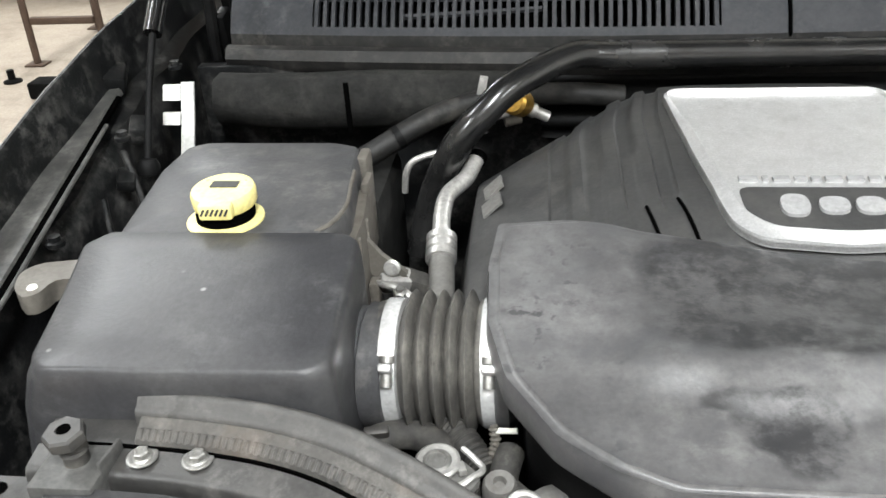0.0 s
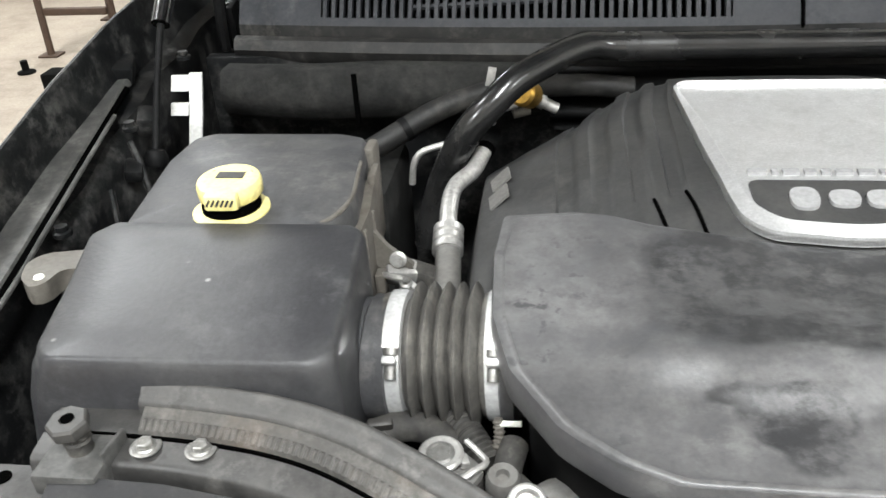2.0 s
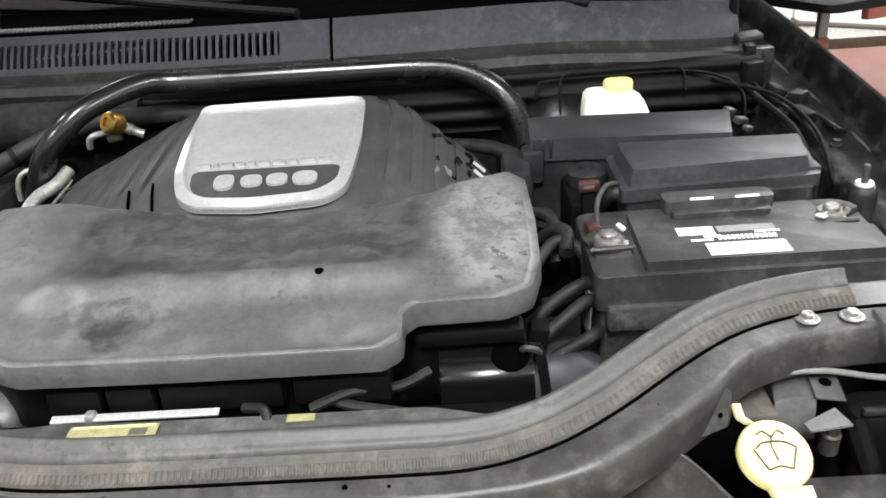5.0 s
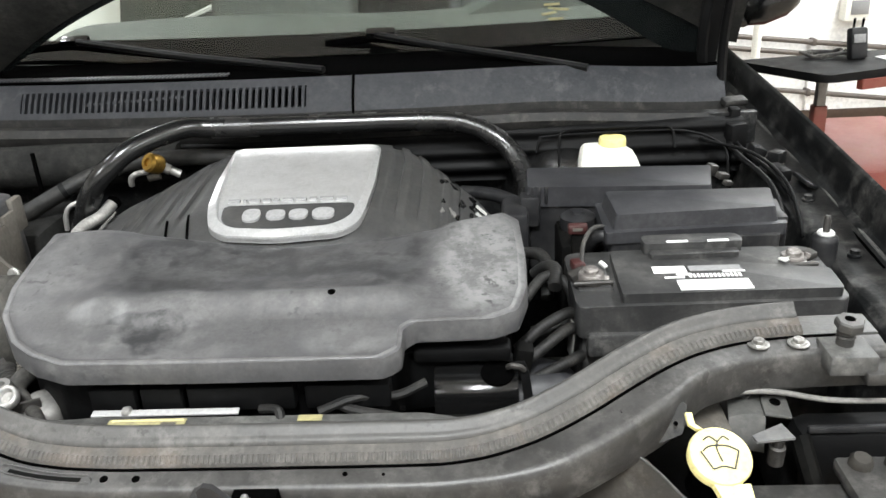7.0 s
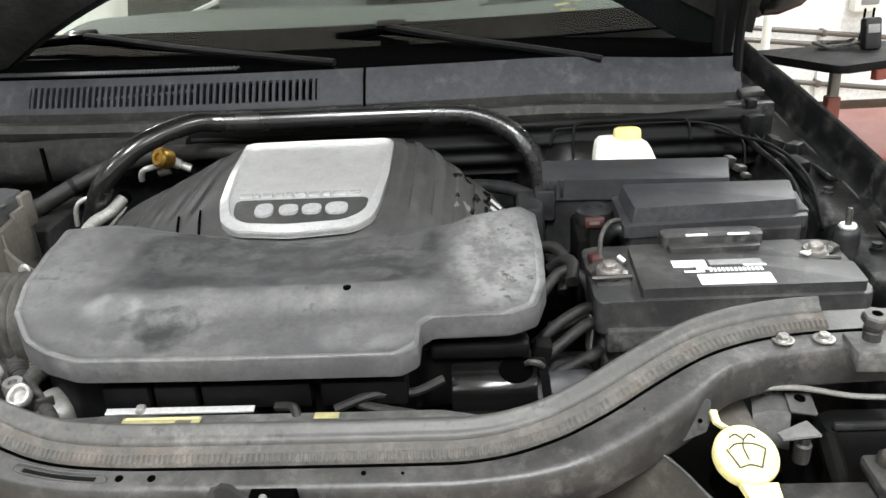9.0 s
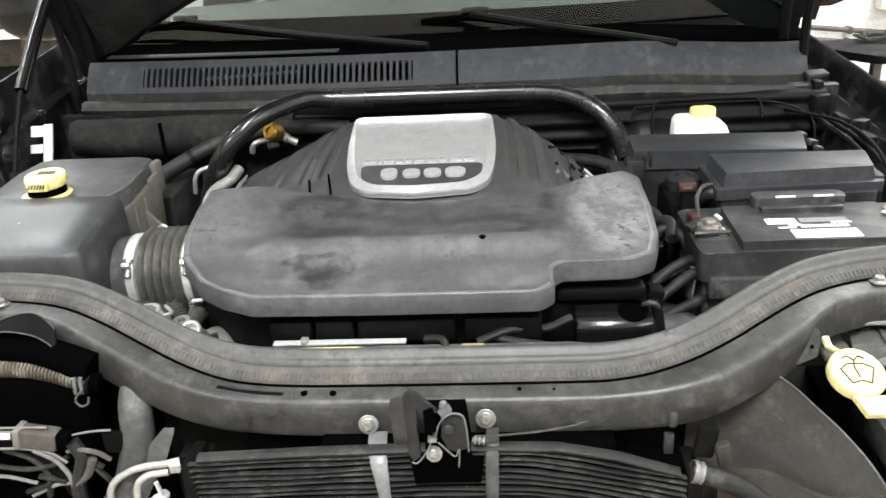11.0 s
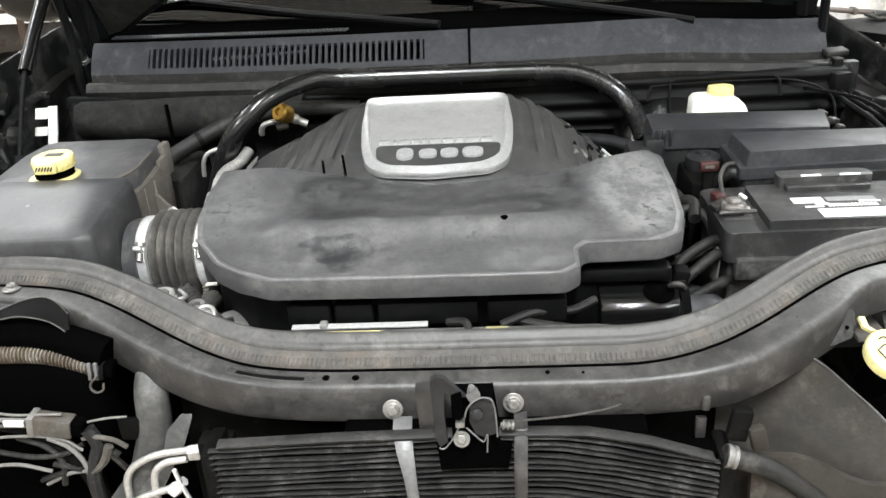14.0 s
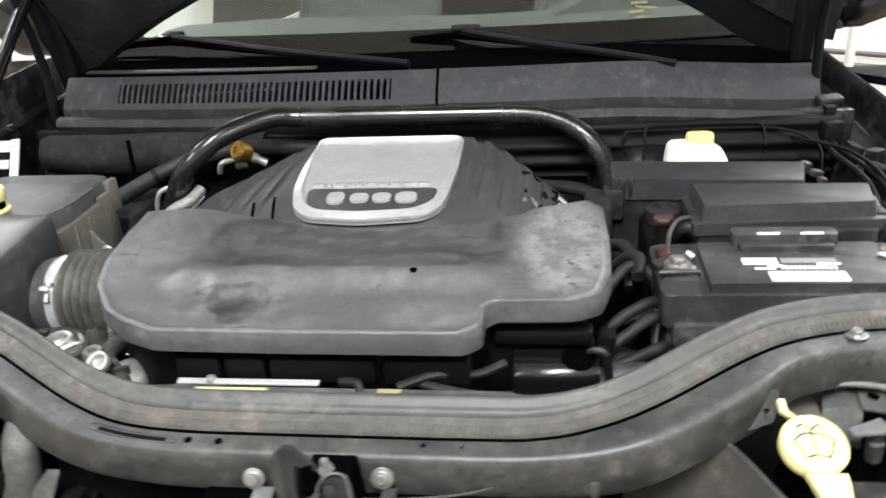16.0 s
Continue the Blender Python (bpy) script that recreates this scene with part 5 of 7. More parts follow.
# Raised dark strip paints in the shade of the pressed recess.
part("slot_shade", bm_loft([[along(x, b, -0.0004 + 0.24 * (b + 0.004) + d) for b, d in ((-0.0145, -0.001), (-0.0143, 0.0007), (-0.0098, 0.0007), (-0.0096, -0.001))] for x in np.linspace(-0.212, -0.140, 14)]), M_DARK, xm)
part("pressed_rim", bm_tube([along(x, b, -0.0004 + 0.24 * (b + 0.004)) for x, b in ((-0.135, -0.0065), (-0.175, -0.0065), (-0.215, -0.0065), (-0.222, -0.011), (-0.215, -0.0150), (-0.175, -0.0150), (-0.135, -0.0150), (-0.130, -0.011), (-0.135, -0.0065))], 0.0013, 8, 8), M_BEAM, xm)
for x, b, r in ((-0.118, -0.010, 0.0038), (-0.088, -0.010, 0.0038), (0.105, -0.008, 0.0024), (0.14, -0.009, 0.0016), (0.352, -0.016, 0.0030)):
    part("hole", bm_lathe([(0, 0), (r, 0), (r, 0.0005), (0, 0.0005)], along(x, b, -0.0003 + 0.235 * (b + 0.004)), Vector((plan_dir(x).y, -plan_dir(x).x, 0)) * 0.23 + Vector((0, 0, 1)), 16), M_FLATBLACK, xm, smooth=0)
# ribbed strip
SN = 1300
bm = bmesh.new()
rows = []
for k in range(SN + 1):
    x = -0.555 + 1.11 * k / SN
    r = 0.0014 if (k // 3) % 2 else 0.0
    rows.append([bm.verts.new(along(x, b, u + (r if 0.0015 < b < 0.008 else 0))) for b, u in ((0.0004, -0.0005), (0.0020, 0.0045), (0.0075, 0.0086), (0.0095, 0.0094), (0.016, 0.0130), (0.020, 0.013), (0.020, 0.003))])
for a, b in zip(rows, rows[1:]):
    for j in range(6):
        bm.faces.new((a[j], a[j + 1], b[j + 1], b[j]))
part("ribbed_strip", bm, M_STRIP, xm, "dusty ribbed edge strip", smooth=25)
part("gap", sweep(-0.60, 0.60, 130, [(-0.0010, -0.001), (-0.0006, 0.0012), (0.0012, 0.0016), (0.0016, -0.0010)]), M_FLATBLACK, xm)
sl = thing("hood_seal", (0, -0.10, 1.0), "grey rubber hood seal along the crossmember", "seal")
SP = [(0.016, 0.003), (0.0165, 0.0105), (0.0176, 0.0150), (0.0195, 0.0170), (0.0214, 0.0176), (0.0230, 0.0190), (0.0250, 0.0222), (0.0272, 0.0245), (0.0294, 0.0252), (0.0318, 0.0240), (0.0338, 0.0205), (0.0350, 0.0150), (0.0352, 0.0080), (0.0340, 0.0030)]


def seal_ring(x):
    m = 1 - ss(0.16, 0.30, abs(x))
    return [along(x, b + 0.0045 * m * (b - 0.016) / 0.019, u + 0.0015 * m) for b, u in SP]


part("carrier", sweep(-0.558, 0.552, 140, [(0.0165, 0.0005), (0.0165, 0.0028), (0.036, 0.0028), (0.036, 0.0005)]), M_HARN, sl)
part("bulb", bm_loft([seal_ring(-0.560 + 1.114 * k / 140) for k in range(141)]), M_SEAL, sl, smooth=70)
# flat dusty shelf behind the seal
part("rear_shelf", bm_loft([[along(x, b, u) for b, u in ((0.034, -0.010), (0.034, -0.005), (0.046 + 0.046 * (1 - ss(0.16, 0.3, abs(x))), -0.006), (0.046 + 0.046 * (1 - ss(0.16, 0.3, abs(x))), -0.012))] for x in np.linspace(-0.42, 0.42, 70)]), M_LEDGE, xm)
for sx in (-1, 1):
    bs = thing("hood_bump_stop", (sx * 0.583, 0.0, 1.03), "round black rubber hood bump stop on its bracket", "bump stop", "hood bump stops")
    c = Vector((sx * 0.588, -0.010, 1.03))
    part("rubber", bm_lathe([(0.007, 0.021), (0.0125, 0.0225), (0.0140, 0.025), (0.0140, 0.031), (0.0125, 0.033), (0.0050, 0.0335), (0.0045, 0.028), (0, 0.028)], c, (0.03 * sx, -0.08, 1), 7), M_SEAL, bs, smooth=30)
    part("socket", bm_lathe([(0, 0), (0.0046, 0), (0.0046, 0.0006), (0, 0.0006)], c + Vector((0, -0.0025, 0.0333)), (0.03 * sx, -0.08, 1), 14), M_FLATBLACK, bs)
    part("stem", bm_lathe([(0.0085, 0), (0.0085, 0.012), (0.0095, 0.013), (0.0078, 0.015), (0.0095, 0.017), (0.0078, 0.019), (0.0078, 0.022)], c, (0, 0, 1), 18), M_RUBBER, bs)
    part("pad", bm_box(min(sx * 0.566, sx * 0.612), max(sx * 0.566, sx * 0.612), -0.036, 0.006, 1.012, 1.034, 0.003), M_LEDGE, bs)
    if sx < 0:
        part("lug", bm_obox((sx * 0.5655, -0.008, 1.034), (0.0014, 0.013, 0.007), (0, 0, sx * 8), 0.001), M_LEDGE, bs)
    tp = thing("support_plate", (sx * 0.66, 0.0, 1.0), "black steel support plate with a hole", "plate", "support plates")
    part("plate", bm_box(min(sx * 0.60, sx * 0.78), max(sx * 0.60, sx * 0.78), -0.042, -0.010, 1.004, 1.018, 0.003), M_BEAM, tp)
    part("hole", bm_lathe([(0, 0), (0.006, 0), (0.006, 0.001), (0, 0.001)], (sx * 0.642, -0.024, 1.018), (0, 0, 1), 16), M_FLATBLACK, tp)
    for x in (0.507, 0.546):
        bolt((sx * x, -0.003, 1.0315), 0.0058, washer=1.85, group="crossmember bolts", label="zinc-plated bolt on the crossmember")
TAB = [Vector(p) for p in ((0.390, -0.082, 1.000), (0.393, -0.092, 0.984), (0.395, -0.092, 0.982), (0.415, -0.090, 0.990), (0.418, -0.088, 1.000), (0.422, -0.072, 1.010), (0.412, -0.068, 1.016), (0.398, -0.074, 1.012))]
part("corner_tab", bm_loft([[p + Vector((0, -0.0012, 0)) for p in TAB], [p + Vector((0, 0.0022, 0)) for p in TAB]]), M_HARN, xm, "hanging corner tab", smooth=30)
part("hole", bm_lathe([(0, 0), (0.0022, 0), (0.0022, 0.0008), (0, 0.0008)], (0.408, -0.092, 1.003), (0, -0.95, 0.30), 14), M_FLATBLACK, xm, smooth=0)
part("tab", bm_obox((0.255, -0.150, 0.928), (0.005, 0.003, 0.012), (0, 0, 0), 0.001), M_BEAM, xm)

# ---- hood latch and cooler below the crossmember ----
la = thing("hood_latch", (0.015, -0.18, 0.93), "black and bare steel hood latch on the crossmember", "latch")


def latch_plate(outline, y0, y1):
    """Upright plate cut to an outline of (x, z) points."""
    return bm_loft([[(x, y0, z) for x, z in outline], [(x, y1, z) for x, z in outline]])


part("back_plate", latch_plate([(-0.0241, 0.9952), (-0.0054, 0.9973), (-0.0044, 0.9378), (-0.0168, 0.9364), (-0.0220, 0.9504)], -0.176, -0.160), M_BEAM, la)
# Solid black block stands in for the shaded void behind the latch.
part("void_block", latch_plate([(0.0112, 0.9924), (0.0508, 0.9924), (0.0560, 0.9448), (0.0674, 0.9378), (0.0632, 0.9133), (-0.0028, 0.9113), (-0.0054, 0.9448), (0.0102, 0.9484)], -0.189, -0.160), M_FLATBLACK, la)
part("hook_fin", latch_plate([(-0.0070, 1.0202), (-0.0023, 1.0244), (0.0060, 1.0231), (0.0170, 1.0111), (0.0253, 1.0020), (0.0175, 1.0013), (0.0055, 1.0076), (0.0045, 0.9825), (0.0060, 0.9503), (-0.0012, 0.9446), (-0.0054, 0.9545)], -0.196, -0.190), M_BLACK, la)
part("slot", latch_plate([(0.0118, 1.0053), (0.0216, 1.0095), (0.0237, 0.9857), (0.0185, 0.9773), (0.0128, 0.9801)], -0.199, -0.197), M_FLATBLACK, la)
part("pawl", latch_plate([(0.0289, 0.9921), (0.0393, 0.9991), (0.0487, 0.9963), (0.0523, 0.9823), (0.0528, 0.9614), (0.0414, 0.9571), (0.0331, 0.9614), (0.0279, 0.9753)], -0.198, -0.191), M_BLACK, la)
part("pawl_boss", bm_lathe([(0, 0), (0.0055, 0), (0.0055, 0.003), (0.003, 0.004), (0, 0.004)], (0.0352, -0.198, 0.9843), (0, -1, 0.3), 14), M_BLACK, la)
part("top_stub", bm_lathe([(0, 0), (0.0035, 0), (0.0035, 0.008), (0.002, 0.010), (0, 0.010)], (0.03, -0.19, 1.0029), (0.2, -0.3, 1), 10), M_STRAPGREY, la)
part("tab", latch_plate([(0.0258, 1.0027), (0.0362, 1.0097), (0.0393, 1.0027), (0.0300, 0.9943)], -0.196, -0.192), M_STRAPGREY, la)
part("spring", bm_tube([(0.0232, -0.2, 0.98), (0.0268, -0.2, 0.9919), (0.0336, -0.2, 1.0003), (0.0424, -0.2, 1.0038), (0.0502, -0.2, 0.9996), (0.0528, -0.2, 0.9835), (0.0539, -0.2, 0.959)], 0.0009, 6, 6), M_STRAPGREY, la)
part("spring", bm_tube([(-0.0023, -0.2, 0.9471), (0.0024, -0.2, 0.9457), (0.0081, -0.2, 0.952), (0.0138, -0.2, 0.9618), (0.0185, -0.2, 0.9716)], 0.0008, 6, 6), M_STRAPGREY, la)
part("spring", bm_tube([(0.0248, -0.2, 0.9702), (0.032, -0.2, 0.9618), (0.0404, -0.2, 0.9534), (0.0445, -0.2, 0.9618), (0.0435, -0.2, 0.9408)], 0.0008, 6, 6), M_STRAPGREY, la)
part("clasp", latch_plate([(0.0149, 0.9758), (0.0232, 0.9758), (0.0232, 0.9709), (0.0149, 0.9709)], -0.201, -0.192), M_ZINC, la)
part("pivot_washer", bm_lathe([(0, 0), (0.0080, 0), (0.0080, 0.002), (0, 0.0025)], (0.0196, -0.196, 0.9543), (0, -1, 0.35), 20), M_ZINC, la)
part("pivot", bm_lathe([(0, 0), (0.0052, 0), (0.0052, 0.004), (0.004, 0.005), (0, 0.005)], (0.0196, -0.198, 0.9563), (0, -1, 0.35), 6), M_ZINC, la, smooth=20)
part("cable_clip", bm_tube([(0.057, -0.188, 0.9638), (0.0632, -0.188, 0.9631), (0.07, -0.188, 0.9624)], 0.0036, 10, 4, ripple=0.25, pitch=0.0042), M_STEEL, la)
part("release_cable", bm_tube([(0.0591, -0.186, 0.9667), (0.083, -0.186, 0.9674), (0.1194, -0.186, 0.9709), (0.1506, -0.186, 0.9765), (0.1704, -0.186, 0.9828)], 0.0013, 8, 8), M_STEELDARK, la)
for x, z in ((-0.050, 0.961), (0.070, 0.966)):
    bolt((x, -0.1565, z), 0.0056, (0, -1, 0.25), 1.85, group="latch bolts", label="zinc-plated bolt beside the hood latch")
for lab, m, rows in (("pale grey tapered steel strap below the crossmember", M_STRAPGREY, ((-0.0405, -0.158, 0.952, 0.0095), (-0.0398, -0.176, 0.949, 0.0095), (-0.037, -0.192, 0.938, 0.0085), (-0.032, -0.205, 0.912, 0.006), (-0.028, -0.211, 0.86, 0.005), (-0.026, -0.213, 0.70, 0.005))),
                     ("black steel strap hanging from the crossmember", M_BEAM, ((0.0765, -0.158, 0.955, 0.0065), (0.0765, -0.180, 0.954, 0.0065), (0.0757, -0.194, 0.94, 0.0065), (0.0745, -0.203, 0.88, 0.0062), (0.073, -0.208, 0.70, 0.006)))):
    sp = thing("support_strap", (rows[0][0], -0.17, 0.70), lab, "strap", "support straps")
    part("strap", bm_loft([[(x - w, y, z), (x - w * 0.6, y - 0.0022, z), (x + w * 0.6, y - 0.0022, z), (x + w, y, z), (x + w, y + 0.002, z), (x - w, y + 0.002, z)] for x, y, z, w in rows]), m, sp)
co = thing("cooler", (0.02, -0.18, 0.55), "grimy finned cooler below the crossmember", "cooler")
# Core blocks carry the shade between the fins as near-black colour.
part("core", bm_box(-0.235, 0.268, -0.176, -0.140, 0.55, 0.915, 0.003), M_FLATBLACK, co)
part("core_top", bm_box(-0.10, 0.20, -0.174, -0.140, 0.90, 0.945, 0.003), M_FLATBLACK, co)
part("top_rail", bm_loft([[(x, y, z + dz) for y, dz in ((-0.186, 0.0), (-0.187, 0.003), (-0.184, 0.0055), (-0.176, 0.006), (-0.176, 0.0))] for x, z in ((-0.225, 0.9375), (-0.10, 0.9435), (0.05, 0.9475), (0.14, 0.9455), (0.20, 0.933), (0.262, 0.912))]), M_HARN, co, "grimy top rail")


def fin_z(u):
    return interp(u, ((0, -0.006), (0.15, -0.003), (0.31, 0.0), (0.5, 0.004), (0.68, 0.0045), (0.8, -0.006), (1, -0.030)))


for k in range(46):
    z0, wig = 0.9400 - 0.0073 * k, 0.0008 * math.sin(k * 2.3)
    part("fin", bm_loft([[(-0.235 + 0.503 * u, -0.1860 - 0.001 * math.sin(23 * u + k), z), (-0.235 + 0.503 * u, -0.1845, z + 0.0013), (-0.235 + 0.503 * u, -0.1805, z + 0.0016), (-0.235 + 0.503 * u, -0.1800, z - 0.0008), (-0.235 + 0.503 * u, -0.1845, z - 0.0012)]
                         for u, z in [(u, z0 + fin_z(u) + wig * math.sin(7 * u)) for u in np.linspace(0, 1, 21)]]), M_FIN, co)
for sx, x in ((-1, -0.238), (1, 0.276)):
    part("side_tank", bm_box(x - 0.008, x + 0.008, -0.186, -0.135, 0.55, 0.93 if sx < 0 else 0.915, 0.005), M_DARK, co)
part("outlet_pipe", bm_tube([(0.272, -0.178, 0.915), (0.30, -0.180, 0.907), (0.33, -0.182, 0.892), (0.37, -0.186, 0.86)], 0.0105, 16, 8), M_HARN, co)
part("pipe_collar", bm_lathe([(0.008, 0), (0.0118, 0), (0.0118, 0.004), (0.0105, 0.006), (0.0118, 0.008), (0.0115, 0.010), (0.008, 0.010)], (0.274, -0.178, 0.9145), (1, -0.1, -0.25), 20), M_STEEL, co)
part("clip", bm_box(0.252, 0.260, -0.162, -0.158, 0.955, 0.972, 0.003), M_BEAM, co)
part("bracket", bm_obox((0.288, -0.165, 0.942), (0.010, 0.006, 0.018), (0, 8, 0), 0.003), M_DARK, co)
part("connector", bm_obox((0.305, -0.172, 0.930), (0.008, 0.006, 0.014), (0, -14, 0), 0.004), M_LINER, co)

# aluminium refrigerant pipes
ap = thing("refrigerant_pipes", (-0.30, -0.13, 0.80), "bare aluminium refrigerant pipes with a fitting block", "pipe")
part("pipe", bm_tube([(-0.250, -0.135, 0.899), (-0.285, -0.135, 0.897), (-0.325, -0.135, 0.888), (-0.352, -0.137, 0.865), (-0.355, -0.14, 0.82)], 0.0042, 12, 8), M_ALU, ap)
part("pipe", bm_tube([(-0.280, -0.140, 0.890), (-0.305, -0.142, 0.886), (-0.318, -0.145, 0.870), (-0.320, -0.147, 0.82)], 0.0040, 12, 8), M_ALU, ap)
part("pipe", bm_tube([(-0.29, -0.145, 0.856), (-0.315, -0.147, 0.852), (-0.35, -0.15, 0.836), (-0.37, -0.152, 0.80)], 0.0042, 12, 8), M_ALU, ap)
part("fitting", bm_lathe([(0, 0), (0.009, 0), (0.009, 0.012), (0.007, 0.014), (0.007, 0.022), (0, 0.022)], (-0.276, -0.137, 0.896), (1, 0, 0.1), 6), M_ALU, ap)
part("fitting", bm_lathe([(0, 0), (0.008, 0), (0.008, 0.010), (0.006, 0.012), (0.006, 0.020), (0, 0.020)], (-0.300, -0.147, 0.852), (0.7, 0, 0.7), 6), M_CHROME, ap)
part("stud", bm_tube([(-0.292, -0.15, 0.884), (-0.288, -0.15, 0.864), (-0.282, -0.15, 0.842)], 0.0025, 8, 4), M_CHROME, ap)
part("block", bm_box(-0.262, -0.225, -0.150, -0.125, 0.895, 0.918, 0.004), M_DARK, ap)

# upright post and wiring on the headlamp side
single("support_post", bm_tube([(-0.325, -0.066, 0.972), (-0.322, -0.098, 0.950), (-0.322, -0.110, 0.91), (-0.334, -0.116, 0.87), (-0.36, -0.12, 0.80), (-0.38, -0.12, 0.62)], 0.0185, 18, 8, sag=0.8), M_LEDGE, (-0.34, -0.11, 0.62), "dusty rounded steel post under the crossmember", "post")
single("diagonal_brace", bm_loft([[(x - w, y, z), (x + w, y, z), (x + w, y + 0.003, z + 0.004), (x - w, y + 0.003, z + 0.004)] for x, y, z, w in
       ((-0.282, -0.116, 0.925, 0.006), (-0.302, -0.120, 0.895, 0.014), (-0.338, -0.132, 0.850, 0.024), (-0.385, -0.138, 0.790, 0.026), (-0.44, -0.14, 0.72, 0.026))]), M_LEDGE, (-0.38, -0.14, 0.72), "dusty grey steel diagonal brace", "brace")
du = thing("corrugated_tube", (-0.43, -0.085, 0.99), "stained corrugated tube below the crossmember", "tube")
part("tube", bm_tube([(-0.62, -0.085, 0.992), (-0.52, -0.085, 0.993), (-0.44, -0.085, 0.991), (-0.375, -0.092, 0.977)], 0.0098, 18, 12, ripple=0.12, pitch=0.0042), M_TAN, du, smooth=25)
part("sleeve", bm_tube([(-0.62, -0.068, 1.006), (-0.52, -0.068, 1.008), (-0.44, -0.070, 1.005), (-0.366, -0.084, 0.988)], 0.019, 14, 8), M_FLATBLACK, du)
part("spring_clip", bm_tube([(-0.3735, -0.106, 0.975), (-0.381, -0.108, 0.968), (-0.382, -0.109, 0.961), (-0.376, -0.110, 0.957), (-0.369, -0.109, 0.960), (-0.368, -0.107, 0.967)], 0.0013, 8, 6), M_GREYPANEL, du)
part("band", bm_lathe([(0.010, 0), (0.0135, 0), (0.0135, 0.003), (0.0115, 0.004), (0.0135, 0.005), (0.0135, 0.009), (0.010, 0.010)], (-0.380, -0.091, 0.978), (1, -0.1, -0.22), 24), M_BLACK, du)
part("plug_end", bm_obox((-0.366, -0.090, 0.975), (0.006, 0.008, 0.009), (0, 14, 0), 0.003), M_FLATBLACK, du)
for cx in (-0.3815, -0.3745):
    part("clamp_bar", bm_obox((cx, -0.104, 0.980), (0.0020, 0.002, 0.0105), (0, 6, 0), 0.0008), M_STRAPGREY, du)
hl = thing("headlamp_housing", (-0.52, -0.10, 0.78), "black headlamp housing with its wiring", "headlamp")
# Bowl is a solid box; the cavity's shade is in its black.
part("bowl", bm_box(-0.74, -0.375, -0.10, 0.0, 0.70, 0.985, 0.02), M_FLATBLACK, hl)
part("rim", bm_tube([(-0.55, -0.115, 0.93), (-0.48, -0.118, 0.925), (-0.43, -0.12, 0.90), (-0.40, -0.122, 0.85), (-0.395, -0.122, 0.78)], 0.010, 10, 8), M_DARK, hl)
part("connector", bm_obox((-0.425, -0.128, 0.930), (0.024, 0.010, 0.011), (0, 9, 0), 0.003), M_GREYPANEL, hl)
part("connector_band", bm_obox((-0.444, -0.128, 0.933), (0.004, 0.0112, 0.0122), (0, 9, 0), 0.002), M_STEEL, hl)
part("connector_end", bm_obox((-0.396, -0.128, 0.926), (0.008, 0.008, 0.009), (0, 9, 0), 0.002), M_FLATBLACK, hl)
for pts, r, m in (([(-0.56, -0.13, 0.963), (-0.50, -0.13, 0.953), (-0.47, -0.13, 0.945), (-0.435, -0.13, 0.944), (-0.41, -0.13, 0.944)], 0.0014, M_WIRE),
                  ([(-0.56, -0.13, 0.935), (-0.50, -0.13, 0.938), (-0.455, -0.13, 0.937), (-0.44, -0.13, 0.936)], 0.0028, M_WIRE),
                  ([(-0.56, -0.13, 0.925), (-0.50, -0.13, 0.930), (-0.45, -0.13, 0.930)], 0.0024, M_TANKSIDE),
                  ([(-0.56, -0.135, 0.905), (-0.50, -0.135, 0.917), (-0.45, -0.135, 0.920), (-0.415, -0.135, 0.915), (-0.395, -0.135, 0.90)], 0.0017, M_WIRE),
                  ([(-0.43, -0.135, 0.917), (-0.41, -0.135, 0.905), (-0.398, -0.135, 0.885), (-0.395, -0.135, 0.86)], 0.0028, M_WIRE),
                  ([(-0.385, -0.132, 0.926), (-0.378, -0.132, 0.905), (-0.385, -0.132, 0.885), (-0.393, -0.132, 0.86), (-0.395, -0.13, 0.80)], 0.008, M_BLACK),
                  ([(-0.45, -0.13, 0.85), (-0.42, -0.13, 0.865), (-0.40, -0.13, 0.868)], 0.0025, M_WIRE),
                  ([(-0.365, -0.135, 0.905), (-0.375, -0.135, 0.885), (-0.39, -0.135, 0.872)], 0.005, M_GREYPANEL),
                  ([(-0.395, -0.125, 0.928), (-0.365, -0.125, 0.934), (-0.345, -0.12, 0.932)], 0.0014, M_WIRE)):
    part("wire", bm_tube(pts, r, 8, 8), m, hl)
for pts, r, m in (([(-0.50, -0.128, 0.895), (-0.455, -0.13, 0.888), (-0.42, -0.132, 0.893), (-0.395, -0.13, 0.905)], 0.0030, M_HARN),
                  ([(-0.47, -0.126, 0.912), (-0.44, -0.129, 0.902), (-0.425, -0.13, 0.88), (-0.43, -0.13, 0.85)], 0.0036, M_HARN),
                  ([(-0.392, -0.134, 0.915), (-0.376, -0.136, 0.918), (-0.358, -0.134, 0.912), (-0.348, -0.13, 0.90)], 0.0030, M_GREYPANEL),
                  ([(-0.53, -0.13, 0.872), (-0.48, -0.13, 0.878), (-0.44, -0.13, 0.868)], 0.0022, M_WIRE)):
    part("wire", bm_tube(pts, r, 8, 8), m, hl)
part("wire_tag", bm_obox((-0.463, -0.134, 0.936), (0.011, 0.0015, 0.0035), (0, 2, 0), 0.0005), M_PAPER, hl, "small white wire tag")
CLAW = ((-0.500, 1.034, 1.030), (-0.479, 1.042, 1.034), (-0.458, 1.050, 1.037), (-0.438, 1.055, 1.034), (-0.424, 1.054, 1.029), (-0.413, 1.045, 1.020), (-0.407, 1.034, 1.012))
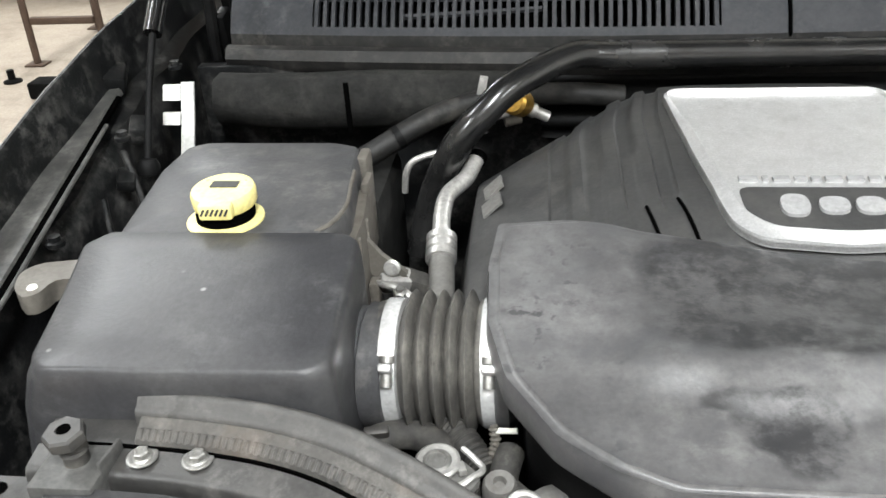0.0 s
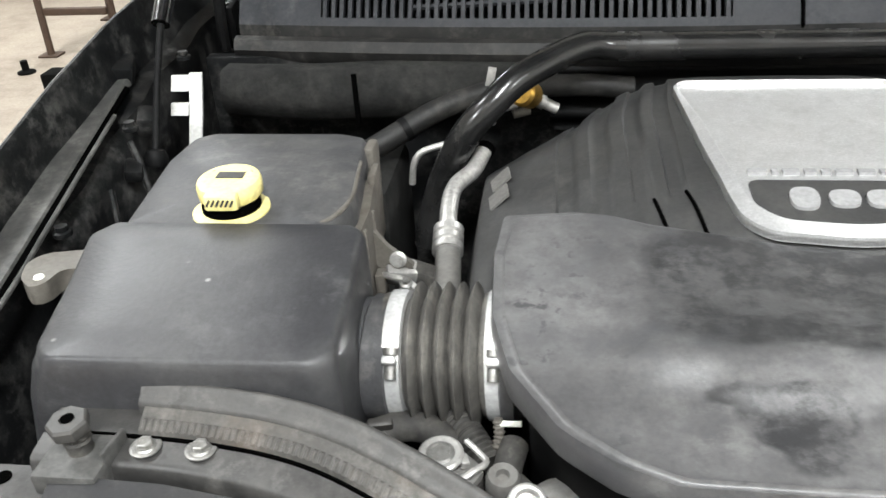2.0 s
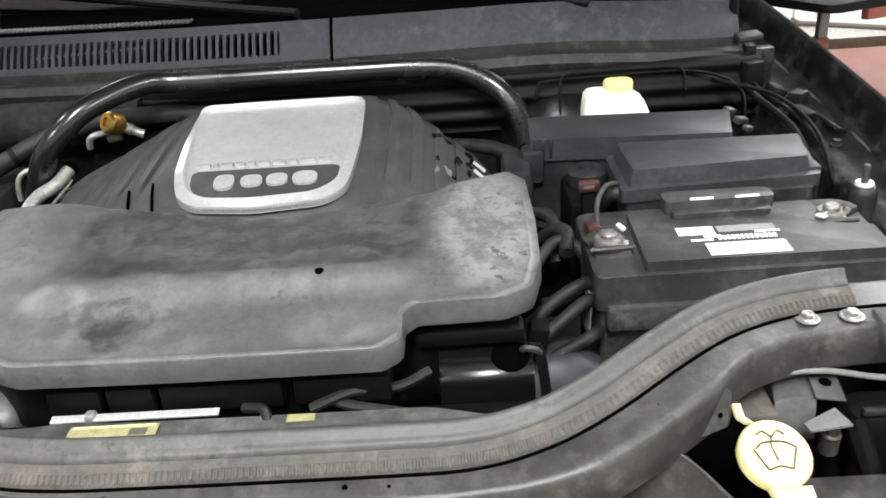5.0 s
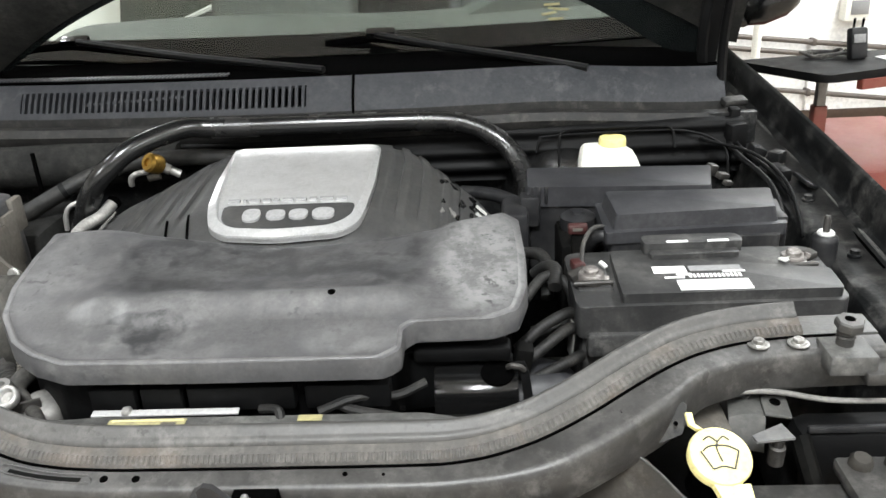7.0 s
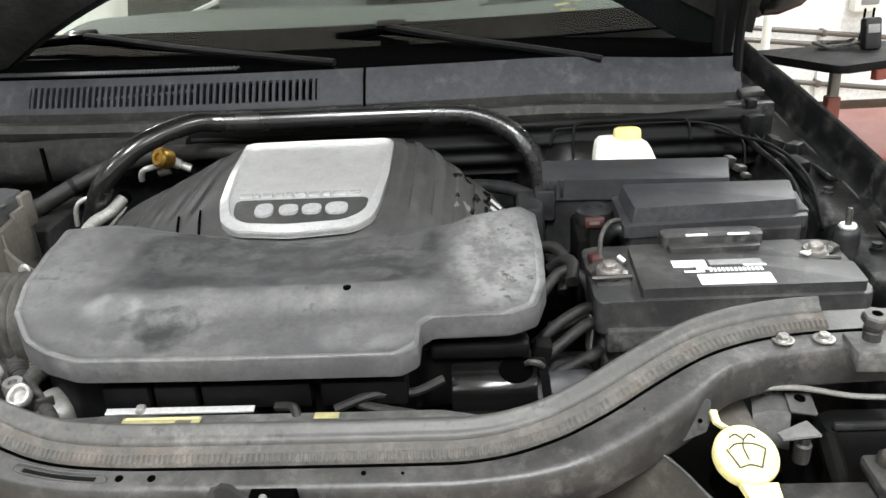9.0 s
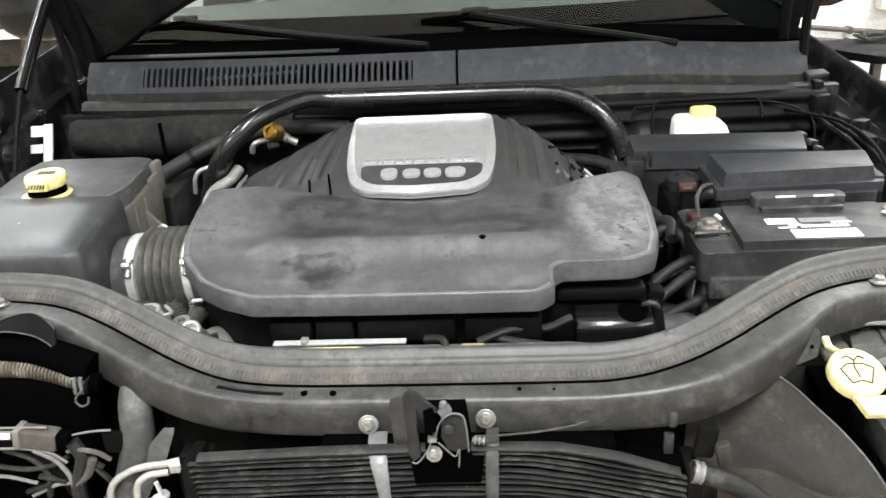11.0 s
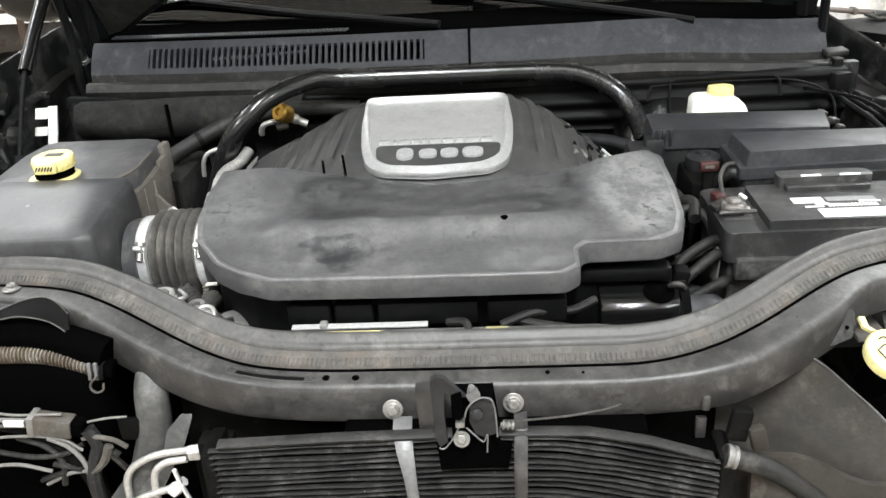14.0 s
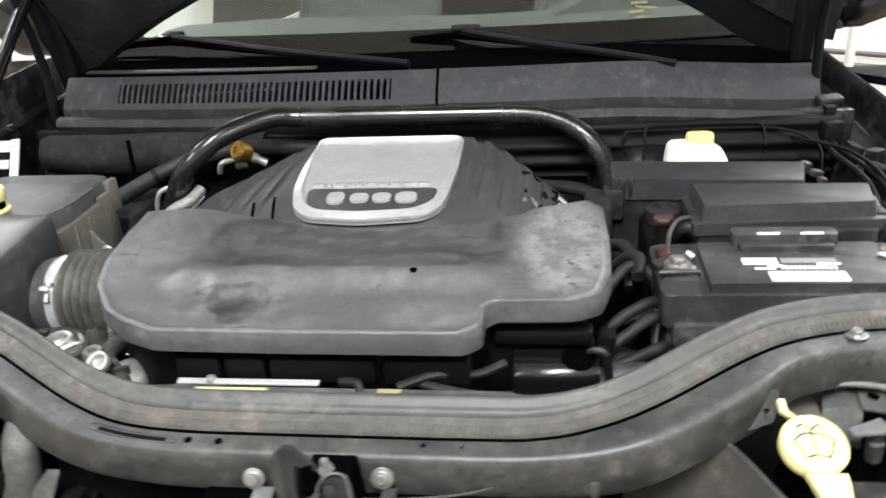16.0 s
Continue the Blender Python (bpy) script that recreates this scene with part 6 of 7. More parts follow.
part("torn_bracket", bm_loft([[(x, -0.071, hi), (x, -0.076, (hi + lo) / 2), (x, -0.080, lo), (x, -0.078, lo - 0.001), (x, -0.073, (hi + lo) / 2 - 0.002), (x, -0.069, hi - 0.001)] for x, hi, lo in CLAW]), M_WIPER, hl, "bent black steel bracket")
# Paler tubes draw the highlights along the bracket's two edges.
for q in (1, 2):
    part("bracket_edge", bm_tube([(r[0], -0.072 if q == 1 else -0.081, r[q]) for r in CLAW], 0.0008, 8, 6), M_DULL, hl, "pale edge line drawn as a highlight")
for px, pz, ang in ((-0.37, 0.90, 40), (-0.36, 0.88, 55), (-0.385, 0.885, -30), (-0.42, 0.875, 15), (-0.44, 0.862, -20)):
    part("clutter_strip", bm_obox((px, -0.131, pz), (0.016, 0.003, 0.0022), (0, ang, 0), 0.001), M_HARN, hl)
part("plate", bm_obox((-0.345, -0.118, 0.915), (0.012, 0.004, 0.014), (0, 0, 0), 0.003), M_DARK, hl)
part("cover_flap", bm_loft([[(x, y, z), (x, y - 0.03, z - 0.010), (x, y - 0.03, z - 0.013), (x, y, z - 0.004)] for x, y, z in ((-0.60, -0.03, 1.03), (-0.52, -0.035, 1.032), (-0.46, -0.04, 1.026), (-0.425, -0.045, 1.018))]), M_BLACK, hl)

# ---- far corner: liner, washer filler, bracket ----
LT = ((0, 0.290, -0.085, 0.955), (0.12, 0.350, -0.098, 0.978), (0.35, 0.380, -0.112, 0.974), (0.6, 0.412, -0.135, 0.952), (0.8, 0.442, -0.165, 0.920), (1, 0.47, -0.20, 0.88))


def liner_pt(u, v):
    x, y, z = (interp(u, [(r[0], r[k]) for r in LT]) for k in (1, 2, 3))
    return (x - 0.02 * v * (1 - u), y - 0.075 * v + 0.03 * v * v + 0.006 * math.sin(6 * v + 3 * u), z - 0.20 * v + 0.004 * math.sin(9 * u + 5 * v))


spl = thing("splash_liner", (0.42, -0.12, 0.75), "dusty brown-grey plastic splash liner", "liner")
part("panel", bm_grid(liner_pt, 40, 24, (0.002, 0.004, -0.003)), M_LINER, spl)
part("rim", bm_tube([liner_pt(u, 0.0) for u in (0.12, 0.25, 0.4, 0.55, 0.7, 0.85, 1.0)], 0.0014, 8, 6), M_LEDGE, spl, "worn pale rim")
single("liner_lower", bm_grid(lambda u, v: (0.30 + 0.22 * u, -0.178 - 0.02 * u - 0.02 * v, 0.905 - 0.16 * v + 0.012 * math.sin(9 * u) - 0.02 * u), 16, 10, (0, 0.008, 0)), M_LINER, (0.44, -0.16, 0.7), "dusty grey lower liner panel", "liner")
wf = thing("washer_filler", (0.44, -0.13, 0.90), "pale yellow washer filler cap on a black neck", "washer filler")
WC, WN = Vector((0.4375, -0.136, 1.000)), Vector((0.10, -0.42, 0.90)).normalized()
part("neck", bm_lathe([(0.016, -0.06), (0.016, -0.012), (0.025, -0.010), (0.025, -0.004), (0, -0.004)], WC, WN, 28), M_FLATBLACK, wf)
wcap = part("cap", bm_lathe([(0.022, -0.012), (0.0272, -0.010), (0.0282, -0.002), (0.0270, 0.001), (0.0250, 0.0015), (0.0235, 0.0005), (0, 0.0005)], WC, WN, 44), M_PALEYEL, wf, "pale yellow washer cap")
Wx = (Vector((1, 0.05, 0)) - WN * WN.dot(Vector((1, 0.05, 0)))).normalized()
Wy = WN.cross(Wx)


def on_cap(a, b, h=0.001):
    return WC + Wx * a + Wy * b + WN * h


part("cap_tab", bm_loft([[on_cap(a - w, b, -0.008), on_cap(a + w, b, -0.008), on_cap(a + w, b, -0.001), on_cap(a - w, b, -0.001)] for a, b, w in ((0.004, -0.026, 0.016), (0.006, -0.038, 0.014), (0.007, -0.047, 0.012))]), M_PALEYEL, wcap)
part("cap_strap", bm_loft([[on_cap(a - 0.003, b, -0.004), on_cap(a + 0.003, b, -0.004), on_cap(a + 0.003, b, 0.0), on_cap(a - 0.003, b, 0.0)] for a, b in ((-0.012, 0.026), (-0.018, 0.031), (-0.0185, 0.036), (-0.0185, 0.043))]), M_PALEYEL, wcap)
for pts in (((-0.015, 0.004), (-0.009, 0.0085), (0.0, 0.0095), (0.009, 0.0085), (0.017, 0.004)), ((-0.017, 0.004), (-0.0095, -0.013)), ((0.017, 0.004), (0.0095, -0.013)),
            ((-0.0095, -0.013), (0.0, -0.0105), (0.0095, -0.013)), ((0.0, -0.006), (-0.002, 0.006), (0.0, 0.013)), ((0.0, 0.013), (-0.006, 0.018), (-0.012, 0.015)), ((0.0, 0.013), (0.006, 0.018), (0.011, 0.0145))):
    part("cap_symbol", bm_tube([on_cap(a, b) for a, b in pts], 0.0008, 6, 5), M_DOME, wcap, "dark printed symbol line")
fb = thing("sensor_bracket", (0.49, -0.03, 0.95), "grey steel bracket bolted behind the filler", "bracket")
part("saddle_plate", bm_grid(lambda u, v: (0.470 + 0.012 * (1 - v) + 0.036 * u, 0.002 - 0.056 * v, 0.974 - 0.004 * v - 0.03 * ss(0.75, 1.0, v) + 0.004 * math.sin(math.pi * u)), 10, 12, (0, 0.001, -0.003)), M_DULL, fb, smooth=50)
part("side_plate", bm_box(0.440, 0.474, -0.052, 0.002, 0.958, 0.966, 0.003), M_GREYPANEL, fb)
part("tab", bm_obox((0.5225, -0.022, 0.9745), (0.013, 0.022, 0.0016), (4, 6, -6), 0.0012), M_DULL, fb)
part("lip", bm_prism([(0.486, -0.072), (0.519, -0.054), (0.525, -0.077), (0.488, -0.082)], 0.9705, 0.973), M_STRAPGREY, fb)
part("hole", bm_lathe([(0, 0), (0.0055, 0), (0.0055, 0.001), (0, 0.001)], (0.5225, -0.023, 0.9760), (0.1, -0.07, 1), 16), M_FLATBLACK, fb)
part("bolt_head", bm_lathe([(0, 0), (0.008, 0), (0.008, 0.003), (0.005, 0.004), (0.005, 0.008), (0, 0.008)], (0.494, -0.010, 0.977), (0, 0, 1), 12), M_BEAM, fb)
part("stud", bm_lathe([(0, 0), (0.008, 0), (0.008, 0.02), (0.006, 0.022), (0.006, 0.03), (0, 0.03)], (0.512, -0.068, 0.938), (0, -0.1, 1), 16), M_STEELDARK, fb)
part("arm", bm_tube([(0.54, -0.05, 0.955), (0.545, -0.07, 0.93), (0.56, -0.09, 0.88)], 0.010, 8, 6), M_DARK, fb)
single("release_rod", bm_tube([(0.434, -0.045, 0.985), (0.47, -0.030, 0.992), (0.52, -0.022, 0.988), (0.58, -0.02, 0.975), (0.66, -0.02, 0.972)], 0.003, 10, 10), M_WIRE, (0.52, -0.02, 0.98), "thin grey cable behind the crossmember", "cable")
lr = thing("lower_rail", (0.65, -0.1, 0.9), "black steel rail beside the filler", "rail")
part("rail_body", bm_box(0.475, 0.80, -0.150, -0.085, 0.885, 0.928, 0.008), M_BEAM, lr)
part("rail_flange", bm_box(0.480, 0.80, -0.156, -0.148, 0.900, 0.934, 0.003), M_DULL, lr, "dusty upright flange")
part("rail_step", bm_box(0.565, 0.80, -0.150, -0.070, 0.930, 0.946, 0.005), M_BEAM, lr)
for x, r in ((0.585, 0.011), (0.615, 0.008), (0.648, 0.012)):
    part("rail_plug", bm_lathe([(0, 0), (r, 0), (r, 0.008), (r * 0.7, 0.012), (0, 0.012)], (x, -0.085, 0.945), (0, -0.2, 1), 16), M_LINER, lr)
lh2 = thing("lamp_housing", (0.65, -0.02, 0.72), "black headlamp housing below the plate", "headlamp")
part("body", bm_box(0.54, 0.76, -0.05, 0.0, 0.72, 0.955, 0.02), M_WIPER, lh2)
part("bulb_cap", bm_lathe([(0, 0.010), (0.024, 0.010), (0.027, 0.007), (0.028, 0.0)], (0.625, -0.05, 0.90), (0, -1, 0.1), 24), M_BLACK, lh2, "round black bulb cap")
part("top_rib", bm_box(0.55, 0.75, -0.046, -0.040, 0.953, 0.961, 0.002), M_BLACK, lh2)

# ---- radiator top: plates and labels seen behind the seal ----
rd = thing("radiator", (0, -0.02, 0.55), "grimy radiator and shroud behind the crossmember", "radiator")
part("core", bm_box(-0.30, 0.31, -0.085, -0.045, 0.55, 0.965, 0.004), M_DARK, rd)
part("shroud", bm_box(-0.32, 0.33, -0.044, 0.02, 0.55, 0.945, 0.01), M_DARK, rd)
part("top_plate", bm_obox((-0.100, -0.0245, 0.981), (0.078, 0.0042, 0.0012), (10, 0, 0), 0.0005), M_CHROME, rd, "bright metal top plate")
part("top_clip", bm_box(-0.146, -0.136, -0.029, -0.018, 0.978, 0.987, 0.003), M_ALU, rd)
single("warning_label", bm_box(-0.153, -0.072, -0.057, -0.038, 0.9820, 0.9827), M_YLABEL, (-0.1, -0.06, 0.99), "yellow warning label on the shelf", "label")
single("warning_label", bm_box(0.043, 0.068, -0.046, -0.036, 0.9820, 0.9827), M_YLABEL, (0.066, -0.046, 0.99), "small yellow warning label on the shelf", "label")
for x0, x1, y0, y1, m in ((-0.097, -0.081, -0.0530, -0.0440, M_GREYPANEL), (-0.150, -0.075, -0.0415, -0.0385, M_PALEYEL)):
    single("label_line", bm_box(x0, x1, y0, y1, 0.9827, 0.9830), m, (x0, y0, 0.9827), "plain printed bar on the yellow label", "print", "label print")
fm = thing("fan_module", (0.22, -0.01, 0.90), "glossy black fan module behind the seal", "module")
FS = ((0.024, 0.88), (0.018, 0.90), (0.016, 0.950), (0.0175, 0.962), (0.0215, 0.9700), (0.0275, 0.9745), (0.040, 0.9790), (0.056, 0.9830), (0.056, 0.88))
part("box", bm_loft([[(x, y + k * (0.03 - y), z - 0.004 * k) for y, z in FS] for x, k in ((0.1775, 0.12), (0.1795, 0.0), (0.2665, 0.0), (0.2685, 0.12))]), M_GLOSS, fm, smooth=50)
part("recess", bm_lathe([(0, 0.0002), (0.0150, 0.0002), (0.0165, 0.0014), (0.0180, 0.0014), (0.0185, 0)], (0.2465, 0.0395, 0.9787), (0, -0.30, 0.954), 28), M_FLATBLACK, fm)
part("hood", bm_obox((0.2445, 0.0575, 0.9880), (0.019, 0.0030, 0.005), (0, 0, -3), 0.002), M_BLACK, fm)
part("clip", bm_tube([(0.258, 0.036, 0.988), (0.262, 0.032, 0.992), (0.270, 0.031, 0.991), (0.275, 0.034, 0.985)], 0.0035, 8, 5), M_STEELDARK, fm)
part("strap", bm_loft([[(x - 0.005, y, z), (x + 0.005, y, z), (x + 0.005, y + 0.004, z), (x - 0.005, y + 0.004, z)] for x, y, z in ((0.271, 0.036, 0.993), (0.276, 0.033, 0.980), (0.279, 0.027, 0.955), (0.281, 0.02, 0.92))]), M_WIPER, fm)
single("round_cover", bm_lathe([(0, 0.006), (0.030, 0.005), (0.052, 0.0), (0.062, -0.008), (0.065, -0.018), (0.065, -0.08)], (0.298, 0.036, 0.902), (0.05, -0.95, 0.30), 48), M_LID, (0.296, 0.05, 0.86), "round dusty grey plastic cover beside the fan module", "cover", smooth=60)
for pts in ([(0.06, -0.02, 0.975), (0.10, -0.01, 0.985), (0.14, 0.0, 0.98), (0.17, 0.015, 0.985)], [(0.05, 0.005, 0.98), (0.09, -0.015, 0.975), (0.15, -0.03, 0.972)], [(0.0, -0.02, 0.98), (0.02, -0.03, 0.985), (0.025, -0.04, 0.975)]):
    single("cable", bm_tube(pts, 0.005, 8, 8), M_HARN, pts[0], "black cable behind the seal", "cable", "cables behind the seal")

# ---- accessory drive corner below the bellows ----
pu = thing("power_steering_pump", (-0.353, 0.046, 0.90), "oily alloy pump with bolts below the intake hose", "pump")
part("housing", bm_prism(round_poly([(-0.372, 0.058), (-0.343, 0.064), (-0.320, 0.036), (-0.334, 0.014), (-0.360, 0.010), (-0.380, 0.034)], 0.008), 0.90, 0.977, 0.004), M_STEELDARK, pu)
part("flange", bm_prism(round_poly([(-0.366, 0.058), (-0.344, 0.060), (-0.321, 0.037), (-0.332, 0.016), (-0.356, 0.016), (-0.370, 0.034)], 0.005), 0.979, 0.985, 0.0015), M_STEEL, pu)
part("washer", bm_lathe([(0, 0), (0.0165, 0), (0.0165, 0.002), (0.0145, 0.0035), (0.0120, 0.003), (0, 0.003)], (-0.353, 0.042, 0.992), (0, -0.1, 1), 24), M_ALU, pu)
part("bolt_head", bm_lathe([(0, 0), (0.0105, 0), (0.0105, 0.005), (0.009, 0.0068), (0.0072, 0.0068), (0.0066, 0.0056), (0, 0.0060)], (-0.353, 0.042, 0.990), (0, -0.1, 1), 24), M_ZINC, pu, smooth=20)
# bent edge of the bracket round the bolt
part("bracket_edge", bm_tube([(-0.345, 0.018, 0.990), (-0.336, 0.020, 0.992), (-0.327, 0.027, 0.994), (-0.320, 0.036, 0.993), (-0.326, 0.046, 0.992), (-0.336, 0.058, 0.991)], 0.0024, 8, 5), M_ALU, pu, "bright bent edge")
part("lug", bm_obox((-0.336, 0.040, 0.989), (0.003, 0.005, 0.003), (0, 0, 20), 0.001), M_ALU, pu)
part("port", bm_lathe([(0, 0), (0.0125, 0), (0.0125, 0.010), (0.0105, 0.014), (0.005, 0.014), (0.004, 0.009), (0, 0.009)], (-0.309, 0.036, 0.970), (0.05, -0.15, 1), 20), M_STEEL, pu)
part("port_neck", bm_tube([(-0.308, 0.050, 0.955), (-0.306, 0.062, 0.966), (-0.302, 0.080, 0.968)], 0.011, 14, 6), M_RUBBER, pu)
part("elbow", bm_tube([(-0.43, 0.080, 0.955), (-0.405, 0.094, 0.964), (-0.38, 0.098, 0.966), (-0.358, 0.089, 0.962), (-0.345, 0.075, 0.950)], 0.0125, 14, 8), M_RUBBER, pu)
tc = thing("thermostat_casting", (-0.275, 0.035, 0.92), "grey alloy casting with a bright cap below the cover", "casting")
part("casting", bm_lathe([(0, -0.05), (0.024, -0.05), (0.026, -0.015), (0.022, -0.004), (0.014, 0.0), (0, 0.001)], (-0.266, 0.032, 0.960), (0.15, -0.3, 1), 24), M_STEEL, tc, smooth=50)
part("cap", bm_lathe([(0, 0), (0.0125, 0), (0.0140, 0.003), (0.0140, 0.009), (0.0125, 0.0105), (0.0095, 0.0105), (0.0085, 0.009), (0.0080, 0.004), (0.003, 0.003), (0, 0.003)], (-0.290, 0.016, 0.974), (-0.1, -0.55, 0.85), 24), M_ALU, tc, "bright cap", smooth=60)
part("rib", bm_obox((-0.276, 0.022, 0.962), (0.014, 0.0025, 0.006), (0, 0, 25), 0.001), M_STEELDARK, tc)
single("sensor_lead", bm_tube([(-0.315, 0.09, 0.985), (-0.314, 0.085, 0.972), (-0.317, 0.078, 0.962)], 0.004, 8, 6, ripple=0.15, pitch=0.004), M_TANKSIDE, (-0.315, 0.08, 0.96), "short yellowish sheathed lead", "cable")
single("sensor_stub", bm_tube([(-0.316, 0.088, 0.982), (-0.306, 0.087, 0.983), (-0.297, 0.086, 0.984)], 0.0024, 8, 4), M_WHITE, (-0.306, 0.087, 0.98), "small white plastic stub", "fitting")
single("corrugated_lead", bm_tube([(-0.362, 0.130, 0.955), (-0.352, 0.114, 0.963), (-0.338, 0.092, 0.964), (-0.322, 0.072, 0.955)], 0.0120, 14, 8, ripple=0.07, pitch=0.0045), M_RUBBER, (-0.345, 0.08, 0.94), "grey corrugated lead below the hose", "cable")
ff = thing("fitting_cluster", (-0.425, 0.29, 0.96), "small alloy fittings behind the intake hose", "fitting")
part("body", bm_obox((-0.424, 0.300, 0.982), (0.016, 0.012, 0.009), (10, 12, 15), 0.004), M_ALU, ff)
part("arm", bm_tube([(-0.445, 0.290, 0.985), (-0.430, 0.276, 0.992), (-0.412, 0.270, 0.990), (-0.398, 0.262, 0.982)], 0.0035, 8, 6), M_ALU, ff)
part("nut", bm_lathe([(0, 0), (0.007, 0), (0.007, 0.007), (0.004, 0.008), (0.004, 0.012), (0, 0.012)], (-0.414, 0.268, 0.985), (0.1, -0.3, 0.9), 6), M_ZINC, ff)
part("clip", bm_box(-0.446, -0.436, 0.276, 0.292, 0.965, 0.992, 0.002), M_TANKSIDE, ff)
part("rubber_block", bm_obox((-0.405, 0.305, 0.975), (0.018, 0.012, 0.010), (0, 20, 0), 0.004), M_RUBBER, ff)
single("hose_bracket", bm_obox((-0.408, 0.095, 0.955), (0.010, 0.004, 0.028), (20, 0, 10), 0.002), M_STEELDARK, (-0.408, 0.095, 0.93), "dull steel bracket under the intake hose", "bracket")
for pts, r in (([(-0.31, 0.02, 0.955), (-0.29, 0.0, 0.94), (-0.26, -0.02, 0.93)], 0.012), ([(-0.30, 0.05, 0.96), (-0.27, 0.02, 0.955), (-0.24, -0.02, 0.95)], 0.008)):
    single("coolant_hose", bm_tube(pts, r, 12, 8), M_RUBBER, pts[0], "dark dusty coolant hose below the cover", "hose", "coolant hoses")

# ---- behind the tank: hoses and pipes ----
lh = thing("heater_hose", (-0.20, 0.55, 1.05), "thick black hose arching over the engine", "hose")
part("hose", bm_tube([(-0.420, 0.445, 0.925), (-0.412, 0.460, 0.965), (-0.398, 0.468, 1.008), (-0.374, 0.464, 1.056), (-0.343, 0.474, 1.090), (-0.308, 0.500, 1.114), (-0.245, 0.553, 1.128), (-0.19, 0.572, 1.122),
                      (0.0, 0.590, 1.116), (0.16, 0.600, 1.111), (0.222, 0.598, 1.100), (0.268, 0.585, 1.076), (0.296, 0.555, 1.045), (0.308, 0.51, 1.01)], 0.0165, 20, 8), M_HOOSE, lh, smooth=60)
part("tape", bm_tube([(-0.383, 0.4665, 1.040), (-0.372, 0.465, 1.058)], 0.0171, 18, 3), M_BLACK, lh)
vh = thing("vacuum_hose", (-0.4, 0.55, 1.03), "black hose running to the firewall", "hose")
part("hose", bm_tube([(-0.52, 0.50, 1.005), (-0.47, 0.52, 1.03), (-0.41, 0.555, 1.054), (-0.34, 0.585, 1.066), (-0.25, 0.60, 1.066), (-0.18, 0.605, 1.06)], 0.014, 16, 8), M_HARN, vh)
part("clip", bm_tube([(-0.455, 0.527, 1.037), (-0.448, 0.531, 1.040)], 0.0148, 16, 2), M_WIPER, vh)
ac = thing("refrigerant_line", (-0.38, 0.40, 0.95), "bare aluminium refrigerant line with a ribbed joint", "pipe")
part("rubber_end", bm_tube([(-0.372, 0.22, 0.97), (-0.378, 0.30, 0.975), (-0.383, 0.352, 0.978)], 0.0135, 16, 5), M_WIRE, ac)
fer = bm_lathe([(0.0135, 0), (0.0165, 0.001), (0.0165, 0.009), (0.0140, 0.011), (0.0165, 0.013), (0.0165, 0.020), (0.0140, 0.022), (0.0165, 0.024), (0.0165, 0.032), (0.0100, 0.036)], (-0.383, 0.345, 0.977), (-0.05, 0.92, 0.35), 24)
part("ferrule", fer, M_ALU, ac)
part("pipe", bm_tube([(-0.385, 0.370, 0.988), (-0.386, 0.400, 1.003), (-0.382, 0.430, 1.012), (-0.364, 0.458, 1.019), (-0.354, 0.485, 1.030)], 0.0095, 14, 8), M_ALU, ac)
part("plug", bm_lathe([(0, 0), (0.011, 0), (0.011, 0.008), (0.006, 0.012), (0, 0.012)], (-0.354, 0.484, 1.029), (0.3, 0.8, 0.4), 14), M_FLATBLACK, ac)
single("thin_pipe", bm_tube([(-0.441, 0.490, 0.985), (-0.438, 0.490, 1.008), (-0.431, 0.492, 1.022), (-0.417, 0.494, 1.029), (-0.392, 0.50, 1.034)], 0.0040, 10, 8), M_ALU, (-0.44, 0.49, 0.98), "thin bare metal pipe beside the hose", "pipe")
sv = thing("service_valve", (-0.31, 0.55, 1.05), "gold-coloured valve with an alloy fitting", "valve")
part("cap", bm_lathe([(0, 0), (0.015, 0), (0.0165, 0.004), (0.0165, 0.022), (0.013, 0.026), (0.007, 0.026), (0.006, 0.022), (0, 0.022)], (-0.302, 0.572, 1.063), (-0.45, -0.75, 0.45), 22), M_BRASS, sv, "gold cap")
part("fitting", bm_lathe([(0, 0), (0.009, 0), (0.009, 0.012), (0.007, 0.013), (0.007, 0.03), (0, 0.03)], (-0.298, 0.575, 1.058), (0.75, 0.1, -0.4), 14), M_ALU, sv)
part("tail", bm_tube([(-0.320, 0.562, 1.056), (-0.338, 0.555, 1.054), (-0.347, 0.555, 1.046), (-0.350, 0.558, 1.034)], 0.0050, 10, 6), M_ALU, sv)
part("stub", bm_lathe([(0, 0), (0.010, 0), (0.010, 0.02), (0, 0.02)], (-0.325, 0.57, 1.045), (0.7, 0.2, 0.1), 14), M_TANKSIDE, sv)
single("bracket_strip", bm_obox((-0.352, 0.575, 1.082), (0.005, 0.003, 0.016), (0, 12, 0), 0.001), M_ALU, (-0.352, 0.575, 1.065), "bright metal bracket strip on the firewall", "bracket")
fi = thing("firewall_insulation", (-0.55, 0.61, 1.0), "black quilted insulation on the firewall", "insulation")
part("pad", bm_grid(lambda u, v: (-0.700 + 0.42 * u, 0.606 - 0.018 * math.sin(math.pi * v) - 0.006 * math.sin(u * 7), 1.088 - 0.062 * v - 0.006 * math.sin(3.1 * u) * v), 30, 12, (0, 0.03, 0)), M_FELT, fi, smooth=60)
part("strap", bm_grid(lambda u, v: (-0.525 + 0.006 * u, 0.585 - 0.001, 1.088 - 0.066 * v), 1, 6, (0, 0.004, 0)), M_FLATBLACK, fi)
